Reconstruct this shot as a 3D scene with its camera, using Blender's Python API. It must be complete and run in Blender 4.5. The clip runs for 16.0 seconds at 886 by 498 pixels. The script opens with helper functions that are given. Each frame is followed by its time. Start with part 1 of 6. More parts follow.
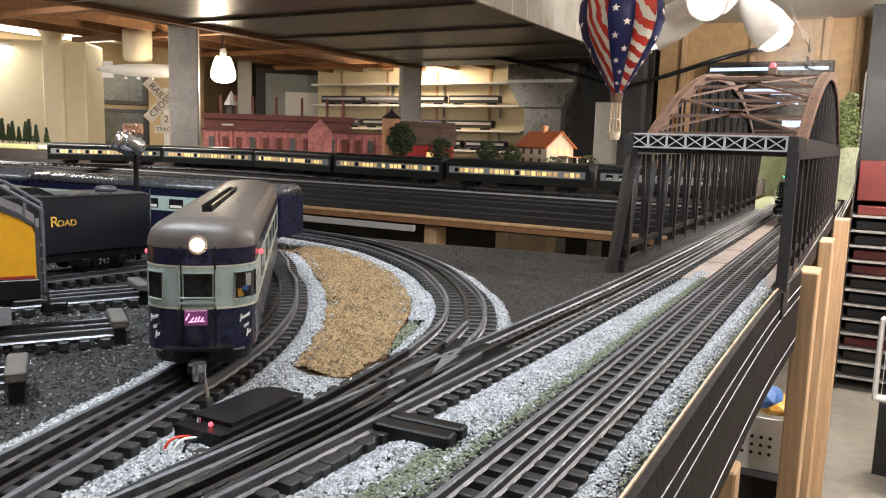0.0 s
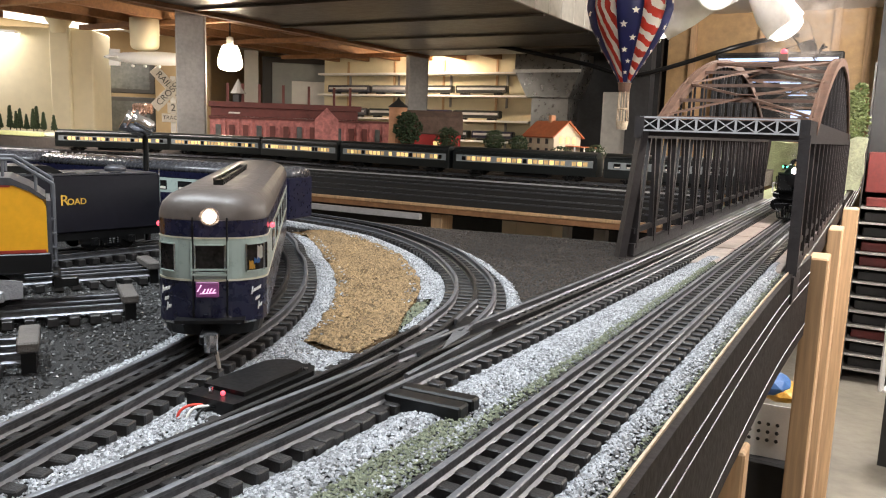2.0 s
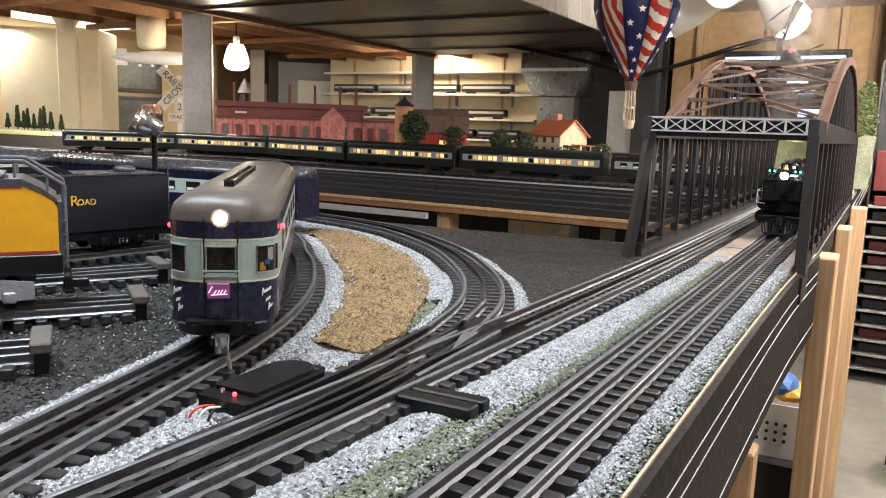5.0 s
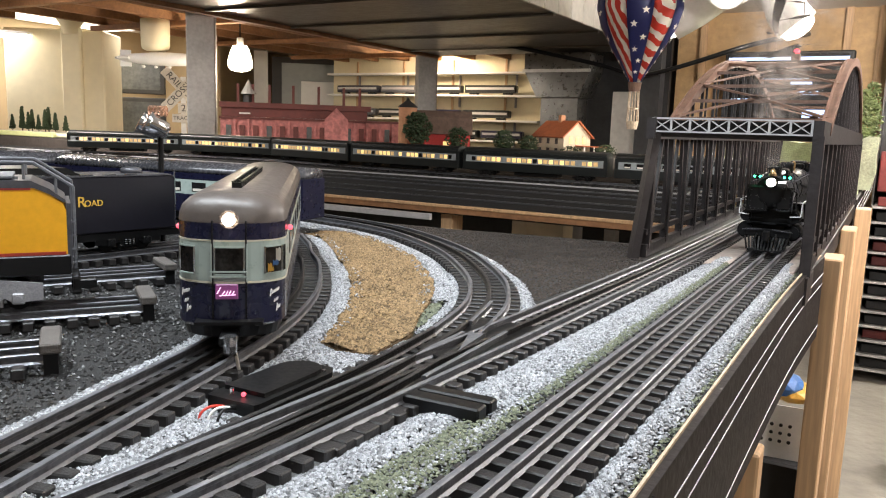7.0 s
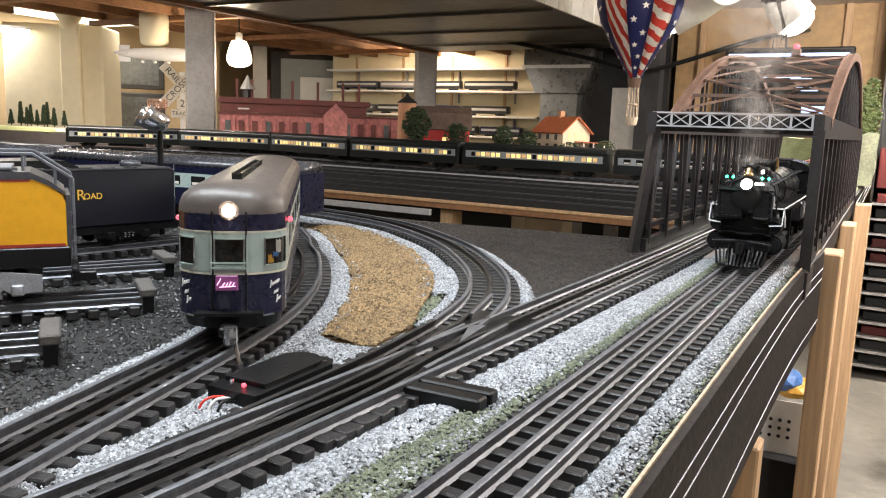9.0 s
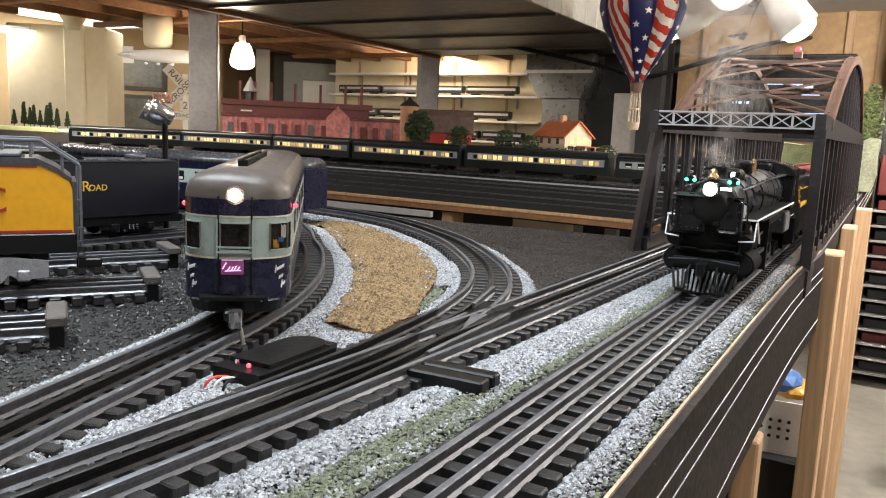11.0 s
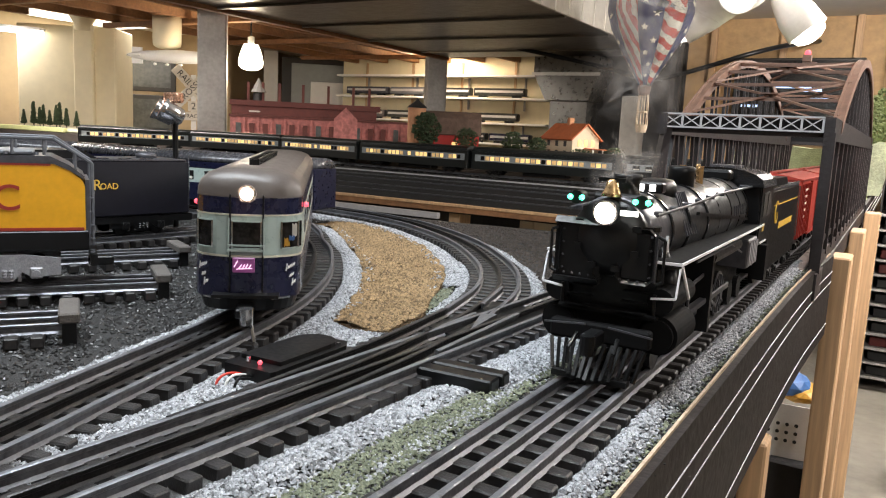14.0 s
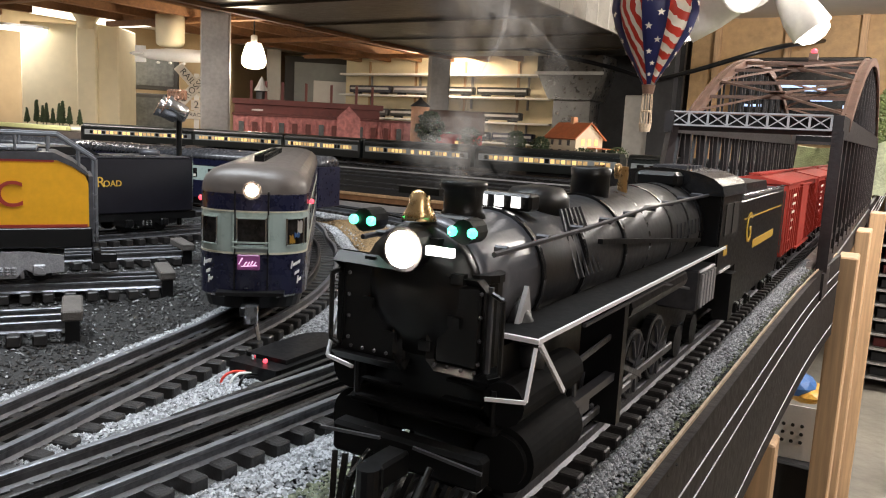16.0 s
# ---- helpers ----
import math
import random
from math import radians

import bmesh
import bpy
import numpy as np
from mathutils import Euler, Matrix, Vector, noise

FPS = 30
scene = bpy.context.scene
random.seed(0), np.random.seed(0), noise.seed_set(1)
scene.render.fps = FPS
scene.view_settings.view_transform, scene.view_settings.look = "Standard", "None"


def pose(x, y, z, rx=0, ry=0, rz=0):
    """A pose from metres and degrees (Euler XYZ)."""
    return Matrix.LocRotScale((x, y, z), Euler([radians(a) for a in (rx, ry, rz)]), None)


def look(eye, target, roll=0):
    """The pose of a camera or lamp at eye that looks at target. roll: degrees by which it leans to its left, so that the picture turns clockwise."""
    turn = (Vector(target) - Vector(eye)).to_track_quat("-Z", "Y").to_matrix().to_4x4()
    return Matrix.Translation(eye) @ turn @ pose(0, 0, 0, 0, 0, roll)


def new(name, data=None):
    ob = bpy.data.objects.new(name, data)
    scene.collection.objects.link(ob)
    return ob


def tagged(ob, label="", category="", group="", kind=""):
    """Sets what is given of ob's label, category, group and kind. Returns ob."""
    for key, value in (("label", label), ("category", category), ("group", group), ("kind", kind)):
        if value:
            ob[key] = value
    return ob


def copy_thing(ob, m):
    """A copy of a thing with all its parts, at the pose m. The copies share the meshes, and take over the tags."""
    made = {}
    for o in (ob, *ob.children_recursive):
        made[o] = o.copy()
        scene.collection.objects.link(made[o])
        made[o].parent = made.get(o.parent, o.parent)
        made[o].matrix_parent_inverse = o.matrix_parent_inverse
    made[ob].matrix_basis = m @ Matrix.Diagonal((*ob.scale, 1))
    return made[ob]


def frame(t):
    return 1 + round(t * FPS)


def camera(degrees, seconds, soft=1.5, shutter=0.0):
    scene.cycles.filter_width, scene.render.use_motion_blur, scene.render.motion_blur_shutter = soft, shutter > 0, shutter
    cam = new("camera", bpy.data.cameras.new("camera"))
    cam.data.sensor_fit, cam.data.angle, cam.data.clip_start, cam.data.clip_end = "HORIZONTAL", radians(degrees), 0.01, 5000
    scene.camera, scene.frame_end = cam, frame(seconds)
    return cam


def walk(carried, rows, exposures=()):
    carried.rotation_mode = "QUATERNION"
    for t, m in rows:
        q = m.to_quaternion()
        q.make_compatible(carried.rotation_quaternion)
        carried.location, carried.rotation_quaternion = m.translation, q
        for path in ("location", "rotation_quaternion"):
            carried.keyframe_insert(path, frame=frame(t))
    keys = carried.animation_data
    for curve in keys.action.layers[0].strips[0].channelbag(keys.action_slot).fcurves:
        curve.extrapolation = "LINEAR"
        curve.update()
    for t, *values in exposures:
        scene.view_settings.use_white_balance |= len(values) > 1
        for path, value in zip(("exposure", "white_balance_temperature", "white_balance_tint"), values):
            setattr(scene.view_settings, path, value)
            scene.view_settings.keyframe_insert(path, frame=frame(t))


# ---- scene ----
cam = camera(60.0, 16.0, soft=1.1)
PATH = [
    (0, (0.131, 0.045, 0.162), (-0.825, 1.78, -0.12), 1.7),
    (0.5, (0.131, 0.046, 0.162), (-0.83, 1.777, -0.12), 1.6),
    (1, (0.13, 0.045, 0.159), (-0.834, 1.773, -0.131), 1.7),
    (1.5, (0.13, 0.044, 0.155), (-0.834, 1.77, -0.144), 1.9),
    (2, (0.128, 0.043, 0.151), (-0.837, 1.767, -0.153), 2.0),
    (2.5, (0.128, 0.041, 0.153), (-0.841, 1.765, -0.149), 2.0),
    (3, (0.128, 0.042, 0.154), (-0.845, 1.764, -0.146), 1.9),
    (3.5, (0.127, 0.041, 0.153), (-0.847, 1.761, -0.148), 2.0),
    (4, (0.127, 0.041, 0.152), (-0.848, 1.76, -0.155), 2.0),
    (6.5, (0.125, 0.039, 0.154), (-0.857, 1.753, -0.153), 1.8),
    (7, (0.125, 0.038, 0.153), (-0.86, 1.752, -0.153), 1.9),
    (7.5, (0.125, 0.039, 0.151), (-0.858, 1.753, -0.157), 1.9),
    (8, (0.126, 0.039, 0.15), (-0.855, 1.754, -0.162), 1.9),
    (8.5, (0.125, 0.039, 0.149), (-0.855, 1.753, -0.165), 1.9),
    (9, (0.124, 0.038, 0.15), (-0.857, 1.751, -0.165), 2.0),
    (11.5, (0.126, 0.031, 0.138), (-0.861, 1.745, -0.161), 2.6),
    (12, (0.125, 0.03, 0.139), (-0.868, 1.74, -0.159), 2.6),
    (12.5, (0.125, 0.029, 0.141), (-0.874, 1.737, -0.156), 2.6),
    (13, (0.125, 0.028, 0.14), (-0.876, 1.735, -0.155), 2.7),
    (13.5, (0.125, 0.029, 0.138), (-0.876, 1.735, -0.157), 2.7),
    (14, (0.125, 0.029, 0.138), (-0.874, 1.736, -0.159), 2.8),
    (14.5, (0.125, 0.028, 0.138), (-0.874, 1.735, -0.158), 2.8),
    (15, (0.124, 0.028, 0.138), (-0.878, 1.734, -0.157), 2.7),
    (15.5, (0.121, 0.03, 0.139), (-0.882, 1.734, -0.155), 2.7),
    (16, (0.12, 0.032, 0.136), (-0.884, 1.736, -0.163), 2.9),
]
walk(cam, [(t, look(eye, target, roll)) for t, eye, target, roll in PATH], [(0.0, 0.05), (4.0, 0.12), (7.0, 0.17), (9.2, 0.19), (11.3, 0.05), (14.0, 0.03), (15.5, -0.08), (16.0, -0.11)])

# ---- world and lights ----
world = bpy.data.worlds.new("world")
world.use_nodes = True
world.node_tree.nodes["Background"].inputs[0].default_value = (0.9, 0.93, 1.0, 1)
world.node_tree.nodes["Background"].inputs[1].default_value = 0.05
scene.world = world


def area_light(name, loc, target, sx, sy, watts, colour):
    data = bpy.data.lights.new(name, "AREA")
    data.shape, data.size, data.size_y, data.energy, data.color = "RECTANGLE", sx, sy, watts, colour
    ob = new(name, data)
    ob.matrix_world = look(loc, target)
    return ob


def point_light(name, loc, watts, colour, r=0.04):
    data = bpy.data.lights.new(name, "POINT")
    data.energy, data.color, data.shadow_soft_size = watts, colour, r
    ob = new(name, data)
    ob.location = loc
    return ob


WARM, NEUTRAL, COOL = (1.0, 0.82, 0.60), (1.0, 0.925, 0.865), (0.88, 0.95, 1.0)
area_light("ceiling_area_light", (-0.40, 0.25, 0.92), (-0.42, 0.35, 0), 1.2, 0.12, 23, COOL)
area_light("ceiling_area_light", (0.60, 1.5, 0.93), (-0.05, 2.2, 0), 0.12, 1.2, 60, NEUTRAL)
area_light("ceiling_area_light", (1.0, -0.3, 0.93), (0.5, 0.8, -0.3), 0.12, 1.2, 14, NEUTRAL)
# added fill for the factory front, no lamp known there
area_light("ceiling_area_light", (-3.3, 2.0, 0.755), (-3.25, 2.2, 0), 1.3, 0.12, 42, NEUTRAL)
# unseen lamp added below the glowing panel by the pillar
area_light("ceiling_area_light", (-5.55, 4.15, 0.925), (-5.55, 4.15, -1), 1.0, 0.5, 15, NEUTRAL)
point_light("ceiling_panel_light", (0.30, 3.75, 0.80), 80, NEUTRAL, 0.10)
area_light("tube_glow", (-5.62, 3.22, 0.69), (-5.35, 3.7, 0), 0.65, 0.05, 6, NEUTRAL)
point_light("bulb_light", (-3.61, 3.72, 0.47), 16, WARM, 0.05)
# added lamp without a fixture, brightens the shelf wall
point_light("shelf_fill_light", (-3.6, 5.9, 0.85), 60, WARM, 0.1)
point_light("house_spot_light", (-0.92, 3.35, 0.20), 0.9, WARM, 0.02)


# ---- materials ----
def mat(name, col, rough=0.6, metal=0.0, vary=0.25, scale=60.0, bump=0.0, emit=None, power=0.0, coat=0.0, rand=0.0, fine=6.0, spec=0.5, grain=None):
    """A surface with a base colour that varies at two scales, and fine relief."""
    m = bpy.data.materials.new(name)
    m.use_nodes = True
    nt = m.node_tree
    b = nt.nodes["Principled BSDF"]
    tc = nt.nodes.new("ShaderNodeTexCoord")
    n1 = nt.nodes.new("ShaderNodeTexNoise")
    n2 = nt.nodes.new("ShaderNodeTexNoise")
    n1.inputs["Scale"].default_value, n2.inputs["Scale"].default_value = scale, scale * fine
    n1.inputs["Detail"].default_value = n2.inputs["Detail"].default_value = 4
    mp = nt.nodes.new("ShaderNodeMapping")
    mp.inputs["Scale"].default_value = grain or (1, 1, 1)
    nt.links.new(tc.outputs["Object"], mp.inputs[0])
    for n in (n1, n2):
        nt.links.new(mp.outputs[0], n.inputs["Vector"])
    add = nt.nodes.new("ShaderNodeMath")
    add.operation = "ADD"
    nt.links.new(n1.outputs["Fac"], add.inputs[0])
    nt.links.new(n2.outputs["Fac"], add.inputs[1])
    last = add.outputs[0]
    if rand:
        geo = nt.nodes.new("ShaderNodeNewGeometry")
        mul = nt.nodes.new("ShaderNodeMath")
        mul.operation = "MULTIPLY_ADD"
        mul.inputs[1].default_value = rand
        nt.links.new(geo.outputs["Random Per Island"], mul.inputs[0])
        nt.links.new(last, mul.inputs[2])
        last = mul.outputs[0]
    mr = nt.nodes.new("ShaderNodeMapRange")
    mr.inputs[1].default_value, mr.inputs[2].default_value = 0.65, 1.35 + rand
    mr.inputs[3].default_value, mr.inputs[4].default_value = 1 - vary, 1 + vary
    nt.links.new(last, mr.inputs[0])
    mx = nt.nodes.new("ShaderNodeVectorMath")
    mx.operation = "SCALE"
    mx.inputs[0].default_value = col
    nt.links.new(mr.outputs[0], mx.inputs["Scale"])
    nt.links.new(mx.outputs[0], b.inputs["Base Color"])
    rr = nt.nodes.new("ShaderNodeMapRange")
    rr.inputs[1].default_value, rr.inputs[2].default_value = 0.35, 0.65
    rr.inputs[3].default_value, rr.inputs[4].default_value = max(rough - 0.04, 0.03), min(rough + 0.05, 1)
    nt.links.new(n2.outputs["Fac"], rr.inputs[0])
    nt.links.new(rr.outputs[0], b.inputs["Roughness"])
    b.inputs["Metallic"].default_value = metal
    b.inputs["Specular IOR Level"].default_value = spec
    b.inputs["Coat Weight"].default_value = coat
    if bump:
        bp = nt.nodes.new("ShaderNodeBump")
        bp.inputs["Strength"].default_value = min(bump, 1)
        bp.inputs["Distance"].default_value = 0.3 / scale
        nt.links.new(add.outputs[0], bp.inputs["Height"])
        nt.links.new(bp.outputs[0], b.inputs["Normal"])
    if emit:
        b.inputs["Emission Color"].default_value = (*emit, 1)
        b.inputs["Emission Strength"].default_value = power
    return m


def rail_material(name, side, top):
    """Rolled rail: oxidised web and foot, a head polished by the wheels."""
    m = mat(name, side, 0.40, 0.65, vary=0.5, scale=60, bump=0.12)
    nt = m.node_tree
    b = nt.nodes["Principled BSDF"]
    base = b.inputs["Base Color"].links[0].from_socket
    ge = nt.nodes.new("ShaderNodeNewGeometry")
    sx = nt.nodes.new("ShaderNodeSeparateXYZ")
    nt.links.new(ge.outputs["Normal"], sx.inputs[0])
    tc = nt.nodes.new("ShaderNodeTexCoord")
    no = nt.nodes.new("ShaderNodeTexNoise")
    no.inputs["Scale"].default_value, no.inputs["Detail"].default_value = 70, 5
    nt.links.new(tc.outputs["Object"], no.inputs["Vector"])
    worn = nt.nodes.new("ShaderNodeMapRange")
    worn.inputs[1].default_value, worn.inputs[2].default_value = 0.30, 0.62
    worn.inputs[3].default_value, worn.inputs[4].default_value = 0.35, 1.0
    nt.links.new(no.outputs["Fac"], worn.inputs[0])
    up = nt.nodes.new("ShaderNodeMapRange")
    up.inputs[1].default_value, up.inputs[2].default_value = 0.30, 0.85
    nt.links.new(sx.outputs["Z"], up.inputs[0])
    fac = nt.nodes.new("ShaderNodeMath")
    fac.operation = "MULTIPLY"
    nt.links.new(up.outputs[0], fac.inputs[0])
    nt.links.new(worn.outputs[0], fac.inputs[1])
    mix = nt.nodes.new("ShaderNodeMix")
    mix.data_type = "RGBA"
    nt.links.new(fac.outputs[0], mix.inputs["Factor"])
    nt.links.new(base, mix.inputs[6])
    mix.inputs[7].default_value = (*top, 1)
    nt.links.new(mix.outputs[2], b.inputs["Base Color"])
    return m


M = {}
M["ballast"] = mat("grey_ballast", (0.305, 0.315, 0.335), 0.5, vary=0.95, scale=60, rand=1.5)
# bed darker than the stones, the shade of their gaps in its colour
M["ballast_bed"] = mat("ballast_bed", (0.10, 0.10, 0.10), 0.9, vary=0.5, scale=300, bump=0.6)
M["green_grit"] = mat("green_grit", (0.165, 0.180, 0.125), 0.9, vary=0.6, scale=90, rand=1.2)
M["black_grit"] = mat("black_grit", (0.022, 0.021, 0.021), 0.36, vary=0.85, scale=90, rand=1.2)
M["black_ground"] = mat("black_ground", (0.022, 0.021, 0.021), 0.75, vary=0.5, scale=160, bump=0.8)
M["dark_soil"] = mat("dark_soil", (0.062, 0.050, 0.042), 0.9, rand=1.0, vary=0.6, scale=50, bump=0.9)
M["tan"] = mat("tan_gravel", (0.225, 0.152, 0.078), 0.9, vary=0.8, scale=25, rand=2.0)
M["tan_bed"] = mat("tan_bed", (0.16, 0.10, 0.048), 0.95, vary=0.45, scale=120, bump=0.8)
M["rail"] = rail_material("nickel_rail", (0.122, 0.124, 0.134), (0.245, 0.250, 0.275))
M["rail_dark"] = rail_material("blackened_rail", (0.016, 0.015, 0.015), (0.060, 0.058, 0.060))
M["tie"] = mat("black_plastic_tie", (0.022, 0.020, 0.020), 0.45, vary=0.4, scale=150, bump=0.2)
M["black"] = mat("black_paint", (0.006, 0.006, 0.0065), 0.36, spec=0.3, vary=0.15, scale=60)
M["tender_black"] = mat("blue_black_paint", (0.0085, 0.008, 0.0125), 0.34, vary=0.25, scale=40)
M["boiler_black"] = mat("satin_boiler_black", (0.020, 0.020, 0.022), 0.40, vary=0.25, scale=45, bump=0.04)
M["black_gloss"] = mat("black_enamel", (0.010, 0.010, 0.011), 0.2, vary=0.3, scale=40, coat=0.3)
M["grey_black"] = mat("graphite_paint", (0.075, 0.075, 0.085), 0.34, 0.3, vary=0.25, scale=50)
M["bridge"] = mat("brown_steel_paint", (0.022, 0.018, 0.0185), 0.45, vary=0.35, scale=40, bump=0.1)
M["bridge_brown"] = mat("rust_brown_paint", (0.15, 0.085, 0.06), 0.5, vary=0.3, scale=40, bump=0.1)
M["lattice"] = mat("light_grey_paint", (0.42, 0.41, 0.42), 0.5, vary=0.15, scale=60)
M["blue"] = mat("dark_blue_paint", (0.011, 0.012, 0.036), 0.28, vary=0.2, scale=30, coat=0.3)
M["sage"] = mat("sage_grey_paint", (0.36, 0.43, 0.40), 0.3, vary=0.08, scale=30, coat=0.2)
M["board_black"] = mat("matt_black_board", (0.006, 0.006, 0.0065), 0.8, spec=0.12, vary=0.2)
M["navy"] = mat("navy_coach_paint", (0.006, 0.007, 0.024), 0.3, vary=0.2, scale=30)
M["deckwood"] = mat("pale_deck_wood", (0.40, 0.33, 0.29), 0.7, vary=0.25, scale=30, bump=0.1)
M["bumper"] = mat("weathered_bumper", (0.10, 0.088, 0.080), 0.8, vary=0.3, scale=120, bump=0.3)
M["lamp_window_dim"] = mat("dim_car_window", (0.5, 0.35, 0.15), 0.4, vary=0.5, scale=25, emit=(1.0, 0.62, 0.25), power=0.35)
M["roof"] = mat("taupe_roof_paint", (0.090, 0.074, 0.066), 0.42, vary=0.15, scale=30, bump=0.05)
M["blue_roof"] = mat("grey_blue_roof_paint", (0.050, 0.050, 0.056), 0.26, vary=0.2, scale=30)
M["cream_line"] = mat("cream_line", (0.65, 0.62, 0.5), 0.5, vary=0.05)
M["smoked_pane"] = mat("smoked_window_pane", (0.035, 0.030, 0.028), 0.12, vary=0.7, scale=110, fine=3)
M["yellow"] = mat("armour_yellow_paint", (0.80, 0.39, 0.015), 0.36, vary=0.1, scale=30)
M["red_line"] = mat("red_lettering", (0.33, 0.03, 0.02), 0.5, vary=0.1)
M["loco_grey"] = mat("harbour_grey_paint", (0.12, 0.125, 0.14), 0.45, vary=0.2, scale=40)
M["truck_silver"] = mat("silver_truck", (0.32, 0.32, 0.34), 0.5, 0.3, vary=0.3, scale=150, bump=0.2)
M["gold"] = mat("gold_lettering", (0.62, 0.38, 0.05), 0.5, vary=0.05)
M["white"] = mat("white_paint", (0.80, 0.79, 0.77), 0.5, vary=0.05, scale=20)
M["white_line"] = mat("white_edge_line", (0.88, 0.86, 0.90), 0.5, vary=0.05)
M["magenta"] = mat("lit_drumhead", (0.22, 0.06, 0.18), 0.4, vary=0.1, emit=(0.30, 0.07, 0.25), power=0.12)
M["magenta_text"] = mat("lit_drumhead_script", (0.9, 0.6, 0.8), 0.4, vary=0.05, emit=(1.0, 0.6, 0.9), power=0.9)
M["lamp_warm"] = mat("lit_headlight", (1, 0.9, 0.75), 0.3, vary=0.01, emit=(1.0, 0.86, 0.70), power=220)
M["lamp_obs"] = mat("lit_rear_light", (1, 0.9, 0.8), 0.3, vary=0.01, emit=(1.0, 0.83, 0.66), power=110)
M["lamp_red"] = mat("lit_red_marker", (0.8, 0.05, 0.05), 0.3, vary=0.01, emit=(1.0, 0.08, 0.12), power=2.5)
M["lamp_green"] = mat("lit_green_marker", (0.1, 0.8, 0.4), 0.3, vary=0.01, emit=(0.05, 1.0, 0.42), power=7)
M["lamp_board"] = mat("lit_number_board", (1, 1, 1), 0.3, vary=0.01, emit=(1.0, 0.95, 0.92), power=3.0)
M["lamp_window"] = mat("lit_car_window", (0.9, 0.6, 0.2), 0.4, vary=0.5, scale=25, emit=(1.0, 0.66, 0.26), power=0.9)
M["brass"] = mat("brass", (0.60, 0.40, 0.20), 0.28, 0.9, vary=0.15)
M["copper"] = mat("copper_reflector", (0.75, 0.42, 0.28), 0.25, 0.8, vary=0.2)
M["chrome"] = mat("chrome", (0.62, 0.62, 0.64), 0.15, 0.95, vary=0.1)
M["boxcar"] = mat("boxcar_red_paint", (0.36, 0.035, 0.022), 0.5, vary=0.2, scale=40, bump=0.08)
M["pass"] = mat("dark_pullman_paint", (0.0095, 0.0115, 0.0115), 0.35, vary=0.3, scale=20)
M["pass_band"] = mat("grey_window_band", (0.24, 0.26, 0.27), 0.4, vary=0.2, scale=20)
M["pine"] = mat("pine_lumber", (0.54, 0.345, 0.19), 0.6, vary=0.28, scale=70, bump=0.05, grain=(1, 1, 0.05), fine=3)
M["pine_dark"] = mat("aged_pine", (0.26, 0.125, 0.055), 0.7, vary=0.3, scale=9, bump=0.2)
M["board_edge"] = mat("raw_board_edge", (0.50, 0.38, 0.27), 0.7, vary=0.3, scale=40, bump=0.2)
M["fascia"] = mat("dark_brown_hardboard", (0.015, 0.0112, 0.0105), 0.62, vary=0.25, scale=25, bump=0.1, spec=0.25)
M["bench_black"] = mat("black_roadbed", (0.008, 0.0075, 0.0075), 0.85, vary=0.5, scale=30, bump=0.3)
M["concrete"] = mat("concrete_floor", (0.32, 0.30, 0.26), 0.6, vary=0.2, scale=3, bump=0.1)
M["cream"] = mat("cream_wall_paint", (0.74, 0.66, 0.47), 0.8, vary=0.06, scale=3)
M["tanwall"] = mat("tan_wall_paint", (0.46, 0.35, 0.21), 0.8, vary=0.08, scale=3)
M["plywood"] = mat("plywood", (0.48, 0.31, 0.15), 0.65, vary=0.2, scale=5, bump=0.1)
M["ceil"] = mat("ceiling_white", (0.78, 0.72, 0.64), 0.85, vary=0.06, scale=3)
M["steel_grey"] = mat("grey_column_paint", (0.30, 0.29, 0.28), 0.7, vary=0.2, scale=8, bump=0.15)
# duct underside and side: shaded and lit greys of one galvanised metal
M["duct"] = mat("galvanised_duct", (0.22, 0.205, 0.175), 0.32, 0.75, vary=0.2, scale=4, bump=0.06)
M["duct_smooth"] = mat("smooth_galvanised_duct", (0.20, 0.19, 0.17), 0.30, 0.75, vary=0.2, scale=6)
M["duct_light"] = mat("pale_lit_galvanised", (0.62, 0.60, 0.55), 0.45, 0.5, vary=0.15, scale=6)
M["glow_tube"] = mat("lit_tube", (1, 1, 0.95), 0.4, vary=0.01, emit=(1.0, 0.93, 0.76), power=9)
M["glow_panel"] = mat("bright_ceiling_glow", (1, 1, 0.95), 0.4, vary=0.01, emit=(1.0, 0.95, 0.82), power=2.2)
M["glow_bulb"] = mat("lit_bulb", (1, 0.95, 0.85), 0.4, vary=0.01, emit=(1.0, 0.88, 0.66), power=8)
M["brick"] = mat("brick_red_card", (0.46, 0.17, 0.15), 0.8, vary=0.5, scale=9, bump=0.2)
M["brick_dark"] = mat("dark_red_roof", (0.13, 0.036, 0.028), 0.7, vary=0.3, scale=9)
M["barn"] = mat("barn_red", (0.50, 0.03, 0.025), 0.6, vary=0.15, scale=20, bump=0.1)
M["shingle"] = mat("brown_shingle", (0.12, 0.075, 0.055), 0.8, vary=0.4, scale=40, bump=0.4)
M["silo"] = mat("terracotta_block", (0.55, 0.27, 0.14), 0.75, vary=0.2, scale=30, bump=0.2)
M["house"] = mat("buff_siding", (0.70, 0.60, 0.44), 0.6, vary=0.08, scale=30)
M["orange_roof"] = mat("orange_roof", (0.50, 0.14, 0.05), 0.7, vary=0.2, scale=40, bump=0.2)
M["leaf"] = mat("dark_foliage", (0.035, 0.055, 0.022), 0.8, vary=0.5, scale=60, rand=1.0)
M["leaf_light"] = mat("sage_foliage", (0.20, 0.25, 0.10), 0.8, vary=0.5, scale=60, rand=1.0)
M["bark"] = mat("bark", (0.06, 0.04, 0.03), 0.9, vary=0.3)
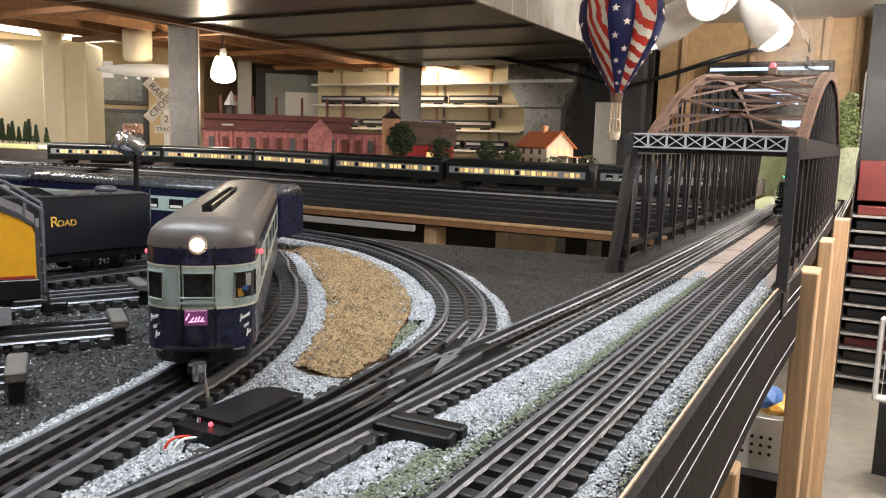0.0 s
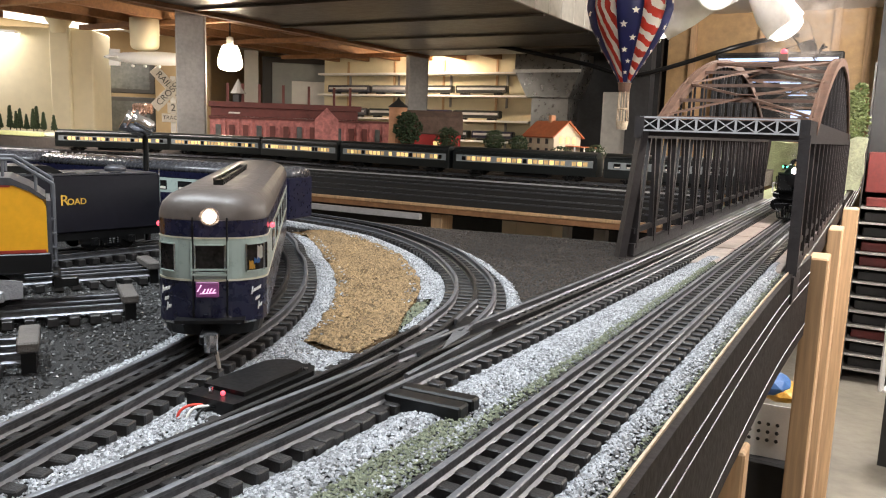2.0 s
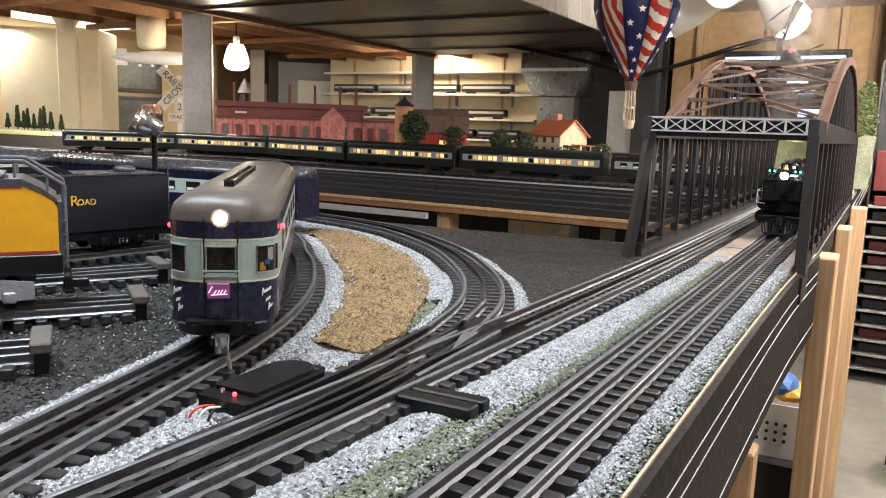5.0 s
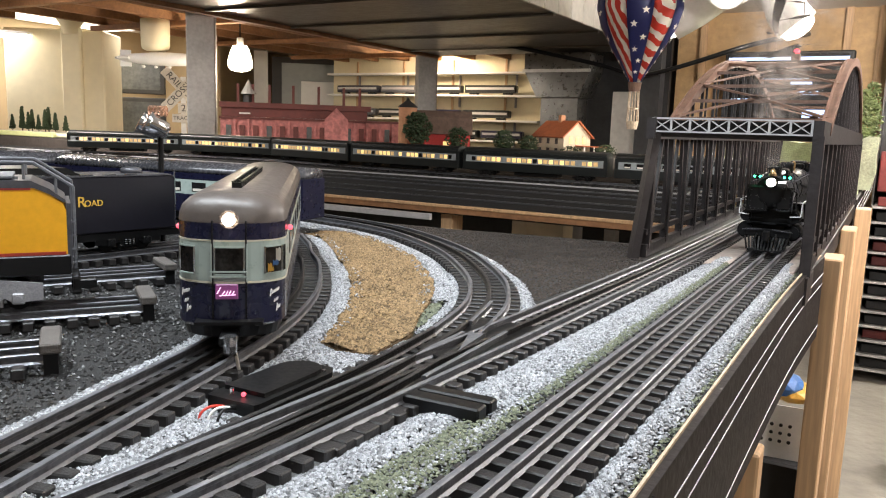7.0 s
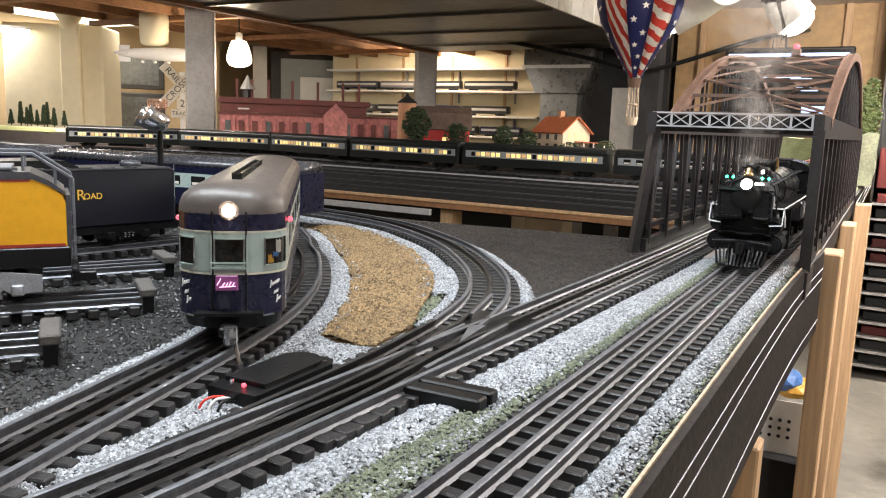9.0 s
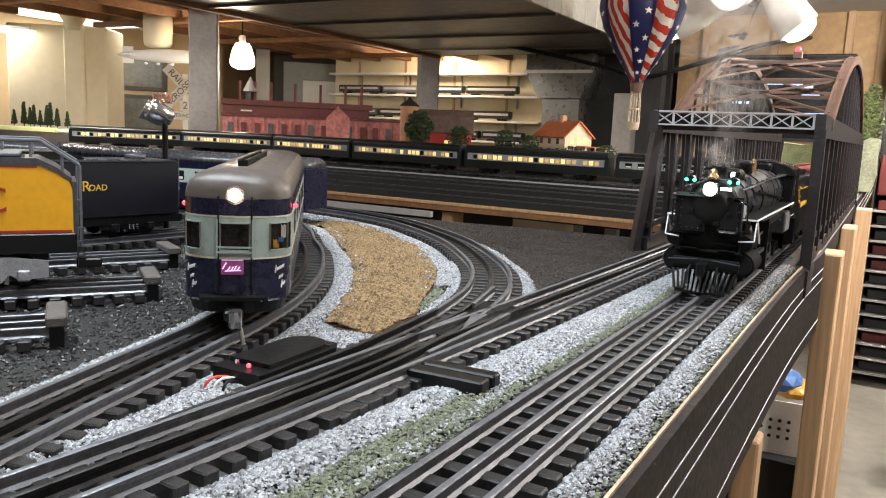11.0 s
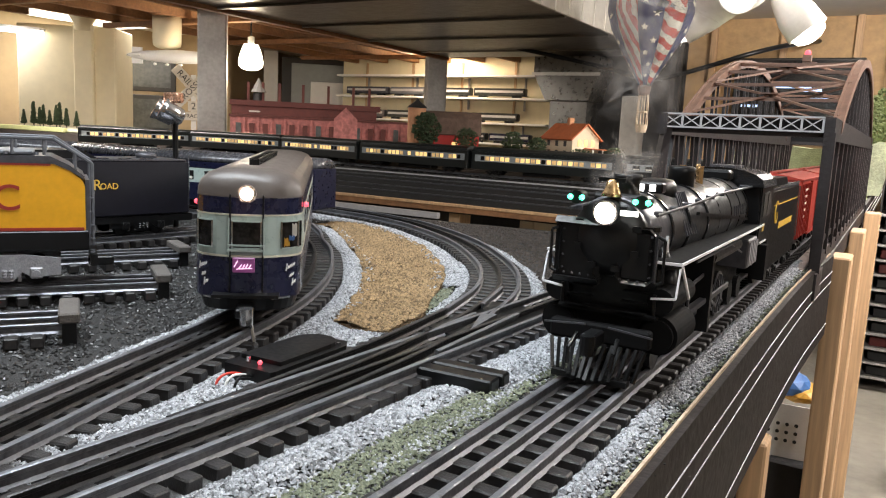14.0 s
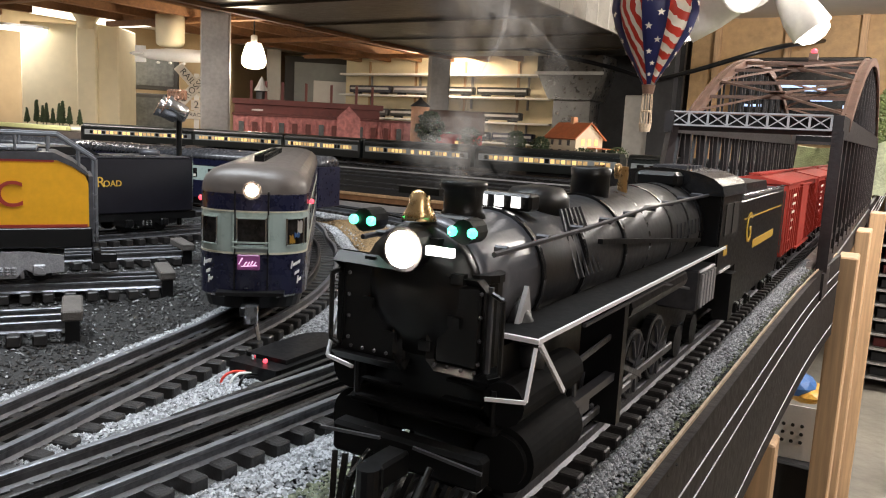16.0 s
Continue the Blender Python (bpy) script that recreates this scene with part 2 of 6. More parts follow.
M["pale_green"] = mat("pale_green_plaster", (0.52, 0.56, 0.38), 0.9, vary=0.35, scale=22, bump=0.5)
M["hill"] = mat("grassy_hill", (0.30, 0.33, 0.19), 0.9, vary=0.3, scale=30, bump=0.4)
M["snow"] = mat("bright_scenery_strip", (0.72, 0.70, 0.55), 0.9, vary=0.15, scale=10, bump=0.2)
M["lime"] = mat("lime_board", (0.70, 0.72, 0.34), 0.8, vary=0.1, scale=10)
M["dark_frame"] = mat("dark_frame", (0.03, 0.027, 0.025), 0.5, vary=0.3, scale=10)
M["photo"] = mat("grey_print", (0.075, 0.077, 0.072), 0.4, vary=0.6, scale=6)
M["sign_white"] = mat("sign_enamel", (0.66, 0.62, 0.55), 0.5, vary=0.15, scale=12)
M["dark_text"] = mat("dark_text", (0.03, 0.03, 0.03), 0.6, vary=0.05)
M["b_blue"] = mat("balloon_blue", (0.035, 0.04, 0.16), 0.45, vary=0.1, scale=10)
M["b_red"] = mat("balloon_red", (0.62, 0.05, 0.03), 0.45, vary=0.1, scale=10)
M["b_white"] = mat("balloon_white", (0.85, 0.80, 0.72), 0.45, vary=0.05, scale=10)
M["wicker"] = mat("wicker", (0.66, 0.54, 0.40), 0.8, vary=0.3, scale=120, bump=0.3)
M["tv"] = mat("lit_screen", (0.1, 0.1, 0.12), 0.3, vary=0.05, emit=(0.50, 0.66, 1.0), power=1.7)
M["plastic_white"] = mat("white_plastic", (0.88, 0.875, 0.86), 0.45, vary=0.06)
M["plastic_blue"] = mat("blue_plastic", (0.06, 0.16, 0.42), 0.4, vary=0.2)
M["plastic_orange"] = mat("yellow_plastic", (0.65, 0.36, 0.06), 0.4, vary=0.2)
M["dark_stuff"] = mat("dark_storage_and_walls", (0.018, 0.018, 0.019), 0.6, vary=0.6, scale=8)
M["red_stuff"] = mat("red_storage", (0.12, 0.016, 0.014), 0.5, vary=0.3, scale=10)
M["door_grey"] = mat("grey_door_paint", (0.30, 0.32, 0.32), 0.6, vary=0.1, scale=4)


def smoke_material():
    """Thin smoke: dense in the middle of a puff, torn by noise, gone at its rim."""
    m = bpy.data.materials.new("thin_smoke")
    m.use_nodes = True
    nt = m.node_tree
    out = nt.nodes["Material Output"]
    nt.nodes.remove(nt.nodes["Principled BSDF"])
    tr = nt.nodes.new("ShaderNodeBsdfTransparent")
    df = nt.nodes.new("ShaderNodeBsdfDiffuse")
    tl = nt.nodes.new("ShaderNodeBsdfTranslucent")
    df.inputs[0].default_value = tl.inputs[0].default_value = (0.84, 0.76, 0.70, 1)
    tc = nt.nodes.new("ShaderNodeTexCoord")
    no = nt.nodes.new("ShaderNodeTexNoise")
    no.inputs["Scale"].default_value, no.inputs["Detail"].default_value = 2.2, 8
    no.inputs["Distortion"].default_value = 1.2
    gr = nt.nodes.new("ShaderNodeTexGradient")
    gr.gradient_type = "SPHERICAL"
    nt.links.new(tc.outputs["Object"], gr.inputs[0])
    nt.links.new(tc.outputs["Object"], no.inputs["Vector"])
    mr = nt.nodes.new("ShaderNodeMapRange")
    mr.inputs[1].default_value, mr.inputs[2].default_value = 0.36, 0.70
    mr.inputs[3].default_value, mr.inputs[4].default_value = 0.0, 0.34
    nt.links.new(no.outputs["Fac"], mr.inputs[0])
    mul = nt.nodes.new("ShaderNodeMath")
    mul.operation = "MULTIPLY"
    nt.links.new(mr.outputs[0], mul.inputs[0])
    nt.links.new(gr.outputs["Fac"], mul.inputs[1])
    both = nt.nodes.new("ShaderNodeMixShader")
    nt.links.new(df.outputs[0], both.inputs[1])
    nt.links.new(tl.outputs[0], both.inputs[2])
    mix = nt.nodes.new("ShaderNodeMixShader")
    nt.links.new(mul.outputs[0], mix.inputs[0])
    nt.links.new(tr.outputs[0], mix.inputs[1])
    nt.links.new(both.outputs[0], mix.inputs[2])
    nt.links.new(mix.outputs[0], out.inputs[0])
    return m


M["smoke"] = smoke_material()
M["lamp_shade"] = mat("lit_lamp_glass", (0.85, 0.83, 0.8), 0.3, vary=0.02, emit=(1.0, 0.93, 0.82), power=3.0)


# ---- building helpers ----
def part(name, bm, material, parent=None, label="", smooth=False):
    me = bpy.data.meshes.new(name)
    bm.normal_update()
    bm.to_mesh(me)
    bm.free()
    me.materials.append(material)
    if smooth:
        me.shade_smooth()
    ob = new(name, me)
    if parent:
        ob.parent = parent
    if label:
        tagged(ob, label)
    return ob


def shared(name, me, parent, m=None):
    ob = new(name, me)
    ob.parent = parent
    if m is not None:
        ob.matrix_basis = m
    return ob


def thing(name, label, category, m=None, group="", kind=""):
    ob = new(name)
    ob.empty_display_size = 0.02
    if m is not None:
        ob.matrix_basis = m
    return tagged(ob, label, category, group, kind)


def box(bm, x0, x1, y0, y1, z0, z1, bev=0.0, m=None):
    vs = bmesh.ops.create_cube(bm, size=1)["verts"]
    for v in vs:
        v.co = Vector((x0 + (v.co.x + .5) * (x1 - x0), y0 + (v.co.y + .5) * (y1 - y0), z0 + (v.co.z + .5) * (z1 - z0)))
    if bev:
        es = list({e for v in vs for e in v.link_edges})
        out = bmesh.ops.bevel(bm, geom=es, offset=bev, segments=1, affect="EDGES")
        vs = list({v for f in out["faces"] for v in f.verts} | {v for v in vs if v.is_valid})
    if m is not None:
        bmesh.ops.transform(bm, matrix=m, verts=vs)
    return bm


def rod(bm, a, b, r, r2=None, n=8, caps=True):
    a, b = Vector(a), Vector(b)
    d = b - a
    m = Matrix.Translation((a + b) / 2) @ d.to_track_quat("Z", "Y").to_matrix().to_4x4()
    bmesh.ops.create_cone(bm, cap_ends=caps, segments=n, radius1=r, radius2=r if r2 is None else r2, depth=d.length, matrix=m)
    return bm


def bar(bm, a, b, w, h):
    """A rectangular bar from a to b, w across and h high."""
    a, b = Vector(a), Vector(b)
    d = b - a
    m = Matrix.Translation((a + b) / 2) @ d.to_track_quat("X", "Z").to_matrix().to_4x4()
    return box(bm, -d.length / 2, d.length / 2, -w / 2, w / 2, -h / 2, h / 2, 0, m)


def ball(bm, c, r, sub=2, sc=(1, 1, 1)):
    bmesh.ops.create_icosphere(bm, subdivisions=sub, radius=r, matrix=Matrix.Translation(c) @ Matrix.Diagonal((*sc, 1)))
    return bm


def lathe(bm, prof, n=20, m=Matrix.Identity(4)):
    """Turns a profile of (radius, height) pairs round z."""
    rings = []
    for r, z in prof:
        rings.append([bm.verts.new(m @ Vector((r * math.cos(a), r * math.sin(a), z))) for a in [2 * math.pi * k / n for k in range(n)]])
    for lo, hi in zip(rings, rings[1:]):
        for k in range(n):
            bm.faces.new((lo[k], lo[(k + 1) % n], hi[(k + 1) % n], hi[k]))
    bm.faces.new(rings[0][::-1])
    bm.faces.new(rings[-1])
    return bm


def prism(bm, pts, a, b, axis="y"):
    """Extrudes a closed outline of 2D points along an axis, from a to b."""
    put = {"y": lambda p, t: (p[0], t, p[1]), "x": lambda p, t: (t, p[0], p[1]), "z": lambda p, t: (p[0], p[1], t)}[axis]
    lo = [bm.verts.new(put(p, a)) for p in pts]
    hi = [bm.verts.new(put(p, b)) for p in pts]
    n = len(pts)
    for k in range(n):
        bm.faces.new((lo[k], lo[(k + 1) % n], hi[(k + 1) % n], hi[k]))
    bm.faces.new(lo[::-1])
    bm.faces.new(hi)
    bmesh.ops.recalc_face_normals(bm, faces=bm.faces[:])
    return bm


B = bmesh.new


def words(name, text, size, material, m, parent=None, depth=0.0003, shear=0.0):
    cu = bpy.data.curves.new(name, "FONT")
    cu.body, cu.size, cu.extrude, cu.shear = text, size, depth, shear
    cu.align_x = cu.align_y = "CENTER"
    tmp = bpy.data.objects.new(name, cu)
    me = bpy.data.meshes.new_from_object(tmp)
    bpy.data.objects.remove(tmp)
    me.name = name
    me.materials.clear()
    me.materials.append(material)
    ob = new(name, me)
    ob.parent = parent
    ob.matrix_basis = m
    return ob


def tube(name, pts, radius, material, parent):
    """One smoothly bent round tube through 3D points."""
    cu = bpy.data.curves.new(name, "CURVE")
    cu.dimensions, cu.bevel_depth, cu.bevel_resolution, cu.resolution_u = "3D", radius, 3, 6
    sp = cu.splines.new("NURBS")
    sp.points.add(len(pts) - 1)
    for q, p in zip(sp.points, pts):
        q.co = (*p, 1)
    sp.order_u, sp.use_endpoint_u = 3, True
    tmp = bpy.data.objects.new(name, cu)
    me = bpy.data.meshes.new_from_object(tmp)
    bpy.data.objects.remove(tmp)
    me.name = name
    me.materials.clear()
    me.materials.append(material)
    me.shade_smooth()
    ob = new(name, me)
    ob.parent = parent
    return ob


def spline(pts, step=0.006):
    """A smooth line through 2D points, sampled evenly: points and their left normals."""
    P = [Vector(p) for p in pts]
    P = [2 * P[0] - P[1]] + P + [2 * P[-1] - P[-2]]
    fine = []
    for a, b, c, d in zip(P, P[1:], P[2:], P[3:]):
        for k in range(24):
            t = k / 24
            fine.append(0.5 * (2 * b + (c - a) * t + (2 * a - 5 * b + 4 * c - d) * t * t + (3 * b - a - 3 * c + d) * t ** 3))
    fine.append(P[-2])
    run = [0.0]
    for a, b in zip(fine, fine[1:]):
        run.append(run[-1] + (b - a).length)
    n = max(2, int(run[-1] / step))
    s = np.linspace(0, run[-1], n)
    xs, ys = np.interp(s, run, [p.x for p in fine]), np.interp(s, run, [p.y for p in fine])
    tx, ty = np.gradient(xs), np.gradient(ys)
    ln = np.hypot(tx, ty)
    return xs, ys, -ty / ln, tx / ln, s


RAIL = ((-0.0022, 0.0), (0.0022, 0.0), (0.0008, 0.0014), (0.0008, 0.0038), (0.0016, 0.0044), (0.0016, 0.0058), (0.0009, 0.0062), (-0.0009, 0.0062), (-0.0016, 0.0058), (-0.0016, 0.0044), (-0.0008, 0.0038), (-0.0008, 0.0014))


def sweep(bm, line, off, z, prof, i0=0, i1=None):
    xs, ys, nx, ny, s = line
    rings = []
    for k in range(i0, len(xs) if i1 is None else i1):
        rings.append([bm.verts.new((xs[k] - nx[k] * (off + p), ys[k] - ny[k] * (off + p), z + q)) for p, q in prof])
    n = len(prof)
    for a, b in zip(rings, rings[1:]):
        for k in range(n):
            bm.faces.new((a[k], b[k], b[(k + 1) % n], a[(k + 1) % n]))
    bm.faces.new(rings[0])
    bm.faces.new(rings[-1][::-1])
    bmesh.ops.recalc_face_normals(bm, faces=bm.faces[:])
    return bm


GAUGE = 0.0170


def tie_mesh(w, half, h):
    bm = box(B(), -half, half, -w / 2, w / 2, 0, h, 0.0007)
    me = bpy.data.meshes.new("tie")
    bm.to_mesh(me)
    bm.free()
    me.materials.append(M["tie"])
    return me


TIE = tie_mesh(0.0074, 0.0275, 0.0066)
TIE_LONG = tie_mesh(0.0074, 0.034, 0.0066)


def track(label, pts, pitch=0.0145, z=0.0, centre="rail", ties=None, rails=(0, 1, 2), group="tracks on the layout", step=0.006):
    t = thing("toy_track", label, "track", group=group)
    line = spline(pts, step)
    for i in rails:
        off = (-GAUGE, 0, GAUGE)[i]
        part("rail", sweep(B(), line, off, z + 0.0078, RAIL), M[centre] if i == 1 else M["rail"], t, "dark centre rail" if i == 1 and centre != "rail" else "")
    xs, ys, nx, ny, s = line
    n = int(s[-1] / pitch)
    for k in range(n):
        d = (k + 0.5) * pitch
        x, y, a, b = (float(np.interp(d, s, q)) for q in (xs, ys, nx, ny))
        shared("tie", ties or TIE, t, pose(x, y, z + 0.0015, 0, 0, math.degrees(math.atan2(-b, -a)) + random.uniform(-0.8, 0.8)))
    return t, line


def heap(name, label, material, spots, size, z, sink=0.3, parent=None, flat=0.75):
    """Many small broken stones in one mesh. spots: (x, y, z offset) rows."""
    spots = np.asarray(spots, float)
    n = len(spots)
    rng = np.random.default_rng(len(name) * 7 + n)
    base = np.array([(1, 0, 0), (-0.5, 0.85, 0.1), (-0.5, -0.85, -0.1), (0.1, 0.1, 0.9), (0, 0, -0.8), (0.55, 0.75, 0.25)], float)
    tri = np.array([(0, 5, 3), (5, 1, 3), (1, 2, 3), (2, 0, 3), (5, 0, 4), (1, 5, 4), (2, 1, 4), (0, 2, 4)])
    a = rng.uniform(0, 2 * np.pi, n)
    v = base[None] * rng.uniform(0.65, 1.25, (n, 6, 3)) * (size * rng.uniform(0.6, 1.3, n))[:, None, None] / 2
    c, q = np.cos(a)[:, None], np.sin(a)[:, None]
    x, y = v[..., 0] * c - v[..., 1] * q, v[..., 0] * q + v[..., 1] * c
    w = np.stack([x, y, v[..., 2] * flat], -1)
    w[..., 0] += spots[:, None, 0]
    w[..., 1] += spots[:, None, 1]
    w[..., 2] += z + spots[:, None, 2]
    f = tri[None] + (np.arange(n) * 6)[:, None, None]
    me = bpy.data.meshes.new(name)
    me.from_pydata(w.reshape(-1, 3).tolist(), [], f.reshape(-1, 3).tolist())
    me.materials.append(material)
    ob = new(name, me)
    if parent:
        ob.parent = parent
    return tagged(ob, label, "gravel", kind="stuff")


def band(line, lo, hi, count, rng, s0=0.0, s1=None, top=None):
    """Random spots in a strip beside a line, between two offsets to its right."""
    xs, ys, nx, ny, s = line
    d = rng.uniform(s0, s[-1] if s1 is None else s1, count)
    o = rng.uniform(0, 1, count)
    off = lo + (hi - lo) * o
    x, y = np.interp(d, s, xs), np.interp(d, s, ys)
    a, b = np.interp(d, s, nx), np.interp(d, s, ny)
    wob = 0.0012 * np.sin(d * 61) + rng.normal(0, 0.0016, count)
    off = off + wob * np.where(abs(lo) > abs(hi), 1 - o, o)
    h = np.zeros(count) if top is None else top(o)
    return np.stack([x - a * off, y - b * off, h], -1)


def inside(poly, count, rng):
    poly = np.asarray(poly)
    lo, hi = poly.min(0), poly.max(0)
    out = []
    while len(out) < count:
        p = rng.uniform(lo, hi, (count * 2, 2))
        j = len(poly) - 1
        ok = np.zeros(len(p), bool)
        for i in range(len(poly)):
            (xi, yi), (xj, yj) = poly[i], poly[j]
            ok ^= ((yi > p[:, 1]) != (yj > p[:, 1])) & (p[:, 0] < (xj - xi) * (p[:, 1] - yi) / (yj - yi + 1e-12) + xi)
            j = i
        out.extend(p[ok].tolist())
    return np.array(out[:count])

# ---- the room ----
def slab(name, label, x0, x1, y0, y1, z0, z1, material, category="wall", kind="structure", bev=0.0):
    ob = part(name, box(B(), x0, x1, y0, y1, z0, z1, bev), material)
    return tagged(ob, label, category, kind=kind)


FLOOR, CEIL = -1.05, 0.97
slab("floor", "bare grey concrete basement floor", -9, 3, -2.5, 9, FLOOR - 0.1, FLOOR, M["concrete"], "floor")
slab("ceiling", "off-white basement ceiling panels", -9, 3, -2.5, 9, CEIL, CEIL + 0.05, M["ceil"], "ceiling")
slab("wall_north", "tan painted rear basement wall", -9, -1.2, 7.2, 7.3, FLOOR, CEIL, M["tanwall"])
slab("wall_north_2", "plywood sheathed wall with upright studs", -1.2, 0.06, 5.45, 5.55, FLOOR, CEIL, M["plywood"])
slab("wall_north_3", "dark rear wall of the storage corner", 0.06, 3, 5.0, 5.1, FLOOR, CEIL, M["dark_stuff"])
slab("wall_west", "cream painted basement side wall", -6.3, -6.2, -2.5, 7.2, FLOOR, CEIL, M["tanwall"])
slab("wall_east", "tan painted basement side wall", 2.9, 3, -2.5, 5.0, FLOOR, CEIL, M["tanwall"])
slab("wall_south", "tan painted basement wall behind the layout", -9, 3, -2.6, -2.5, FLOOR, CEIL, M["tanwall"])
# near-black instead of plywood; the sheet below is added to darken this stretch
slab("wall_return", "near-black return wall beside the corridor", -1.28, -1.2, 5.56, 7.2, FLOOR, CEIL, M["dark_stuff"])
slab("dark_sheet", "near-black sheet added behind the branch duct", -2.02, -1.18, 5.2, 5.25, FLOOR, CEIL, M["dark_stuff"])
for x in (-1.05, -0.62, -0.2, -0.02):
    slab("wall_stud", "pine wall stud", x, x + 0.04, 5.41, 5.447, FLOOR, CEIL, M["pine"], "stud")

# cream chimney block with a flared column head
chimney = thing("cream_pillar", "cream painted masonry pillar with a flared head", "pillar", pose(-5.305, 3.765, FLOOR, 0, 0, 35))
part("shaft", box(B(), -0.40, 0.30, -0.2, 0.2, 0, 1.84, 0.01), M["cream"], chimney)
part("pilaster", box(B(), 0.02, 0.16, -0.26, -0.203, 0, 1.85, 0.01), M["cream"], chimney)
part("flare", lathe(B(), [(0.055, 1.80), (0.065, 1.85), (0.10, 1.91), (0.15, 1.97), (0.15, 2.015)], 24, Matrix.Translation((0.09, -0.24, 0))), M["cream"], chimney, smooth=True)


def steel_column(x, y, w, label):
    t = thing("support_column", label, "column", pose(x, y, FLOOR, 0, 0, 43))
    part("shaft", box(B(), -w, w, -w * 0.8, w * 0.8, 0.03, CEIL - FLOOR - 0.03, 0.008), M["steel_grey"], t)
    part("base_plate", box(B(), -w * 1.4, w * 1.4, -w * 1.2, w * 1.2, 0, 0.03), M["steel_grey"], t)
    part("head_plate", box(B(), -w * 1.3, w * 1.3, -w * 1.1, w * 1.1, CEIL - FLOOR - 0.03, CEIL - FLOOR), M["steel_grey"], t)


steel_column(-3.58, 3.45, 0.085, "grey concrete-textured support column behind the brick factory")
steel_column(-2.98, 5.1, 0.075, "pale round-edged support column beside the shelves")

# wide metal duct along the room and the joists beside it
duct = thing("ventilation_duct", "wide galvanised ventilation duct, its ribbed side in a lit grey", "duct")
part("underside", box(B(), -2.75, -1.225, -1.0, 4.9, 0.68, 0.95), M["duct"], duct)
# side panels paler than the underside, lit tone put into the colour
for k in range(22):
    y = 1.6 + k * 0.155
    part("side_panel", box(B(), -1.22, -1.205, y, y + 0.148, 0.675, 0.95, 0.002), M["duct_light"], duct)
for k in range(6):
    y = 1.5 + k * 0.6
    part("seam", box(B(), -2.74, -1.23, y, y + 0.018, 0.668, 0.679), M["duct"], duct)
part("edge_angle", box(B(), -2.79, -2.752, -1.0, 4.9, 0.66, 0.95), M["pine_dark"], duct)
branch = thing("branch_duct", "grey branch duct dropping to the bench", "duct")
prism(bb := B(), [(-1.99, 0.66), (-1.55, 0.66), (-1.55, 0.55), (-1.61, 0.385), (-1.90, 0.385), (-1.99, 0.55)], 4.70, 4.95)
part("transition", bb, M["duct_smooth"], branch)
part("flange", box(B(), -2.0, -1.54, 4.692, 4.698, 0.540, 0.560), M["duct_light"], branch)
part("neck", box(B(), -1.88, -1.63, 4.74, 4.92, -0.02, 0.384), M["duct_smooth"], branch)
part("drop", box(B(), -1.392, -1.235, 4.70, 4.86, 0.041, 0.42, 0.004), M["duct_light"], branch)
part("upright", box(B(), -1.212, -1.082, 4.60, 4.70, -0.02, 0.95), M["dark_stuff"], branch)
cable = thing("black_hose", "black corrugated hose looping below the duct", "hose")
hp = [(-2.05, 4.5, 0.695), (-1.75, 4.5, 0.635), (-1.39, 4.5, 0.560), (-1.25, 4.5, 0.510), (-1.13, 4.5, 0.500), (-0.90, 4.5, 0.560), (-0.62, 4.5, 0.650), (-0.46, 4.8, 0.73), (-0.40, 5.44, 0.82)]
tube("tube", hp, 0.013, M["black"], cable)

for k in range(9):
    x = -2.95 - k * 0.36
    y1 = 7.0 if k < 6 else 3.2
    t = thing("ceiling_joist", "brown wooden ceiling joist", "joist", group="ceiling joists")
    part("plank", box(B(), x, x + 0.045, 1.2, y1, 0.80, 0.955, 0.003), M["pine_dark"], t)
for y in (2.7, 3.6, 4.6, 5.7):
    t = thing("cross_brace", "wooden brace across the ceiling joists", "brace", group="ceiling braces")
    part("plank", box(B(), -6.1 if y < 3 else -4.85, -2.9, y, y + 0.05, 0.765, 0.798, 0.003), M["pine_dark"], t)

# tube fixtures (first one added, out of view), hanging bulb and white plastic drum
fill_fix = thing("tube_lamp", "added unseen tube fixture under the joists, lighting the factory", "lamp")
part("tray", box(B(), -3.95, -2.82, 1.93, 2.07, 0.765, 0.795), M["white"], fill_fix)
part("tube", rod(B(), (-3.92, 2.0, 0.778), (-2.85, 2.0, 0.778), 0.016), M["glow_tube"], fill_fix)
fix2 = thing("tube_lamp", "lit fluorescent tube on a bracket beside the pillar", "lamp")
part("tray", bar(B(), (-5.95, 3.08, 0.775), (-5.30, 3.44, 0.738), 0.07, 0.02), M["white"], fix2)
part("tube", rod(B(), (-5.95, 3.08, 0.752), (-5.30, 3.44, 0.715), 0.016, n=12), M["glow_tube"], fix2)
part("hanger", rod(B(), (-5.60, 3.275, 0.765), (-5.60, 3.275, CEIL), 0.006), M["white"], fix2)
# added glowing panel stands for a stretch of brightly lit ceiling
pan = thing("ceiling_glow_panel", "glowing panel added for the bright ceiling behind the cream pillar", "lamp")
part("frame", box(B(), -6.18, -4.95, 3.62, 4.72, 0.945, 0.968), M["white"], pan)
part("diffuser", box(B(), -6.16, -4.97, 3.64, 4.70, 0.934, 0.944), M["glow_panel"], pan)
hang = thing("hanging_bulb", "lit frosted bulb hanging on a cord", "lamp", pose(-3.612, 3.805, 0))
part("cord", rod(B(), (0, 0, 0.70), (0, 0, 0.97), 0.005), M["black"], hang)
part("socket", lathe(B(), [(0.018, 0.645), (0.022, 0.66), (0.022, 0.70), (0.012, 0.705)], 20), M["white"], hang)
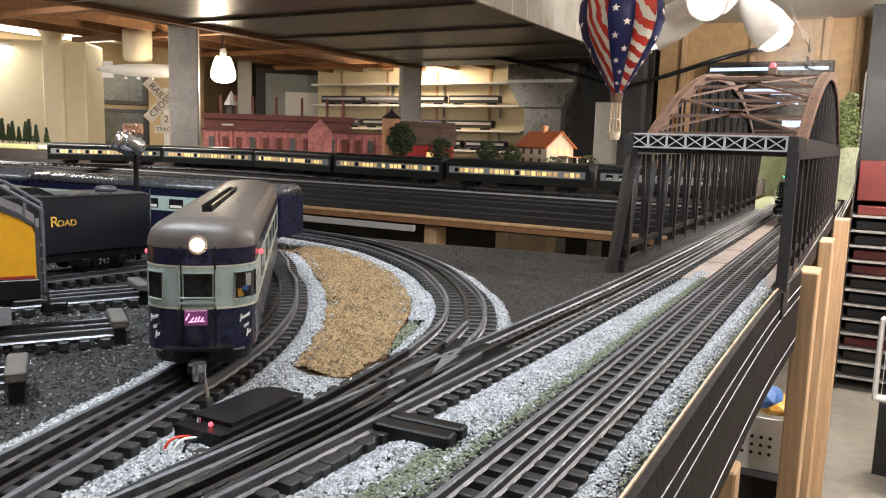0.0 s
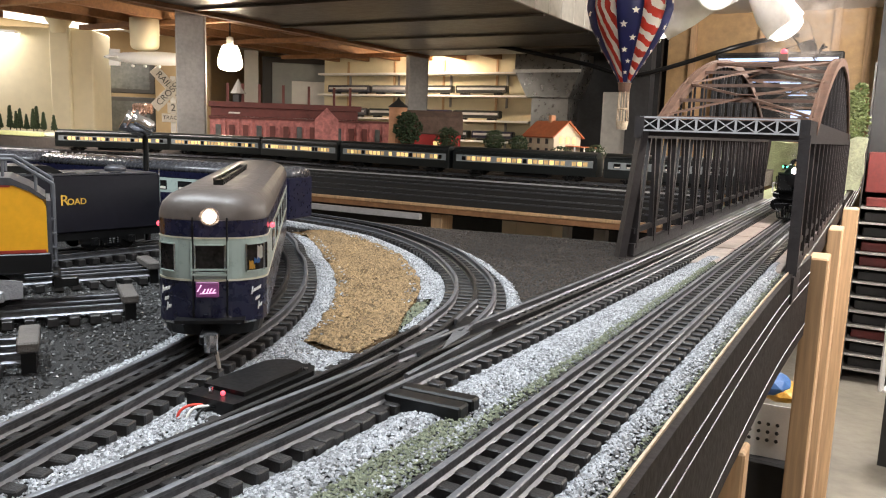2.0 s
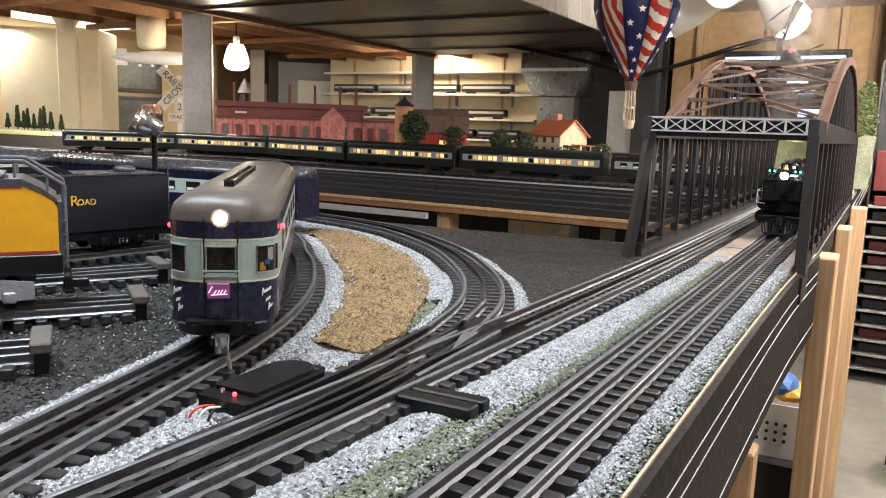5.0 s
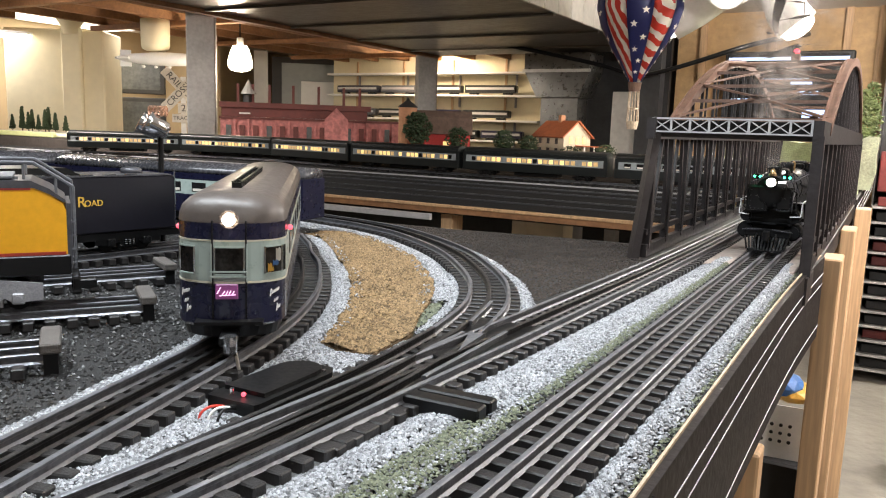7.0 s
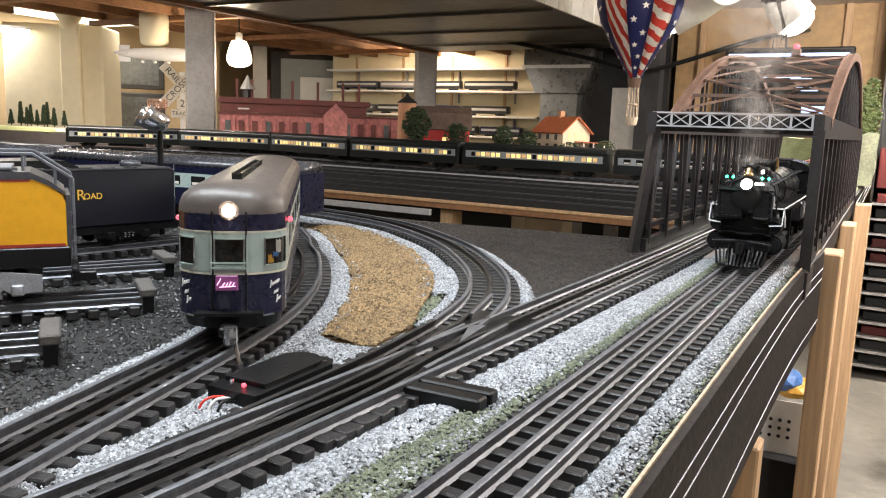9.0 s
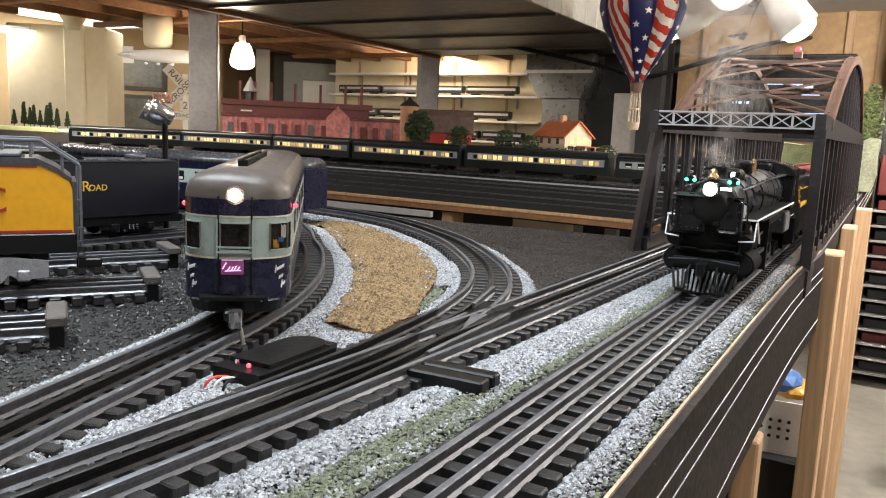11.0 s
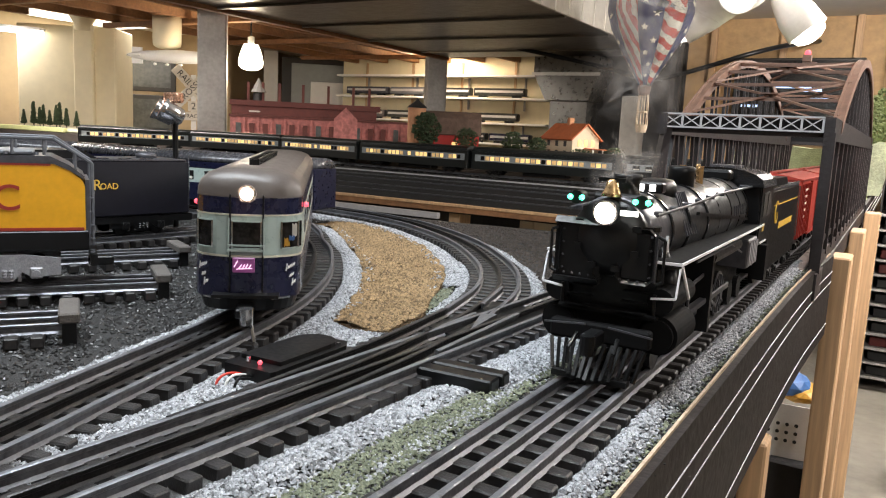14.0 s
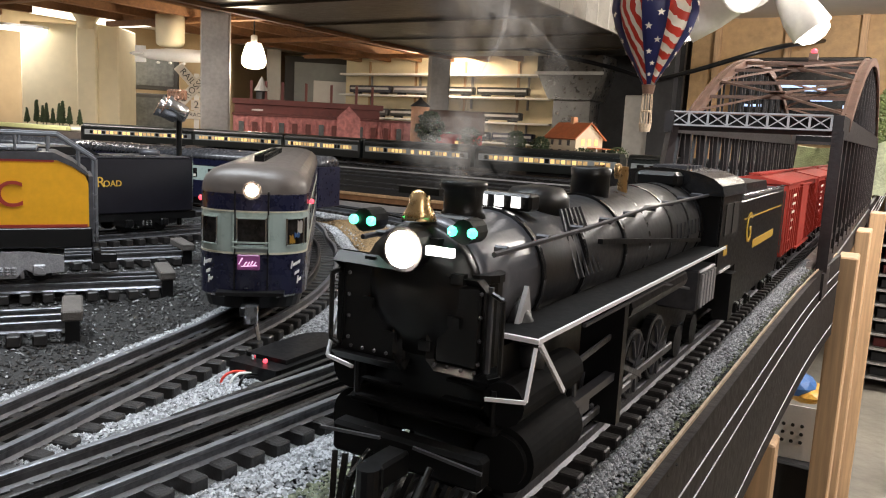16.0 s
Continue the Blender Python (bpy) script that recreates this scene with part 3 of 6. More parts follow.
part("bulb", lathe(B(), [(0.045, 0.652), (0.060, 0.62), (0.074, 0.575), (0.080, 0.54), (0.076, 0.515), (0.060, 0.498), (0.035, 0.489), (0.008, 0.486)][::-1], 36), M["glow_bulb"], hang, smooth=True)
drum = thing("hanging_drum", "cream drum hanging below the ceiling", "drum", pose(-4.10, 3.54, 0))
part("shell", lathe(B(), [(0.02, 0.598), (0.06, 0.602), (0.084, 0.615), (0.090, 0.635), (0.092, 0.80)], 32), M["cream"], drum, smooth=True)
ship = thing("model_airship", "white model airship hanging below the joists", "model", pose(-4.08, 3.528, 0.55, 0, 0, 30))
part("hull", lathe(B(), [(0.005, -0.27), (0.018, -0.23), (0.032, -0.14), (0.042, -0.02), (0.044, 0.08), (0.040, 0.20), (0.028, 0.30), (0.004, 0.36)], 28, Matrix.Rotation(radians(90), 4, "Y")), M["white"], ship, smooth=True)
part("thread", rod(B(), (0, 0, 0.05), (0, 0, CEIL - 0.55), 0.0012, n=6), M["white"], ship)
for s in (-1, 1):
    part("fin", box(B(), -0.235, -0.165, -0.004, 0.004, 0.016 * s, 0.052 * s, 0.0015), M["white"], ship)
    part("fin", box(B(), -0.235, -0.165, 0.016 * s, 0.052 * s, -0.004, 0.004, 0.0015), M["white"], ship)
for x in (-0.08, 0.0, 0.09):
    part("engine_pod", ball(B(), (x, -0.012, -0.052), 0.009, 2, (1.4, 1, 1)), M["white"], ship, smooth=True)

# framed prints, door and shelves on the far walls
for z in (0.15, 0.50):
    fr = thing("framed_print", "dark framed grey print on the wall", "picture", pose(-5.40, 4.40, z + 0.03, 0, 0, 42), "wall prints")
    part("frame", box(B(), -0.24, 0.24, -0.02, 0.02, -0.16, 0.16, 0.006), M["dark_frame"], fr)
    part("print", box(B(), -0.20, 0.20, -0.024, -0.021, -0.125, 0.125), M["photo"], fr)
back = slab("partition", "tan partition behind the crossing sign", -6.15, -5.45, 5.35, 5.4, FLOOR, CEIL, M["tanwall"])
xb = thing("crossing_sign", "weathered white railway crossing sign on a post", "sign", look((-4.735, 4.32, 0.40), (-0.3, 0.3, 0.40)) @ pose(0, 0, 0, 0, 180, 0))
for s, txt in ((1, "CROSSING"), (-1, "RAILROAD")):
    arm = part("arm", box(B(), -0.205, 0.205, -0.040, 0.040, -0.006 + 0.008 * s, 0.006 + 0.008 * s, 0.003, pose(0, 0, 0, 0, 0, 47 * s)), M["sign_white"], xb)
    words("lettering", txt, 0.068, M["dark_text"], pose(0, 0, 0.008 + 0.008 * s, 0, 0, 47 * s), arm, 0.0006)
plate = part("lower_plate", box(B(), -0.042, 0.042, -0.185, -0.105, 0.018, 0.026, 0.002), M["sign_white"], xb)
words("lettering", "2", 0.075, M["dark_text"], pose(0, -0.145, 0.0265), plate, 0.0006)
plate = part("lower_plate", box(B(), -0.085, 0.085, -0.255, -0.190, 0.018, 0.026, 0.002), M["sign_white"], xb)
words("lettering", "TRACKS", 0.042, M["dark_text"], pose(0, -0.222, 0.0265), plate, 0.0006)
part("post", box(B(), -0.02, 0.02, -1.4, 0.1, -0.04, -0.02), M["white"], xb)
door = thing("door_1", "grey door with a pale window standing in a dark frame", "door", pose(-5.2, 6.45, FLOOR, 0, 0, 40), kind="structure")
part("frame", box(B(), -0.42, 0.42, 0.03, 0.06, 0, 1.9), M["dark_frame"], door)
part("leaf", box(B(), -0.32, 0.38, -0.02, 0.028, 0.01, 1.84, 0.004), M["door_grey"], door)
part("window_pane", box(B(), -0.12, 0.22, -0.026, -0.021, 1.1, 1.66), M["white"], door)
part("frame_post", box(B(), -0.60, -0.46, -0.02, 0.05, 0, 1.95), M["white"], door)


def wall_shelf(x0, x1, y, z, load):
    t = thing("wall_shelf", "pale wall shelf carrying model trains", "shelf", group="wall shelves")
    part("board", box(B(), x0, x1, y, y + 0.16, z, z + 0.018, 0.002), M["white"], t)
    for k in range(4):
        x = x0 + (k + 0.5) * (x1 - x0) / 4
        part("bracket", box(B(), x, x + 0.015, y + 0.14, y + 0.158, z - 0.09, z), M["steel_grey"], t)
    x = x0 + 0.1
    while load and x < x1 - 0.5:
        ln = random.uniform(0.40, 0.52)
        body = random.choice(("blue", "grey_black", "pass", "navy", "loco_grey"))
        c = thing("shelved_train_car", "model train car parked on a wall shelf", "toy train", pose(x, y + 0.03, z + 0.018), "shelved cars")
        part("body", box(B(), 0, ln, 0, 0.062, 0.018, 0.085, 0.008), M[body], c)
        part("stripe", box(B(), 0.02, ln - 0.02, -0.003, -0.0005, 0.045, 0.066), M["lattice"], c)
        part("truck", box(B(), 0.05, 0.13, 0.01, 0.05, 0.0, 0.017), M["black"], c)
        part("truck", box(B(), ln - 0.13, ln - 0.05, 0.01, 0.05, 0.0, 0.017), M["black"], c)
        x += ln + 0.03


slab("shelf_wall", "cream wall behind the train shelves", -4.9, -2.5, 6.42, 6.47, FLOOR, CEIL, M["cream"])
for z, load in ((0.66, False), (0.46, True), (0.24, True), (0.06, True)):
    wall_shelf(-4.85, -2.55, 6.25, z, load)
for x in (-4.6, -4.05, -3.5, -2.95):
    tagged(part("shelf_upright", box(B(), x, x + 0.02, 6.405, 6.418, -0.2, 0.8), M["pine"]), "thin pine upright behind the shelves", "upright")

# screen on the plywood wall
tv = thing("television", "large lit blue-white television on the wall", "television")
part("case", box(B(), -0.86, -0.12, 5.30, 5.36, 0.22, 0.705, 0.008), M["dark_frame"], tv)
part("screen", box(B(), -0.84, -0.14, 5.292, 5.298, 0.24, 0.69), M["black_gloss"], tv)
for z, a, b, h in ((0.648, -0.835, -0.15, 0.020), (0.52, -0.62, -0.40, 0.016), (0.50, -0.46, -0.34, 0.018), (0.44, -0.42, -0.30, 0.022), (0.40, -0.80, -0.70, 0.015), (0.40, -0.24, -0.15, 0.02), (0.30, -0.38, -0.15, 0.05)):
    part("lit_picture", box(B(), a, b, 5.287, 5.290, z, z + h), M["tv"], tv)

# cluster lamp with white bullet shades
fan = thing("cluster_lamp", "ceiling cluster lamp with white bullet shades", "lamp")
part("rose", lathe(B(), [(0.08, 0.93), (0.09, 0.95), (0.09, CEIL)], 20, Matrix.Translation((-0.42, 3.5, 0))), M["white"], fan, smooth=True)
part("stem", rod(B(), (-0.42, 3.5, 0.84), (-0.42, 3.5, 0.94), 0.018), M["white"], fan)
part("hub", ball(B(), (-0.42, 3.5, 0.83), 0.045), M["white"], fan, smooth=True)
for tip in ((-0.22, 3.52, 0.565), (-0.84, 3.46, 0.60), (-0.50, 3.12, 0.70)):
    root = Vector((-0.42, 3.5, 0.82))
    ax = (Vector(tip) - root)
    mm = Matrix.Translation(root) @ ax.to_track_quat("Z", "Y").to_matrix().to_4x4()
    L_ = ax.length
    sh = part("shade", lathe(B(), [(0.012, 0.02), (0.05, 0.08), (0.078, L_ * 0.55), (0.082, L_ * 0.8), (0.078, L_ * 0.8), (0.02, L_ * 0.6)], 24, mm), M["plastic_white"], fan, smooth=True)
    part("lamp_globe", lathe(B(), [(0.03, L_ * 0.70), (0.072, L_ * 0.79), (0.060, L_ * 0.88), (0.03, L_ * 0.93), (0.004, L_ * 0.94)], 24, mm), M["lamp_shade"], sh, smooth=True)
det = thing("smoke_detector", "round off-white smoke detector on the ceiling", "detector", pose(0.05, 4.6, 0))
part("case", lathe(B(), [(0.05, 0.935), (0.075, 0.95), (0.075, CEIL)], 20), M["white"], det, smooth=True)
lampr = thing("ceiling_glow_panel", "lit ceiling panel lamp", "lamp")
part("frame", box(B(), 0.0, 0.7, 3.6, 4.0, 0.945, 0.968), M["white"], lampr)
part("diffuser", box(B(), 0.02, 0.68, 3.62, 3.98, 0.936, 0.944), M["glow_tube"], lampr)

# ---- the layout's benchwork ----
table = thing("layout_table", "layout table top under black ballast", "table")
EDGE = [(-3.2, 1.03), (-0.75, 1.062), (-0.457, 1.082), (-0.297, 1.1125), (-0.16, 1.13)]
part("top", prism(B(), [(-3.2, -0.6), (0.043, -0.6), (0.043, 1.13)] + EDGE[::-1], -0.03, 0.0, "z"), M["black_ground"], table)
for a, b in zip(EDGE, EDGE[1:]):
    part("apron", bar(B(), (a[0], a[1] + 0.010, -0.054), (b[0], b[1] + 0.010, -0.054), 0.016, 0.092), M["bench_black"], table)
fas = thing("fascia_board", "dark brown fascia board with pale stripes along the layout edge", "fascia")
xs_f = [(0.047, -0.6), (0.047, 0.35), (0.047, 0.70), (0.050, 0.95), (0.058, 1.17)]
fl = spline(xs_f, 0.02)
part("board", sweep(B(), fl, 0.0022, 0, ((-0.0022, -0.106), (0.0022, -0.106), (0.0022, 0.003), (-0.0022, 0.003))), M["fascia"], fas)
part("wood_edge", sweep(B(), fl, -0.0008, 0, ((-0.0008, -0.05), (0.0007, -0.05), (0.0007, 0.0046), (-0.0008, 0.0046))), M["board_edge"], fas)
for z in (-0.019, -0.033, -0.090):
    part("stripe", sweep(B(), fl, 0.0047, z, ((-0.0002, -0.00024), (0.0004, -0.00024), (0.0004, 0.00024), (-0.0002, 0.00024))), M["white_line"], fas)
fas2 = thing("fascia_board", "dark brown fascia board with pale stripes beyond the bridge", "fascia")
part("board", box(B(), 0.052, 0.060, 2.28, 4.4, -0.07, 0.01), M["fascia"], fas2)
for z in (-0.012, -0.030, -0.052):
    part("stripe", box(B(), 0.0605, 0.0615, 2.28, 4.4, z, z + 0.003), M["white_line"], fas2)


def leg(x, y, w, d, top, label, dark=False):
    t = thing("table_leg", label, "leg", group="bench legs")
    part("post", box(B(), x, x + w, y, y + d, FLOOR + 0.031, top, 0.002), M["pine"], t)
    part("foot_block", box(B(), x - 0.01, x + w + 0.01, y - 0.01, y + d + 0.01, FLOOR, FLOOR + 0.03, 0.002), M["pine_dark"], t)
    return t


leg(0.036, 0.700, 0.020, 0.032, -0.1075, "pine leg under the layout table")
leg(0.055, 1.20, 0.027, 0.07, -0.004, "pine post carrying the bridge end")
leg(0.060, 1.58, 0.024, 0.09, 0.0, "pine post below the bridge")
leg(0.064, 2.10, 0.034, 0.09, 0.0, "pine post below the bridge")
leg(0.015, 2.62, 0.04, 0.09, -0.075, "pine post below the far table")
far_table = thing("far_table", "far layout table beyond the bridge", "table")
part("top", box(B(), -0.24, 0.051, 2.29, 4.4, -0.07, -0.03), M["hill"], far_table)

# the raised bench at the back
rear = thing("rear_bench", "long black roadbed bench with a pine edge", "bench")
prism(bb := B(), [(2.30, -0.094), (2.44, -0.012), (2.60, -0.012), (2.60, -0.13), (2.30, -0.13)], -4.6, -0.30, "x")
part("roadbed", bb, M["bench_black"], rear)
part("pine_edge", box(B(), -4.6, -0.30, 2.282, 2.298, -0.1055, -0.0955, 0.0015), M["pine"], rear, "pale pine edge strip")
part("apron", box(B(), -4.6, -0.30, 2.286, 2.298, -0.124, -0.106), M["pine_dark"], rear)
part("grey_ledge", box(B(), -2.6, -1.21, 2.262, 2.28, -0.150, -0.130, 0.001), M["lattice"], rear)
for x in (-3.2, -2.2, -1.205, -0.2):
    part("leg", box(B(), x, x + 0.044, 2.33, 2.41, FLOOR, -0.131, 0.002), M["pine"], rear)
for x, w in ((-0.785, 0.022), (-0.675, 0.040), (-0.56, 0.022)):
    part("rear_leg", box(B(), x, x + w, 2.50, 2.54, FLOOR, -0.131, 0.002), M["steel_grey"], rear)
# rail-like strips; the pale top one has a rail's highlight in its colour
for k, (y, z) in enumerate(((2.325, -0.078), (2.352, -0.062), (2.385, -0.043), (2.405, -0.031), (2.428, -0.018))):
    part("guard_strip", box(B(), -4.6, -0.30, y, y + 0.007, z, z + 0.005), M["lattice"] if k == 4 else M["rail"] if k % 2 else M["grey_black"], rear)
part("under_box", box(B(), -1.000, -0.858, 2.6, 2.75, -0.42, -0.162, 0.002), M["house"], rear, "pale storage carton below the bench")
part("under_box", box(B(), -1.058, -1.002, 2.6, 2.72, -0.42, -0.150, 0.002), M["house"], rear, "pale storage carton below the bench")
# near-black sheet: shade of the gap under the bench put into its colour
part("dark_gap_panel", box(B(), -4.6, -0.3, 3.0, 3.02, FLOOR, -0.17), M["dark_stuff"], rear)
stage = thing("scenery_table", "rear scenery table behind the passenger train", "table")
part("top", box(B(), -4.9, -0.25, 2.63, 5.2, -0.02, 0.04), M["dark_soil"], stage)
part("bright_strip", box(B(), -4.9, -3.3, 2.70, 3.2, 0.041, 0.062, 0.006), M["snow"], stage)
part("lime_board", box(B(), -4.9, -3.9, 2.66, 2.69, 0.041, 0.068, 0.004), M["lime"], stage)

# ---- tracks and gravel ----
rng = np.random.default_rng(3)
T1 = [(0, -0.5), (0, 0.3), (0, 1.0), (0, 2.2), (-0.02, 2.8), (-0.12, 3.3)]
T2 = [(-0.150, -0.5), (-0.120, 0.05), (-0.1085, 0.30), (-0.096, 0.62), (-0.086, 0.95), (-0.082, 1.4), (-0.082, 2.2), (-0.10, 3.2)]
T4 = [(-0.128, 0.50), (-0.1465, 0.577), (-0.1690, 0.634), (-0.2005, 0.691), (-0.246, 0.752), (-0.306, 0.820), (-0.372, 0.876), (-0.452, 0.930), (-0.525, 0.960), (-0.60, 0.978), (-0.75, 1.0), (-1.0, 1.01), (-1.6, 1.01), (-3.0, 0.95)]
T3 = [(-0.075, -0.35), (-0.125, 0.0), (-0.165, 0.165), (-0.186, 0.235), (-0.204, 0.295), (-0.219, 0.345), (-0.237, 0.400), (-0.263, 0.462), (-0.300, 0.528), (-0.341, 0.585), (-0.394, 0.648), (-0.442, 0.694), (-0.50, 0.755), (-0.58, 0.812), (-0.70, 0.812), (-0.985, 0.772), (-1.45, 0.69)]
_, L1 = track("straight three-rail toy track with black ties on grey gravel", T1, 0.0153)
_, L2 = track("three-rail toy track with dark centre rail leading onto the bridge", T2, 0.0142, centre="rail_dark")
_, L4 = track("curved three-rail toy track round the tan gravel island", T4, 0.0142, centre="rail_dark")
_, L3 = track("curved three-rail toy track under the observation car", T3, 0.0142, centre="rail_dark")

# turnout: moving points, guard rails and frog between the two lines
sw = thing("track_switch", "track switch with points, guard rails and long ties", "track switch")
LS = spline([(-0.112, 0.24), (-0.1135, 0.32), (-0.118, 0.41), (-0.128, 0.50)], 0.006)
for off in (-GAUGE, GAUGE):
    part("closure_rail", sweep(B(), LS, off, 0.0079, RAIL), M["rail_dark"], sw)
part("closure_rail", sweep(B(), LS, 0, 0.0079, RAIL), M["rail_dark"], sw)
for a, b, o in (((-0.093, 0.40), (-0.098, 0.52), 0), ((-0.120, 0.42), (-0.122, 0.50), 0), ((-0.132, 0.53), (-0.150, 0.60), 0)):
    part("guard_rail", sweep(B(), spline([a, b], 0.02), 0, 0.0079, RAIL), M["rail"], sw)
part("frog", prism(B(), [(-0.101, 0.455), (-0.117, 0.50), (-0.107, 0.505)], 0.0085, 0.0142, "z"), M["rail"], sw)
part("frog_plate", prism(B(), [(-0.090, 0.44), (-0.135, 0.46), (-0.14, 0.56), (-0.088, 0.56)], 0.0078, 0.0096, "z"), M["black"], sw)
for k in range(15):
    y = 0.305 + k * 0.0142
    w = 0.030 + 0.0006 * k
    shared("long_tie", TIE_LONG, sw, pose(-0.113 - 0.0006 * k, y, 0.001, 0, 0, 3))

box_m = thing("switch_machine", "black switch machine box with red and green lamps and wires", "switch machine", pose(-0.1555, 0.345, 0, 0, 0, 2.5))
prism(bb := B(), [(-0.015, -0.035), (0.016, -0.035), (0.017, -0.032), (0.017, 0.030), (0.012, 0.038), (-0.012, 0.038), (-0.016, 0.032), (-0.016, -0.032)], 0.001, 0.0135, "z")
part("case", bb, M["black"], box_m)
part("lid", prism(B(), [(0.0135, -0.024)] + [(0.0135 * math.cos(math.pi * k / 8), 0.020 + 0.014 * math.sin(math.pi * k / 8)) for k in range(9)] + [(-0.0135, -0.024)], 0.0137, 0.0160, "z"), M["black"], box_m)
part("green_lamp", rod(B(), (-0.004, -0.029, 0.0137), (-0.004, -0.029, 0.0172), 0.0013), M["chrome"], box_m)
part("red_lamp", ball(B(), (0.003, -0.028, 0.0148), 0.0013), M["lamp_red"], box_m)
part("screw", rod(B(), (0.013, 0.028, 0.0137), (0.013, 0.028, 0.0150), 0.0013), M["chrome"], box_m)
for dx, m in ((-0.004, "b_red"), (0.0, "white"), (0.004, "black")):
    tube("wire", [(dx, -0.034, 0.009), (dx - 0.001, -0.041, 0.0115), (dx - 0.002 + dx * 0.4, -0.046, 0.010), (dx - 0.003 + dx * 0.6, -0.048, 0.005), (dx - 0.002, -0.047, 0.0005)], 0.0007, M[m], box_m)
box_s = thing("throw_bar_cover", "two black ribbed covers beside the switch", "switch cover", pose(-0.068, 0.384, 0, 0, 0, 3))
part("cover", box(B(), -0.024, 0.024, -0.0125, -0.0015, 0.0005, 0.0125, 0.001), M["black"], box_s)
part("cover", box(B(), -0.022, 0.025, 0.0015, 0.0105, 0.0005, 0.0125, 0.001), M["black"], box_s)

# gravel strips: a low bed with loose stones on it
GR = "light grey crushed stone ballast beside the tracks"


def bed(name, line, lo, hi, z, material, s0=0, s1=None):
    xs, ys, nx, ny, s = line
    i0, i1 = int(np.searchsorted(s, s0)), (len(s) if s1 is None else int(np.searchsorted(s, s1)))
    mid = (lo + hi) / 2
    return tagged(part(name, sweep(B(), line, mid, 0, ((lo - mid, 0.0003), (hi - mid, 0.0003), ((hi - mid) * 0.75, z), ((lo - mid) * 0.75, z)), i0, i1), material), GR, "gravel bed", kind="structure")


def mound(o):
    return 0.005 * np.sin(np.pi * np.clip(o, 0, 1)) - 0.001


bed("ballast_bed", L1, -0.030, 0.030, 0.0022, M["ballast_bed"])
bed("ballast_bed", L2, -0.034, 0.032, 0.0022, M["ballast_bed"])
bed("ballast_bed", L4, -0.036, 0.034, 0.0018, M["ballast_bed"])
bed("ballast_bed", L3, -0.030, 0.040, 0.0018, M["ballast_bed"], 0, 1.5)
heap("ballast", GR, M["ballast"], np.concatenate([
    band(L1, -0.052, -0.025, 9000, rng, 0.5, 1.5, mound),
    band(L1, 0.025, 0.040, 17000, rng, 0.50, 1.55, mound),
    band(L1, -0.019, 0.019, 5000, rng, 0.5, 1.5),
    band(L2, 0.024, 0.062, 36000, rng, 0.50, 1.55, mound),
    band(L2, -0.018, 0.018, 2500, rng, 0.5, 1.5),
    band(L2, -0.060, -0.024, 11000, rng, 0.50, 0.90, mound),
    band(L2, -0.034, -0.024, 1500, rng, 1.10, 1.55, mound)]), 0.0025, 0.0022)
heap("ballast", GR, M["ballast"], np.concatenate([
    band(L4, -0.054, -0.026, 13500, rng, 0.13, 0.78, mound),
    band(L4, -0.038, -0.024, 3200, rng, 0.02, 0.27, mound),
    band(L4, 0.026, 0.040, 7500, rng, 0.10, 0.75, mound),
    band(L4, -0.018, 0.018, 2200, rng, 0.0, 0.7),
    band(L3, 0.026, 0.050, 14000, rng, 0.55, 1.35, mound),
    band(L3, -0.044, -0.024, 12000, rng, 0.33, 1.0, mound),
    band(L3, 0.046, 0.056, 150, rng, 0.62, 1.32) + np.array([0, 0, 0.005]), band(L4, -0.062, -0.054, 150, rng, 0.10, 0.66) + np.array([0, 0, 0.005]),
    np.c_[inside([(-0.150, 0.395), (-0.205, 0.388), (-0.205, 0.45), (-0.170, 0.475), (-0.142, 0.52)], 3800, rng), np.full(3800, 0.001)]]), 0.0025, 0.002)
heap("green_grit", "olive ground foam grit along the gravel edge", M["green_grit"], np.concatenate([
    band(L1, -0.042, -0.025, 6000, rng, 0.5, 1.5, mound), band(L1, 0.040, 0.045, 900, rng, 0.5, 1.5), band(L1, -0.062, -0.026, 7000, rng, 0.45, 0.88, mound), band(L4, -0.064, -0.040, 3500, rng, 0.0, 0.45)]), 0.0024, 0.0026)
heap("black_grit", "coarse black cinder grit over the yard", M["black_grit"], np.concatenate([
    np.c_[inside([(-0.95, 0.30), (-0.62, 0.95), (-0.40, 0.70), (-0.29, 0.45), (-0.20, 0.15), (-0.5, 0.05)], 26000, rng), np.zeros(26000)],
    band(L1, 0.0385, 0.047, 6500, rng, 0.45, 1.6)]), 0.0030, 0.0005)
heap("dark_grit", "fine dark cinder grit between the curve and the bridge", M["dark_soil"], np.c_[inside([(-0.60, 1.03), (-0.40, 0.93), (-0.25, 0.80), (-0.145, 0.66), (-0.12, 0.98), (-0.16, 1.12), (-0.297, 1.105), (-0.457, 1.075), (-0.70, 1.06)], 12000, rng), np.zeros(12000)], 0.0030, 0.0004)


def beside(line, s_, off):
    xs, ys, nx, ny, s = line
    x, y, a, b = (np.interp(s_, s, q) for q in (xs, ys, nx, ny))
    return [(float(p - c * off), float(q - d * off)) for p, q, c, d in zip(x, y, a, b)]


island = [(-0.158, 0.445), (-0.185, 0.438)] + beside(L3, np.linspace(0.80, 1.32, 12), 0.046) + beside(L4, np.linspace(0.62, 0.08, 12), -0.051) + [(-0.165, 0.50)]
isl = part("gravel_island", prism(B(), island, 0.0003, 0.004, "z"), M["tan_bed"])
tagged(isl, "tan gravel island inside the curved track", "gravel", kind="structure")
sp = inside(island, 24000, rng)
hz = 0.0045 + 0.0035 * np.array([noise.noise((x * 45, y * 45, 0)) for x, y in sp])
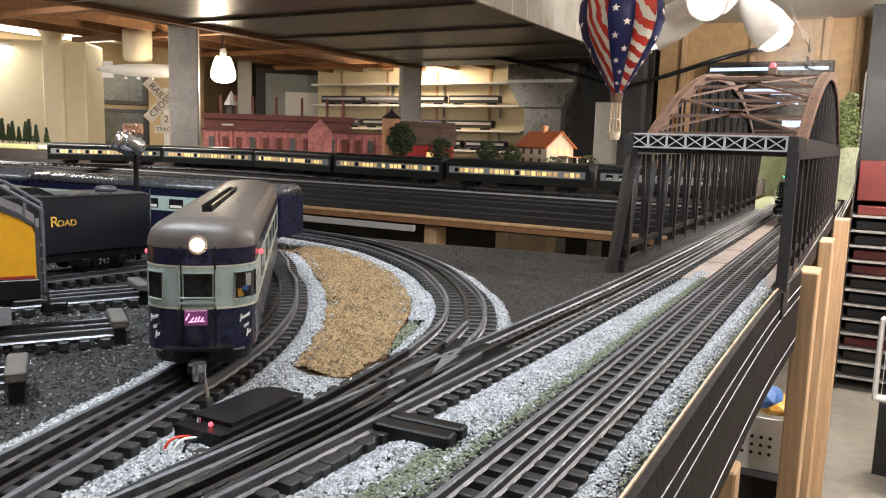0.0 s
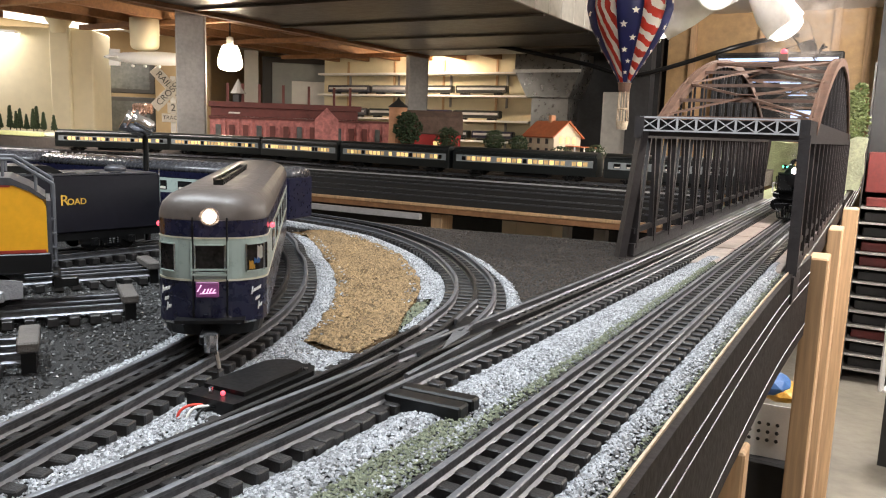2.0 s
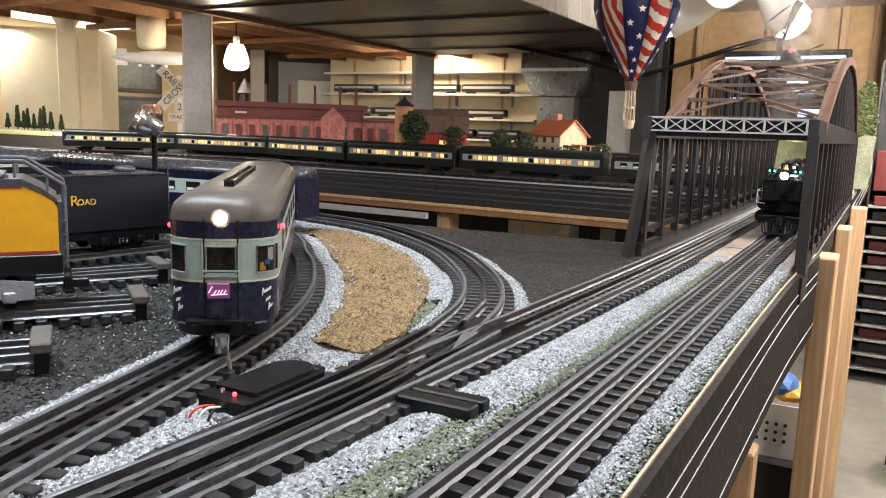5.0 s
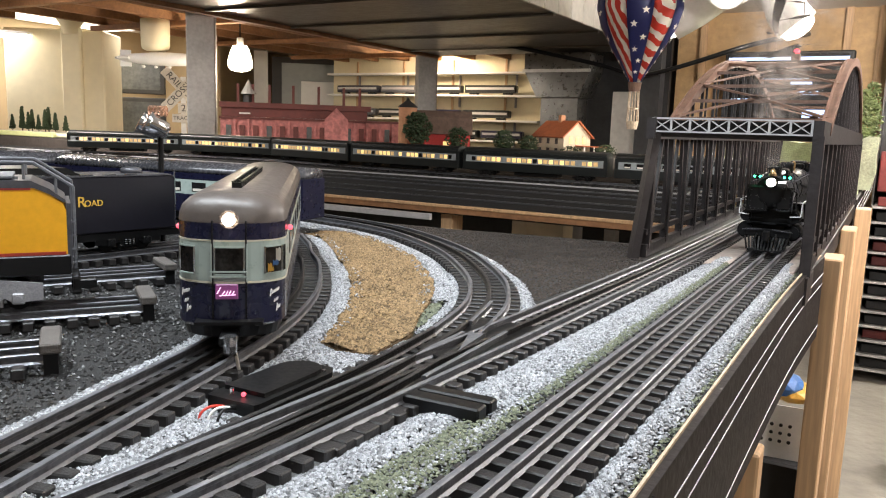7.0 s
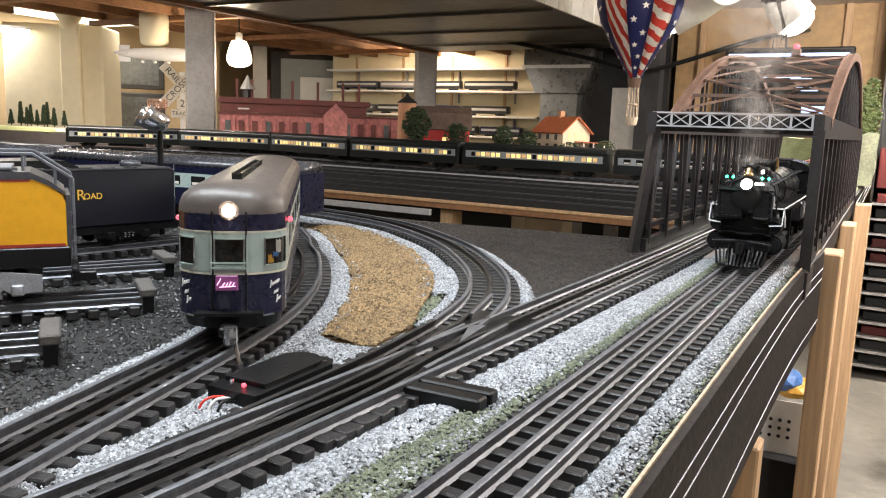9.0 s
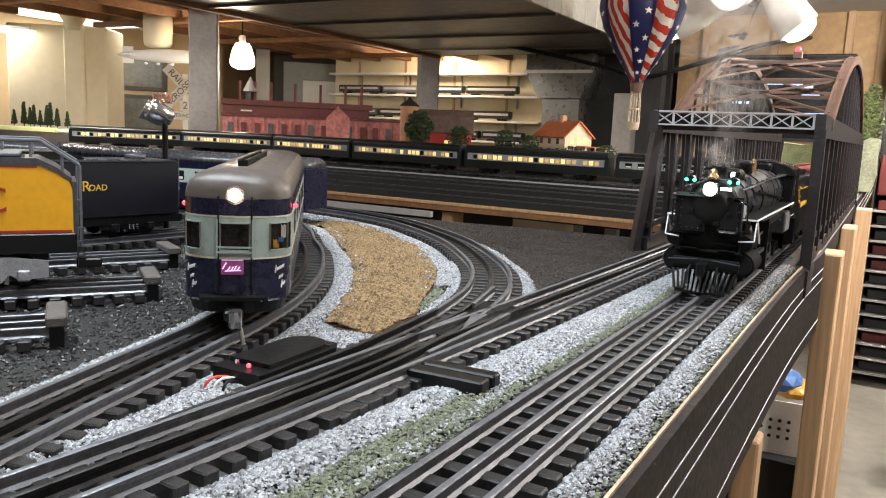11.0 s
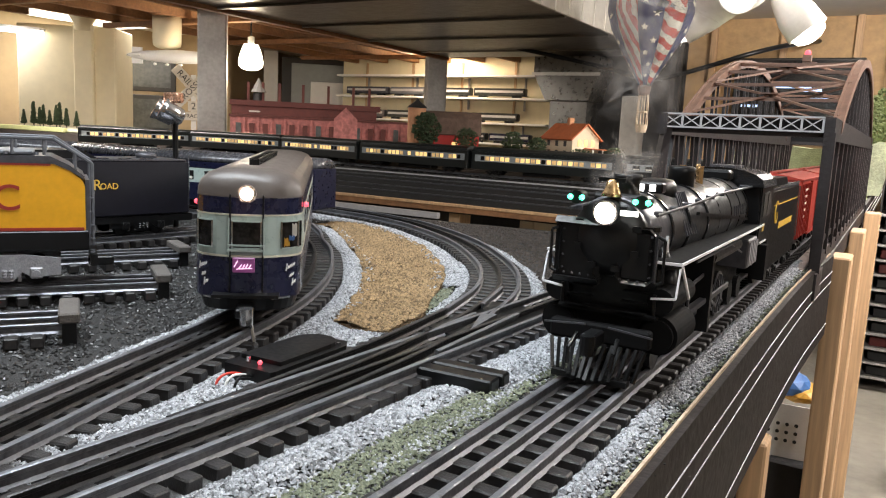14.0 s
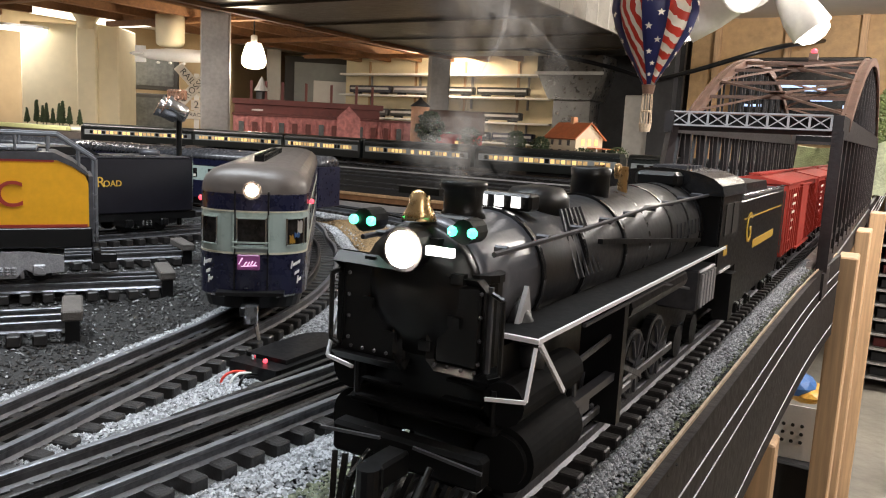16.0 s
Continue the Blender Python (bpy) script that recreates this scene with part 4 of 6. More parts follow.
heap("tan_gravel", "coarse tan gravel filling inside the curve", M["tan"], np.concatenate([np.c_[sp, hz], band(L3, 0.040, 0.060, 2600, rng, 0.7, 1.32), band(L4, -0.070, -0.047, 3000, rng, 0.10, 0.66)]), 0.0034, 0.001)


# yard stubs with bumper blocks
def stub(x, y, ang, length, label):
    d = Vector((math.sin(radians(ang)), math.cos(radians(ang))))
    e = Vector((x, y))
    t, _ = track("short yard track ending at a wooden bumper", [tuple(e - d * length), tuple(e - d * length / 2), tuple(e)], 0.0142, group="yard tracks")
    b = thing("bumper_block", "weathered wooden bumper block across the rails", "bumper", pose(x, y, 0, 0, 0, -ang), "bumper blocks")
    part("beam", box(B(), -0.023, 0.023, -0.006, 0.006, 0.0140, 0.0205, 0.001), M["bumper"], b)
    for x in (-0.0165, 0.0, 0.0165):
        part("stop_foot", box(B(), x - 0.003, x + 0.003, -0.004, 0.004, 0.0005, 0.0139), M["black"], b)


stub(-0.312, 0.316, 34, 0.45, "")
stub(-0.371, 0.434, 33, 0.60, "")
stub(-0.469, 0.535, 26, 0.60, "")
_, L5 = track("yard track under the black tender", [(-0.67, 0.10), (-0.612, 0.45), (-0.585, 0.62), (-0.56, 0.80)], 0.0142, group="yard tracks")

# ---- the arch bridge ----
br = thing("arch_bridge", "dark brown double-track model arch bridge with a light lattice portal", "bridge")
X0, X1, Y0, Y1, ZT = -0.135, 0.052, 1.0, 2.24, 0.160
part("deck", box(B(), X0 - 0.01, X1 + 0.006, Y0 - 0.02, Y1 + 0.02, -0.030, 0.0012), M["bridge"], br)
for k in range(8):
    y = Y0 - 0.015 + k * 0.158
    part("deck_board", box(B(), -0.058, -0.030, y, y + 0.152, 0.0014, 0.006, 0.001), M["deckwood"], br, "pale wooden deck board")
    part("deck_board", box(B(), 0.029, 0.043, y, y + 0.152, 0.0014, 0.006, 0.001), M["deckwood"], br)
ARC = lambda y: 0.293 - 0.127 * ((y - 1.62) / 0.53) ** 2  # noqa: E731
for x, s in ((X0, -1), (X1, 1)):
    part("bottom_chord", bar(B(), (x, Y0, 0.010), (x, Y1, 0.010), 0.008, 0.016), M["bridge"], br)
    part("guard_chord", bar(B(), (x, Y0, 0.034), (x, Y1, 0.034), 0.005, 0.007), M["bridge"], br)
    part("top_chord", bar(B(), (x, Y0 - 0.004, ZT + 0.004), (x, Y1 + 0.004, ZT + 0.004), 0.011, 0.026), M["bridge"], br)
    n = 15
    for k in range(n):
        y = Y0 + 0.012 + k * (Y1 - Y0 - 0.024) / (n - 1)
        part("upright", bar(B(), (x, y, 0.012), (x, y, ZT), 0.009, 0.010), M["bridge"], br)
        if k < n - 1:
            y2 = Y0 + 0.012 + (k + 1) * (Y1 - Y0 - 0.024) / (n - 1)
            part("diagonal", bar(B(), (x + 0.001 * s, y + 0.012, 0.016), (x + 0.001 * s, (y + y2) / 2 + 0.006, ZT), 0.004, 0.0055), M["bridge"], br)
            part("diagonal", bar(B(), (x - 0.001 * s, y2 - 0.004, 0.016), (x - 0.001 * s, (y + y2) / 2 + 0.016, ZT), 0.004, 0.0055), M["bridge"], br)
    ys = np.linspace(1.095, 2.145, 22)
    for dx in (-0.0048, 0.0048):
        ol = [(y, ARC(y) + 0.006) for y in ys] + [(y, ARC(y) - 0.007) for y in ys[::-1]]
        part("arch_rib", prism(B(), ol, x + dx - 0.0016, x + dx + 0.0016, "x"), M["bridge_brown"], br, "rust-brown curved arch rib")
    ol = [(y, ARC(y) + 0.0045) for y in ys] + [(y, ARC(y) + 0.0030) for y in ys[::-1]]
    part("arch_plate", prism(B(), ol, x - 0.0031, x + 0.0031, "x"), M["bridge_brown"], br)
    for k in range(1, n - 1):
        y = Y0 + 0.012 + k * (Y1 - Y0 - 0.024) / (n - 1)
        if 1.13 < y < 2.11:
            part("hanger", bar(B(), (x, y, ZT + 0.015), (x, y, ARC(y)), 0.004, 0.004), M["bridge"], br)
            part("hanger", bar(B(), (x, y + 0.03, ZT + 0.015), (x, y + 0.03, ARC(min(y + 0.03, 2.14))), 0.003, 0.003), M["bridge"], br)
for y in (1.12, 1.182, 1.25, 1.34, 1.44, 1.62, 1.80, 1.90, 1.99, 2.058, 2.12):
    part("cross_strut", bar(B(), (X0, y, ARC(y)), (X1, y, ARC(y)), 0.006, 0.0045), M["bridge_brown"], br)
for ya, yb in ((1.12, 1.25), (1.25, 1.44), (1.44, 1.80), (1.80, 1.99), (1.99, 2.12)):
    za, zb = ARC(ya) + 0.003, ARC(yb) + 0.003
    zm, ym, xm = ARC((ya + yb) / 2) + 0.004, (ya + yb) / 2, (X0 + X1) / 2
    for xa in (X0, X1):
        part("cross_brace", bar(bar(B(), (xa, ya, za), (xm, ym, zm), 0.006, 0.003), (xm, ym, zm + 0.0005), (X0 + X1 - xa, yb, zb), 0.006, 0.003), M["bridge_brown"], br)
    part("gusset_plate", box(B(), xm - 0.012, xm + 0.012, ym - 0.012, ym + 0.012, zm + 0.002, zm + 0.0035), M["bridge_brown"], br)
# raking portal posts and the lattice girder over the tracks
for yy, sg in ((Y0, 1), (Y1, -1)):
    part("portal_post", bar(B(), (X0 - 0.010, yy - 0.010 * sg, 0.0), (X0 + 0.004, yy + 0.004 * sg, ZT), 0.012, 0.010), M["bridge"], br)
    part("portal_post", bar(B(), (X1 + 0.001, yy, 0.0), (X1 + 0.001, yy, ZT), 0.014, 0.012), M["bridge"], br)
    part("portal_beam", bar(B(), (X0, yy + 0.006 * sg, ZT - 0.002), (X1, yy + 0.006 * sg, ZT - 0.002), 0.006, 0.008), M["bridge"], br)
    part("lattice_backing", bar(B(), (X0, yy + 0.006 * sg, ZT + 0.0075), (X1, yy + 0.006 * sg, ZT + 0.0075), 0.003, 0.014), M["black"], br)
    lat = part("lattice_girder", bar(bar(B(), (X0, yy - 0.001 * sg, 0.1605), (X1 - 0.006, yy - 0.001 * sg, 0.1605), 0.003, 0.0018), (X0, yy - 0.001 * sg, 0.1765), (X1 - 0.006, yy - 0.001 * sg, 0.1765), 0.003, 0.0018), M["lattice"], br, "light grey lattice girder")
    for k in range(9):
        x = X0 + 0.001 + k * (X1 - X0 - 0.008) / 8
        part("lattice_post", bar(B(), (x, yy - 0.001 * sg, 0.1605), (x, yy - 0.001 * sg, 0.1765), 0.0018, 0.0024), M["lattice"], lat)
        if k < 8:
            x2 = x + (X1 - X0 - 0.008) / 8
            part("lattice_brace", bar(B(), (x, yy - 0.001 * sg, 0.161), (x2, yy - 0.001 * sg, 0.176), 0.0012, 0.0012), M["lattice"], lat)
            part("lattice_brace", bar(B(), (x, yy - 0.0005 * sg, 0.176), (x2, yy - 0.0005 * sg, 0.161), 0.0012, 0.0012), M["lattice"], lat)
beacon = part("beacon_base", box(B(), -0.048, -0.034, 1.56, 1.580, ARC(1.6) + 0.004, 0.308), M["bridge_brown"], br)
part("beacon_lamp", ball(B(), (-0.041, 1.570, 0.312), 0.0056), M["lamp_red"], beacon, "glowing red beacon lamp")
part("bridge_shoe", box(B(), 0.044, 0.058, Y1 - 0.02, Y1 + 0.03, -0.06, -0.031), M["bridge"], br)


# ---- trains ----
def truck(parent, y, w=0.044, wheel_r=0.0085, half=0.024, material="black", name="truck", zt=0.016):
    """A two-axle truck under a car: cast side frames, springs, bolster and four wheels."""
    ol = [(-half - 0.008, 0.009), (-half - 0.008, zt - 0.002), (-half * 0.45, zt + 0.001), (half * 0.45, zt + 0.001), (half + 0.008, zt - 0.002), (half + 0.008, 0.009), (half * 0.62, 0.0075), (half * 0.40, 0.0115), (half * 0.18, 0.005), (-half * 0.18, 0.005), (-half * 0.40, 0.0115), (-half * 0.62, 0.0075)]
    bm = box(B(), -w / 2, w / 2, y - 0.006, y + 0.006, 0.008, 0.018)
    for s in (-1, 1):
        prism(bm, [(y + a, b) for a, b in ol], s * w / 2, s * (w / 2 + 0.003), "x")
    t = part(name, bm, M[material], parent)
    for s in (-1, 1):
        for dy in (-0.0042, 0.0, 0.0042):
            part("spring", lathe(B(), [(0.0013, 0.0075), (0.0019, 0.0085), (0.0013, 0.0095), (0.0019, 0.0105), (0.0013, 0.0115), (0.0019, 0.0125), (0.0013, 0.0135)], 8, Matrix.Translation((s * (w / 2 + 0.0042), y + dy, 0))), M[material], t)
        for dy in (-half * 0.72, half * 0.72):
            part("wheel", rod(B(), (s * 0.0155, y + dy, wheel_r), (s * 0.0195, y + dy, wheel_r), wheel_r, n=16), M["black"], t)
            jb = part("journal_box", box(B(), s * (w / 2 + 0.0028), s * (w / 2 + 0.0065), y + dy - 0.0042, y + dy + 0.0042, 0.0070, 0.0150, 0.001), M[material], t)
            part("journal_cap", rod(B(), (s * (w / 2 + 0.006), y + dy, 0.0108), (s * (w / 2 + 0.0078), y + dy, 0.0108), 0.0026, n=12), M[material], jb)
            part("brake_shoe", box(B(), s * 0.020, s * (w / 2 - 0.0005), y + dy * 0.45 - 0.0012, y + dy * 0.45 + 0.0012, 0.004, 0.012), M[material], t)
    return t


def roof_outline(w, z0, z1, n=9):
    return [(w * math.cos(math.pi * k / (n - 1)), z0 + (z1 - z0) * math.sin(math.pi * k / (n - 1)) ** 0.75) for k in range(n)]


RT = 0.014  # rail top


def observation_car(m):
    """Round-ended observation car, its rounded end at -y."""
    c = thing("observation_car", "dark blue and sage observation car with lit drumhead and rear lamp", "toy train", m)
    W, L, R = 0.0325, 0.42, 0.050

    def ring(z, w, inset):
        pts = []
        for k in range(17):
            a = math.pi * k / 16
            pts.append((-(w) * math.cos(a), inset - 0.026 * math.sin(a) ** 0.8 * (w / W)))
        pts += [(w, L), (-w, L)]
        return pts

    def shell(name, z0, z1, w0, w1, mt, label="", i0=0.026, i1=0.026):
        bm = B()
        lo = [bm.verts.new((*p, z0)) for p in ring(z0, w0, i0)]
        hi = [bm.verts.new((*p, z1)) for p in ring(z1, w1, i1)]
        n = len(lo)
        for k in range(n):
            bm.faces.new((lo[k], lo[(k + 1) % n], hi[(k + 1) % n], hi[k]))
        bm.faces.new(lo[::-1])
        bm.faces.new(hi)
        return part(name, bm, M[mt], c, label)

    shell("lower_body", 0.018, 0.0435, W, W, "blue", "dark blue lower side")
    shell("skirt", 0.010, 0.0175, W - 0.004, W - 0.002, "black")
    shell("cream_line", 0.0437, 0.0448, W + 0.0002, W + 0.0002, "cream_line")
    belt = shell("window_band", 0.0450, 0.0690, W, W, "sage", "sage grey window band")
    shell("cream_line", 0.0692, 0.0700, W + 0.0002, W + 0.0002, "cream_line")
    shell("letterboard", 0.0702, 0.0800, W, W, "blue", "dark blue letterboard")
    bm = B()
    prof = [(1.0, 0.0802), (0.985, 0.085), (0.93, 0.0895), (0.80, 0.0935), (0.58, 0.0962), (0.30, 0.0975)]
    rings = [[bm.verts.new((p[0] * f, (p[1] - 0.026) * f + 0.026 if p[1] < 0.1 else p[1], z)) for p in ring(z, W, 0.026)] for f, z in prof]
    for a, b in zip(rings, rings[1:]):
        n = len(a)
        for k in range(n):
            bm.faces.new((a[k], a[(k + 1) % n], b[(k + 1) % n], b[k]))
    bm.faces.new(rings[-1])
    part("roof", bm, M["roof"], c, "taupe rounded roof", smooth=True)

    # windows round the end: dark glass in sage frames
    def on_end(a, z, out=0.0):
        return Vector((-(W + out) * math.cos(a), 0.026 - (0.026 + out) * math.sin(a) ** 0.8, z))

    for a0, a1 in ((0.20, 0.34), (0.42, 0.90), (1.31, 1.83), (2.24, 2.72), (2.80, 2.94)):
        bm = B()
        n = 6
        lo = [bm.verts.new(on_end(a0 + (a1 - a0) * k / n, 0.0495, 0.0004)) for k in range(n + 1)]
        hi = [bm.verts.new(on_end(a0 + (a1 - a0) * k / n, 0.0655, 0.0004)) for k in range(n + 1)]
        for k in range(n):
            bm.faces.new((lo[k], lo[k + 1], hi[k + 1], hi[k]))
        bmesh.ops.solidify(bm, geom=bm.faces[:], thickness=-0.0004)
        part("window_pane", bm, M["smoked_pane"], belt, "dark end window")
    for a, b, z0, z1, col in ((2.50, 2.66, 0.0560, 0.0648, "sign_white"), (2.42, 2.58, 0.0535, 0.0575, "plastic_blue"), (2.30, 2.40, 0.0500, 0.0560, "plastic_orange"), (2.40, 2.44, 0.0500, 0.0535, "plastic_orange")):
        bm = B()
        lo = [bm.verts.new(on_end(a + (b - a) * k / 3, z0 + 0.0008 * (k % 2), 0.0010)) for k in range(4)]
        hi = [bm.verts.new(on_end(a + (b - a) * k / 3, z1 - 0.0012 * (k % 2), 0.0010)) for k in range(4)]
        for k in range(3):
            bm.faces.new((lo[k], lo[k + 1], hi[k + 1], hi[k]))
        bmesh.ops.solidify(bm, geom=bm.faces[:], thickness=-0.0003)
        part("window_card", bm, M[col], belt)
    for a0, a1 in ((0.42, 0.90), (1.31, 1.83), (2.24, 2.72)):
        for a in (a0, a1):
            part("window_frame", bar(B(), on_end(a, 0.0492, 0.0008), on_end(a, 0.0658, 0.0008), 0.0009, 0.0009), M["chrome"], belt)
        for z in (0.0492, 0.0658):
            bm = B()
            for k in range(4):
                bar(bm, on_end(a0 + (a1 - a0) * k / 4, z, 0.0008), on_end(a0 + (a1 - a0) * (k + 1) / 4, z, 0.0008), 0.0008, 0.0008)
            part("window_frame", bm, M["sage"], belt)
    for s in (-1, 1):
        for k in range(5):
            y = 0.075 + k * 0.066
            part("window_pane", box(B(), s * W, s * (W + 0.0004), y, y + 0.034, 0.0505, 0.0655), M["black_gloss"], belt)
    # end door, railings, drumhead, lamp and roof rib
    d0, d1 = on_end(1.27, 0.02, 0.0006), on_end(1.87, 0.02, 0.0006)
    for x in (d0.x, d1.x):
        part("door_edge", bar(B(), (x, d0.y, 0.022), (x, d0.y, 0.082), 0.001, 0.001), M["black"], c)
        part("grab_rail", bar(B(), (x * 1.06, d0.y - 0.002, 0.045), (x * 1.06, d0.y - 0.002, 0.068), 0.0009, 0.0009), M["sage"], c)
    part("gate_bar", bar(B(), (d0.x * 1.1, d0.y - 0.004, 0.0485), (d1.x * 1.1, d0.y - 0.004, 0.0485), 0.001, 0.0012), M["sage"], c)
    part("gate_bar", bar(B(), (d0.x * 1.1, d0.y - 0.004, 0.0515), (d1.x * 1.1, d0.y - 0.004, 0.0515), 0.001, 0.001), M["sage"], c)
    drum_y = -0.0026
    dh = part("drumhead", box(B(), -0.0078, 0.0054, drum_y - 0.002, drum_y, 0.0350, 0.0443, 0.0006), M["magenta"], c, "lit magenta drumhead sign")
    for k, (x, z, w) in enumerate(((-0.0056, 0.0400, 0.0022), (-0.0030, 0.0392, 0.0016), (-0.0010, 0.0392, 0.0012), (0.0008, 0.0396, 0.0012), (0.0026, 0.0392, 0.0014))):
        part("script_bar", bar(B(), (x - w / 2, drum_y - 0.0026, z - 0.0014), (x + w / 2, drum_y - 0.0026, z + (0.0026 if k == 0 else 0.0010)), 0.0005, 0.0007), M["magenta_text"], dh)
    part("script_bar", bar(B(), (-0.0054, drum_y - 0.0026, 0.0374), (0.004, drum_y - 0.0026, 0.0380), 0.0005, 0.0005), M["magenta_text"], dh)
    # white script drawn as slanted strokes, three short lines on each side of the door
    for a in (0.50, 2.36):
        for i, (da, z, n_) in enumerate(((0.0, 0.0365, 6), (0.10, 0.0315, 3), (0.17, 0.0268, 3))):
            for j in range(n_):
                p = on_end(a + da + 0.045 * j, z + 0.0004 * j, 0.0007)
                q = on_end(a + da + 0.045 * j + 0.028, z + 0.0004 * j, 0.0007)
                h = 0.0030 if j == 0 and i != 1 else 0.0013
                part("script_bar", bar(B(), p - Vector((0, 0, h * 0.6)), q + Vector((0, 0, h)), 0.0004, 0.0007), M["white"], c)
    lampm = part("rear_lamp_ring", rod(B(), (0, -0.0006, 0.0825), (0, 0.010, 0.0825), 0.0056, n=20), M["roof"], c)
    part("rear_lamp", ball(B(), (0, -0.0010, 0.0825), 0.0036, 3, (1, 0.5, 1)), M["lamp_obs"], lampm, "bright warm rear lamp", True)
    for s in (-1, 1):
        part("marker_lamp", ball(B(), (s * (W + 0.002), 0.034, 0.074), 0.0017), M["lamp_red"], c, "glowing red marker lamp")
    rib = part("roof_rib", box(box(B(), -0.0032, -0.0024, 0.046, 0.235, 0.1012, 0.1020), 0.0024, 0.0032, 0.046, 0.235, 0.1012, 0.1020), M["black"], c)
    for k in range(21):
        y = 0.047 + k * 0.0092
        part("rib_step", box(B(), -0.0032, 0.0032, y, y + 0.0012, 0.0966, 0.1011), M["black"], rib)
        for s in (-1, 1):
            part("rib_lattice", bar(B(), (s * 0.0028, y, 0.0968), (s * 0.0028, y + 0.0085, 0.1012), 0.0007, 0.0007), M["black"], rib)
    part("roof_seam", box(B(), -0.0325, 0.0325, 0.060, 0.0608, 0.0795, 0.0803), M["roof"], c)
    part("end_sill", box(B(), -0.020, 0.020, -0.006, 0.004, 0.0195, 0.0215), M["black"], c)
    for s in (-1, 1):
        part("chrome_step", bar(B(), (s * 0.015, -0.001, 0.0185), (s * 0.026, 0.006, 0.0185), 0.001, 0.0012), M["chrome"], c)
    cp = part("coupler", box(B(), -0.005, 0.005, -0.016, 0.004, 0.009, 0.015, 0.001), M["black"], c)
    part("knuckle", rod(B(), (0.002, -0.017, 0.006), (0.002, -0.017, 0.016), 0.004, n=12), M["chrome"], cp)
    part("air_hose", rod(B(), (0.004, -0.014, 0.008), (0.007, -0.020, -0.004), 0.0012, n=6), M["chrome"], cp)
    truck(c, 0.085)
    truck(c, 0.33)
    return c


def coach(m, label, body="blue", bandm="sage", roofm="blue_roof", lit=False, L=0.50, detail=True, group="", name="passenger_car"):
    c = thing(name, label, "toy train", m, group)
    W = 0.0325
    part("lower_body", box(B(), -W, W, 0, L, 0.018, 0.046, 0.001), M[body], c)
    bd = part("window_band", box(B(), -W + 0.0005, W - 0.0005, 0.012, L - 0.012, 0.0462, 0.0690), M[bandm], c)
    part("letterboard", box(B(), -W, W, 0, L, 0.0692, 0.080, 0.001), M[body], c)
    part("roof", prism(B(), roof_outline(W, 0.0802, 0.0965, 17), 0.002, L - 0.002), M[roofm], c, smooth=not lit)
    for y0, y1 in ((-0.001, 0.0115), (L - 0.0115, L + 0.001)):
        part("vestibule", box(B(), -W + 0.001, W - 0.001, y0, y1, 0.02, 0.0795), M[body], c)
    part("diaphragm", box(B(), -0.016, 0.016, L + 0.0012, L + 0.012, 0.020, 0.084, 0.002), M["black"], c)
    n = 24 if lit else 9
    for s in (-1, 1):
        for k in range(n):
            y = 0.03 + k * (L - 0.06) / n
            w = (L - 0.06) / n * (0.74 if lit else 0.55)
            if lit and random.random() < 0.05:
                continue
            part("window_pane", box(B(), s * (W - 0.0005), s * (W + 0.0002), y, y + w, 0.0505 if lit else 0.0505, 0.0645 if lit else 0.0650), (M[random.choice(("lamp_window", "lamp_window", "lamp_window_dim", "lamp_window_dim", "black_gloss"))]) if lit else M["black_gloss"], bd)
            if not lit:
                part("window_blind", box(B(), s * (W + 0.0003), s * (W + 0.0005), y + 0.002, y + w - 0.002, 0.0515, 0.0555), M["sign_white"], bd)
    part("under_box", box(B(), -0.022, 0.022, 0.17, 0.33, 0.006, 0.0175, 0.002), M["black"], c)
    truck(c, 0.085)
    truck(c, L - 0.085)
    return c


def ride(x, y, ang):
    """The pose of a car whose rear end stands at x, y and whose length points ang degrees left of +y."""
    return pose(x, y, RT, 0, 0, ang)


observation_car(ride(-0.2105, 0.366, 39.3))
coach(ride(-0.535, 0.835, 98) @ Matrix.Scale(0.87, 4), "dark blue passenger car with sage window band", "navy", group="blue train cars")
coach(ride(-0.985, 0.772, 101) @ Matrix.Scale(0.87, 4), "dark blue passenger car with sage window band", "navy", group="blue train cars")
joints = [(-0.66, 2.47), (-1.20, 2.47), (-1.735, 2.53), (-2.24, 2.63), (-2.76, 2.57), (-3.2, 2.28)]
for (a, b) in zip(joints, joints[1:]):
    d = Vector(b) - Vector(a)
    coach(pose(a[0], a[1], 0.002, 0, 0, math.degrees(math.atan2(-d.x, d.y))), "near-black heavyweight car with glowing windows", "pass", "pass_band", "pass", True, d.length - 0.016, group="lit passenger train", name="lit_passenger_car")
coach(pose(-0.635, 2.47, 0.002, 0, 0, -88), "dark baggage car behind the bridge", "pass", "pass_band", "pass", False, 0.42, group="lit passenger train", name="lit_passenger_car")
track("rear three-rail track under the passenger train", [(-3.4, 2.12), (-2.98, 2.44), (-2.5, 2.60), (-2.0, 2.58), (-1.45, 2.50), (-0.66, 2.47), (-0.25, 2.48)], 0.03, -0.0125, step=0.03)


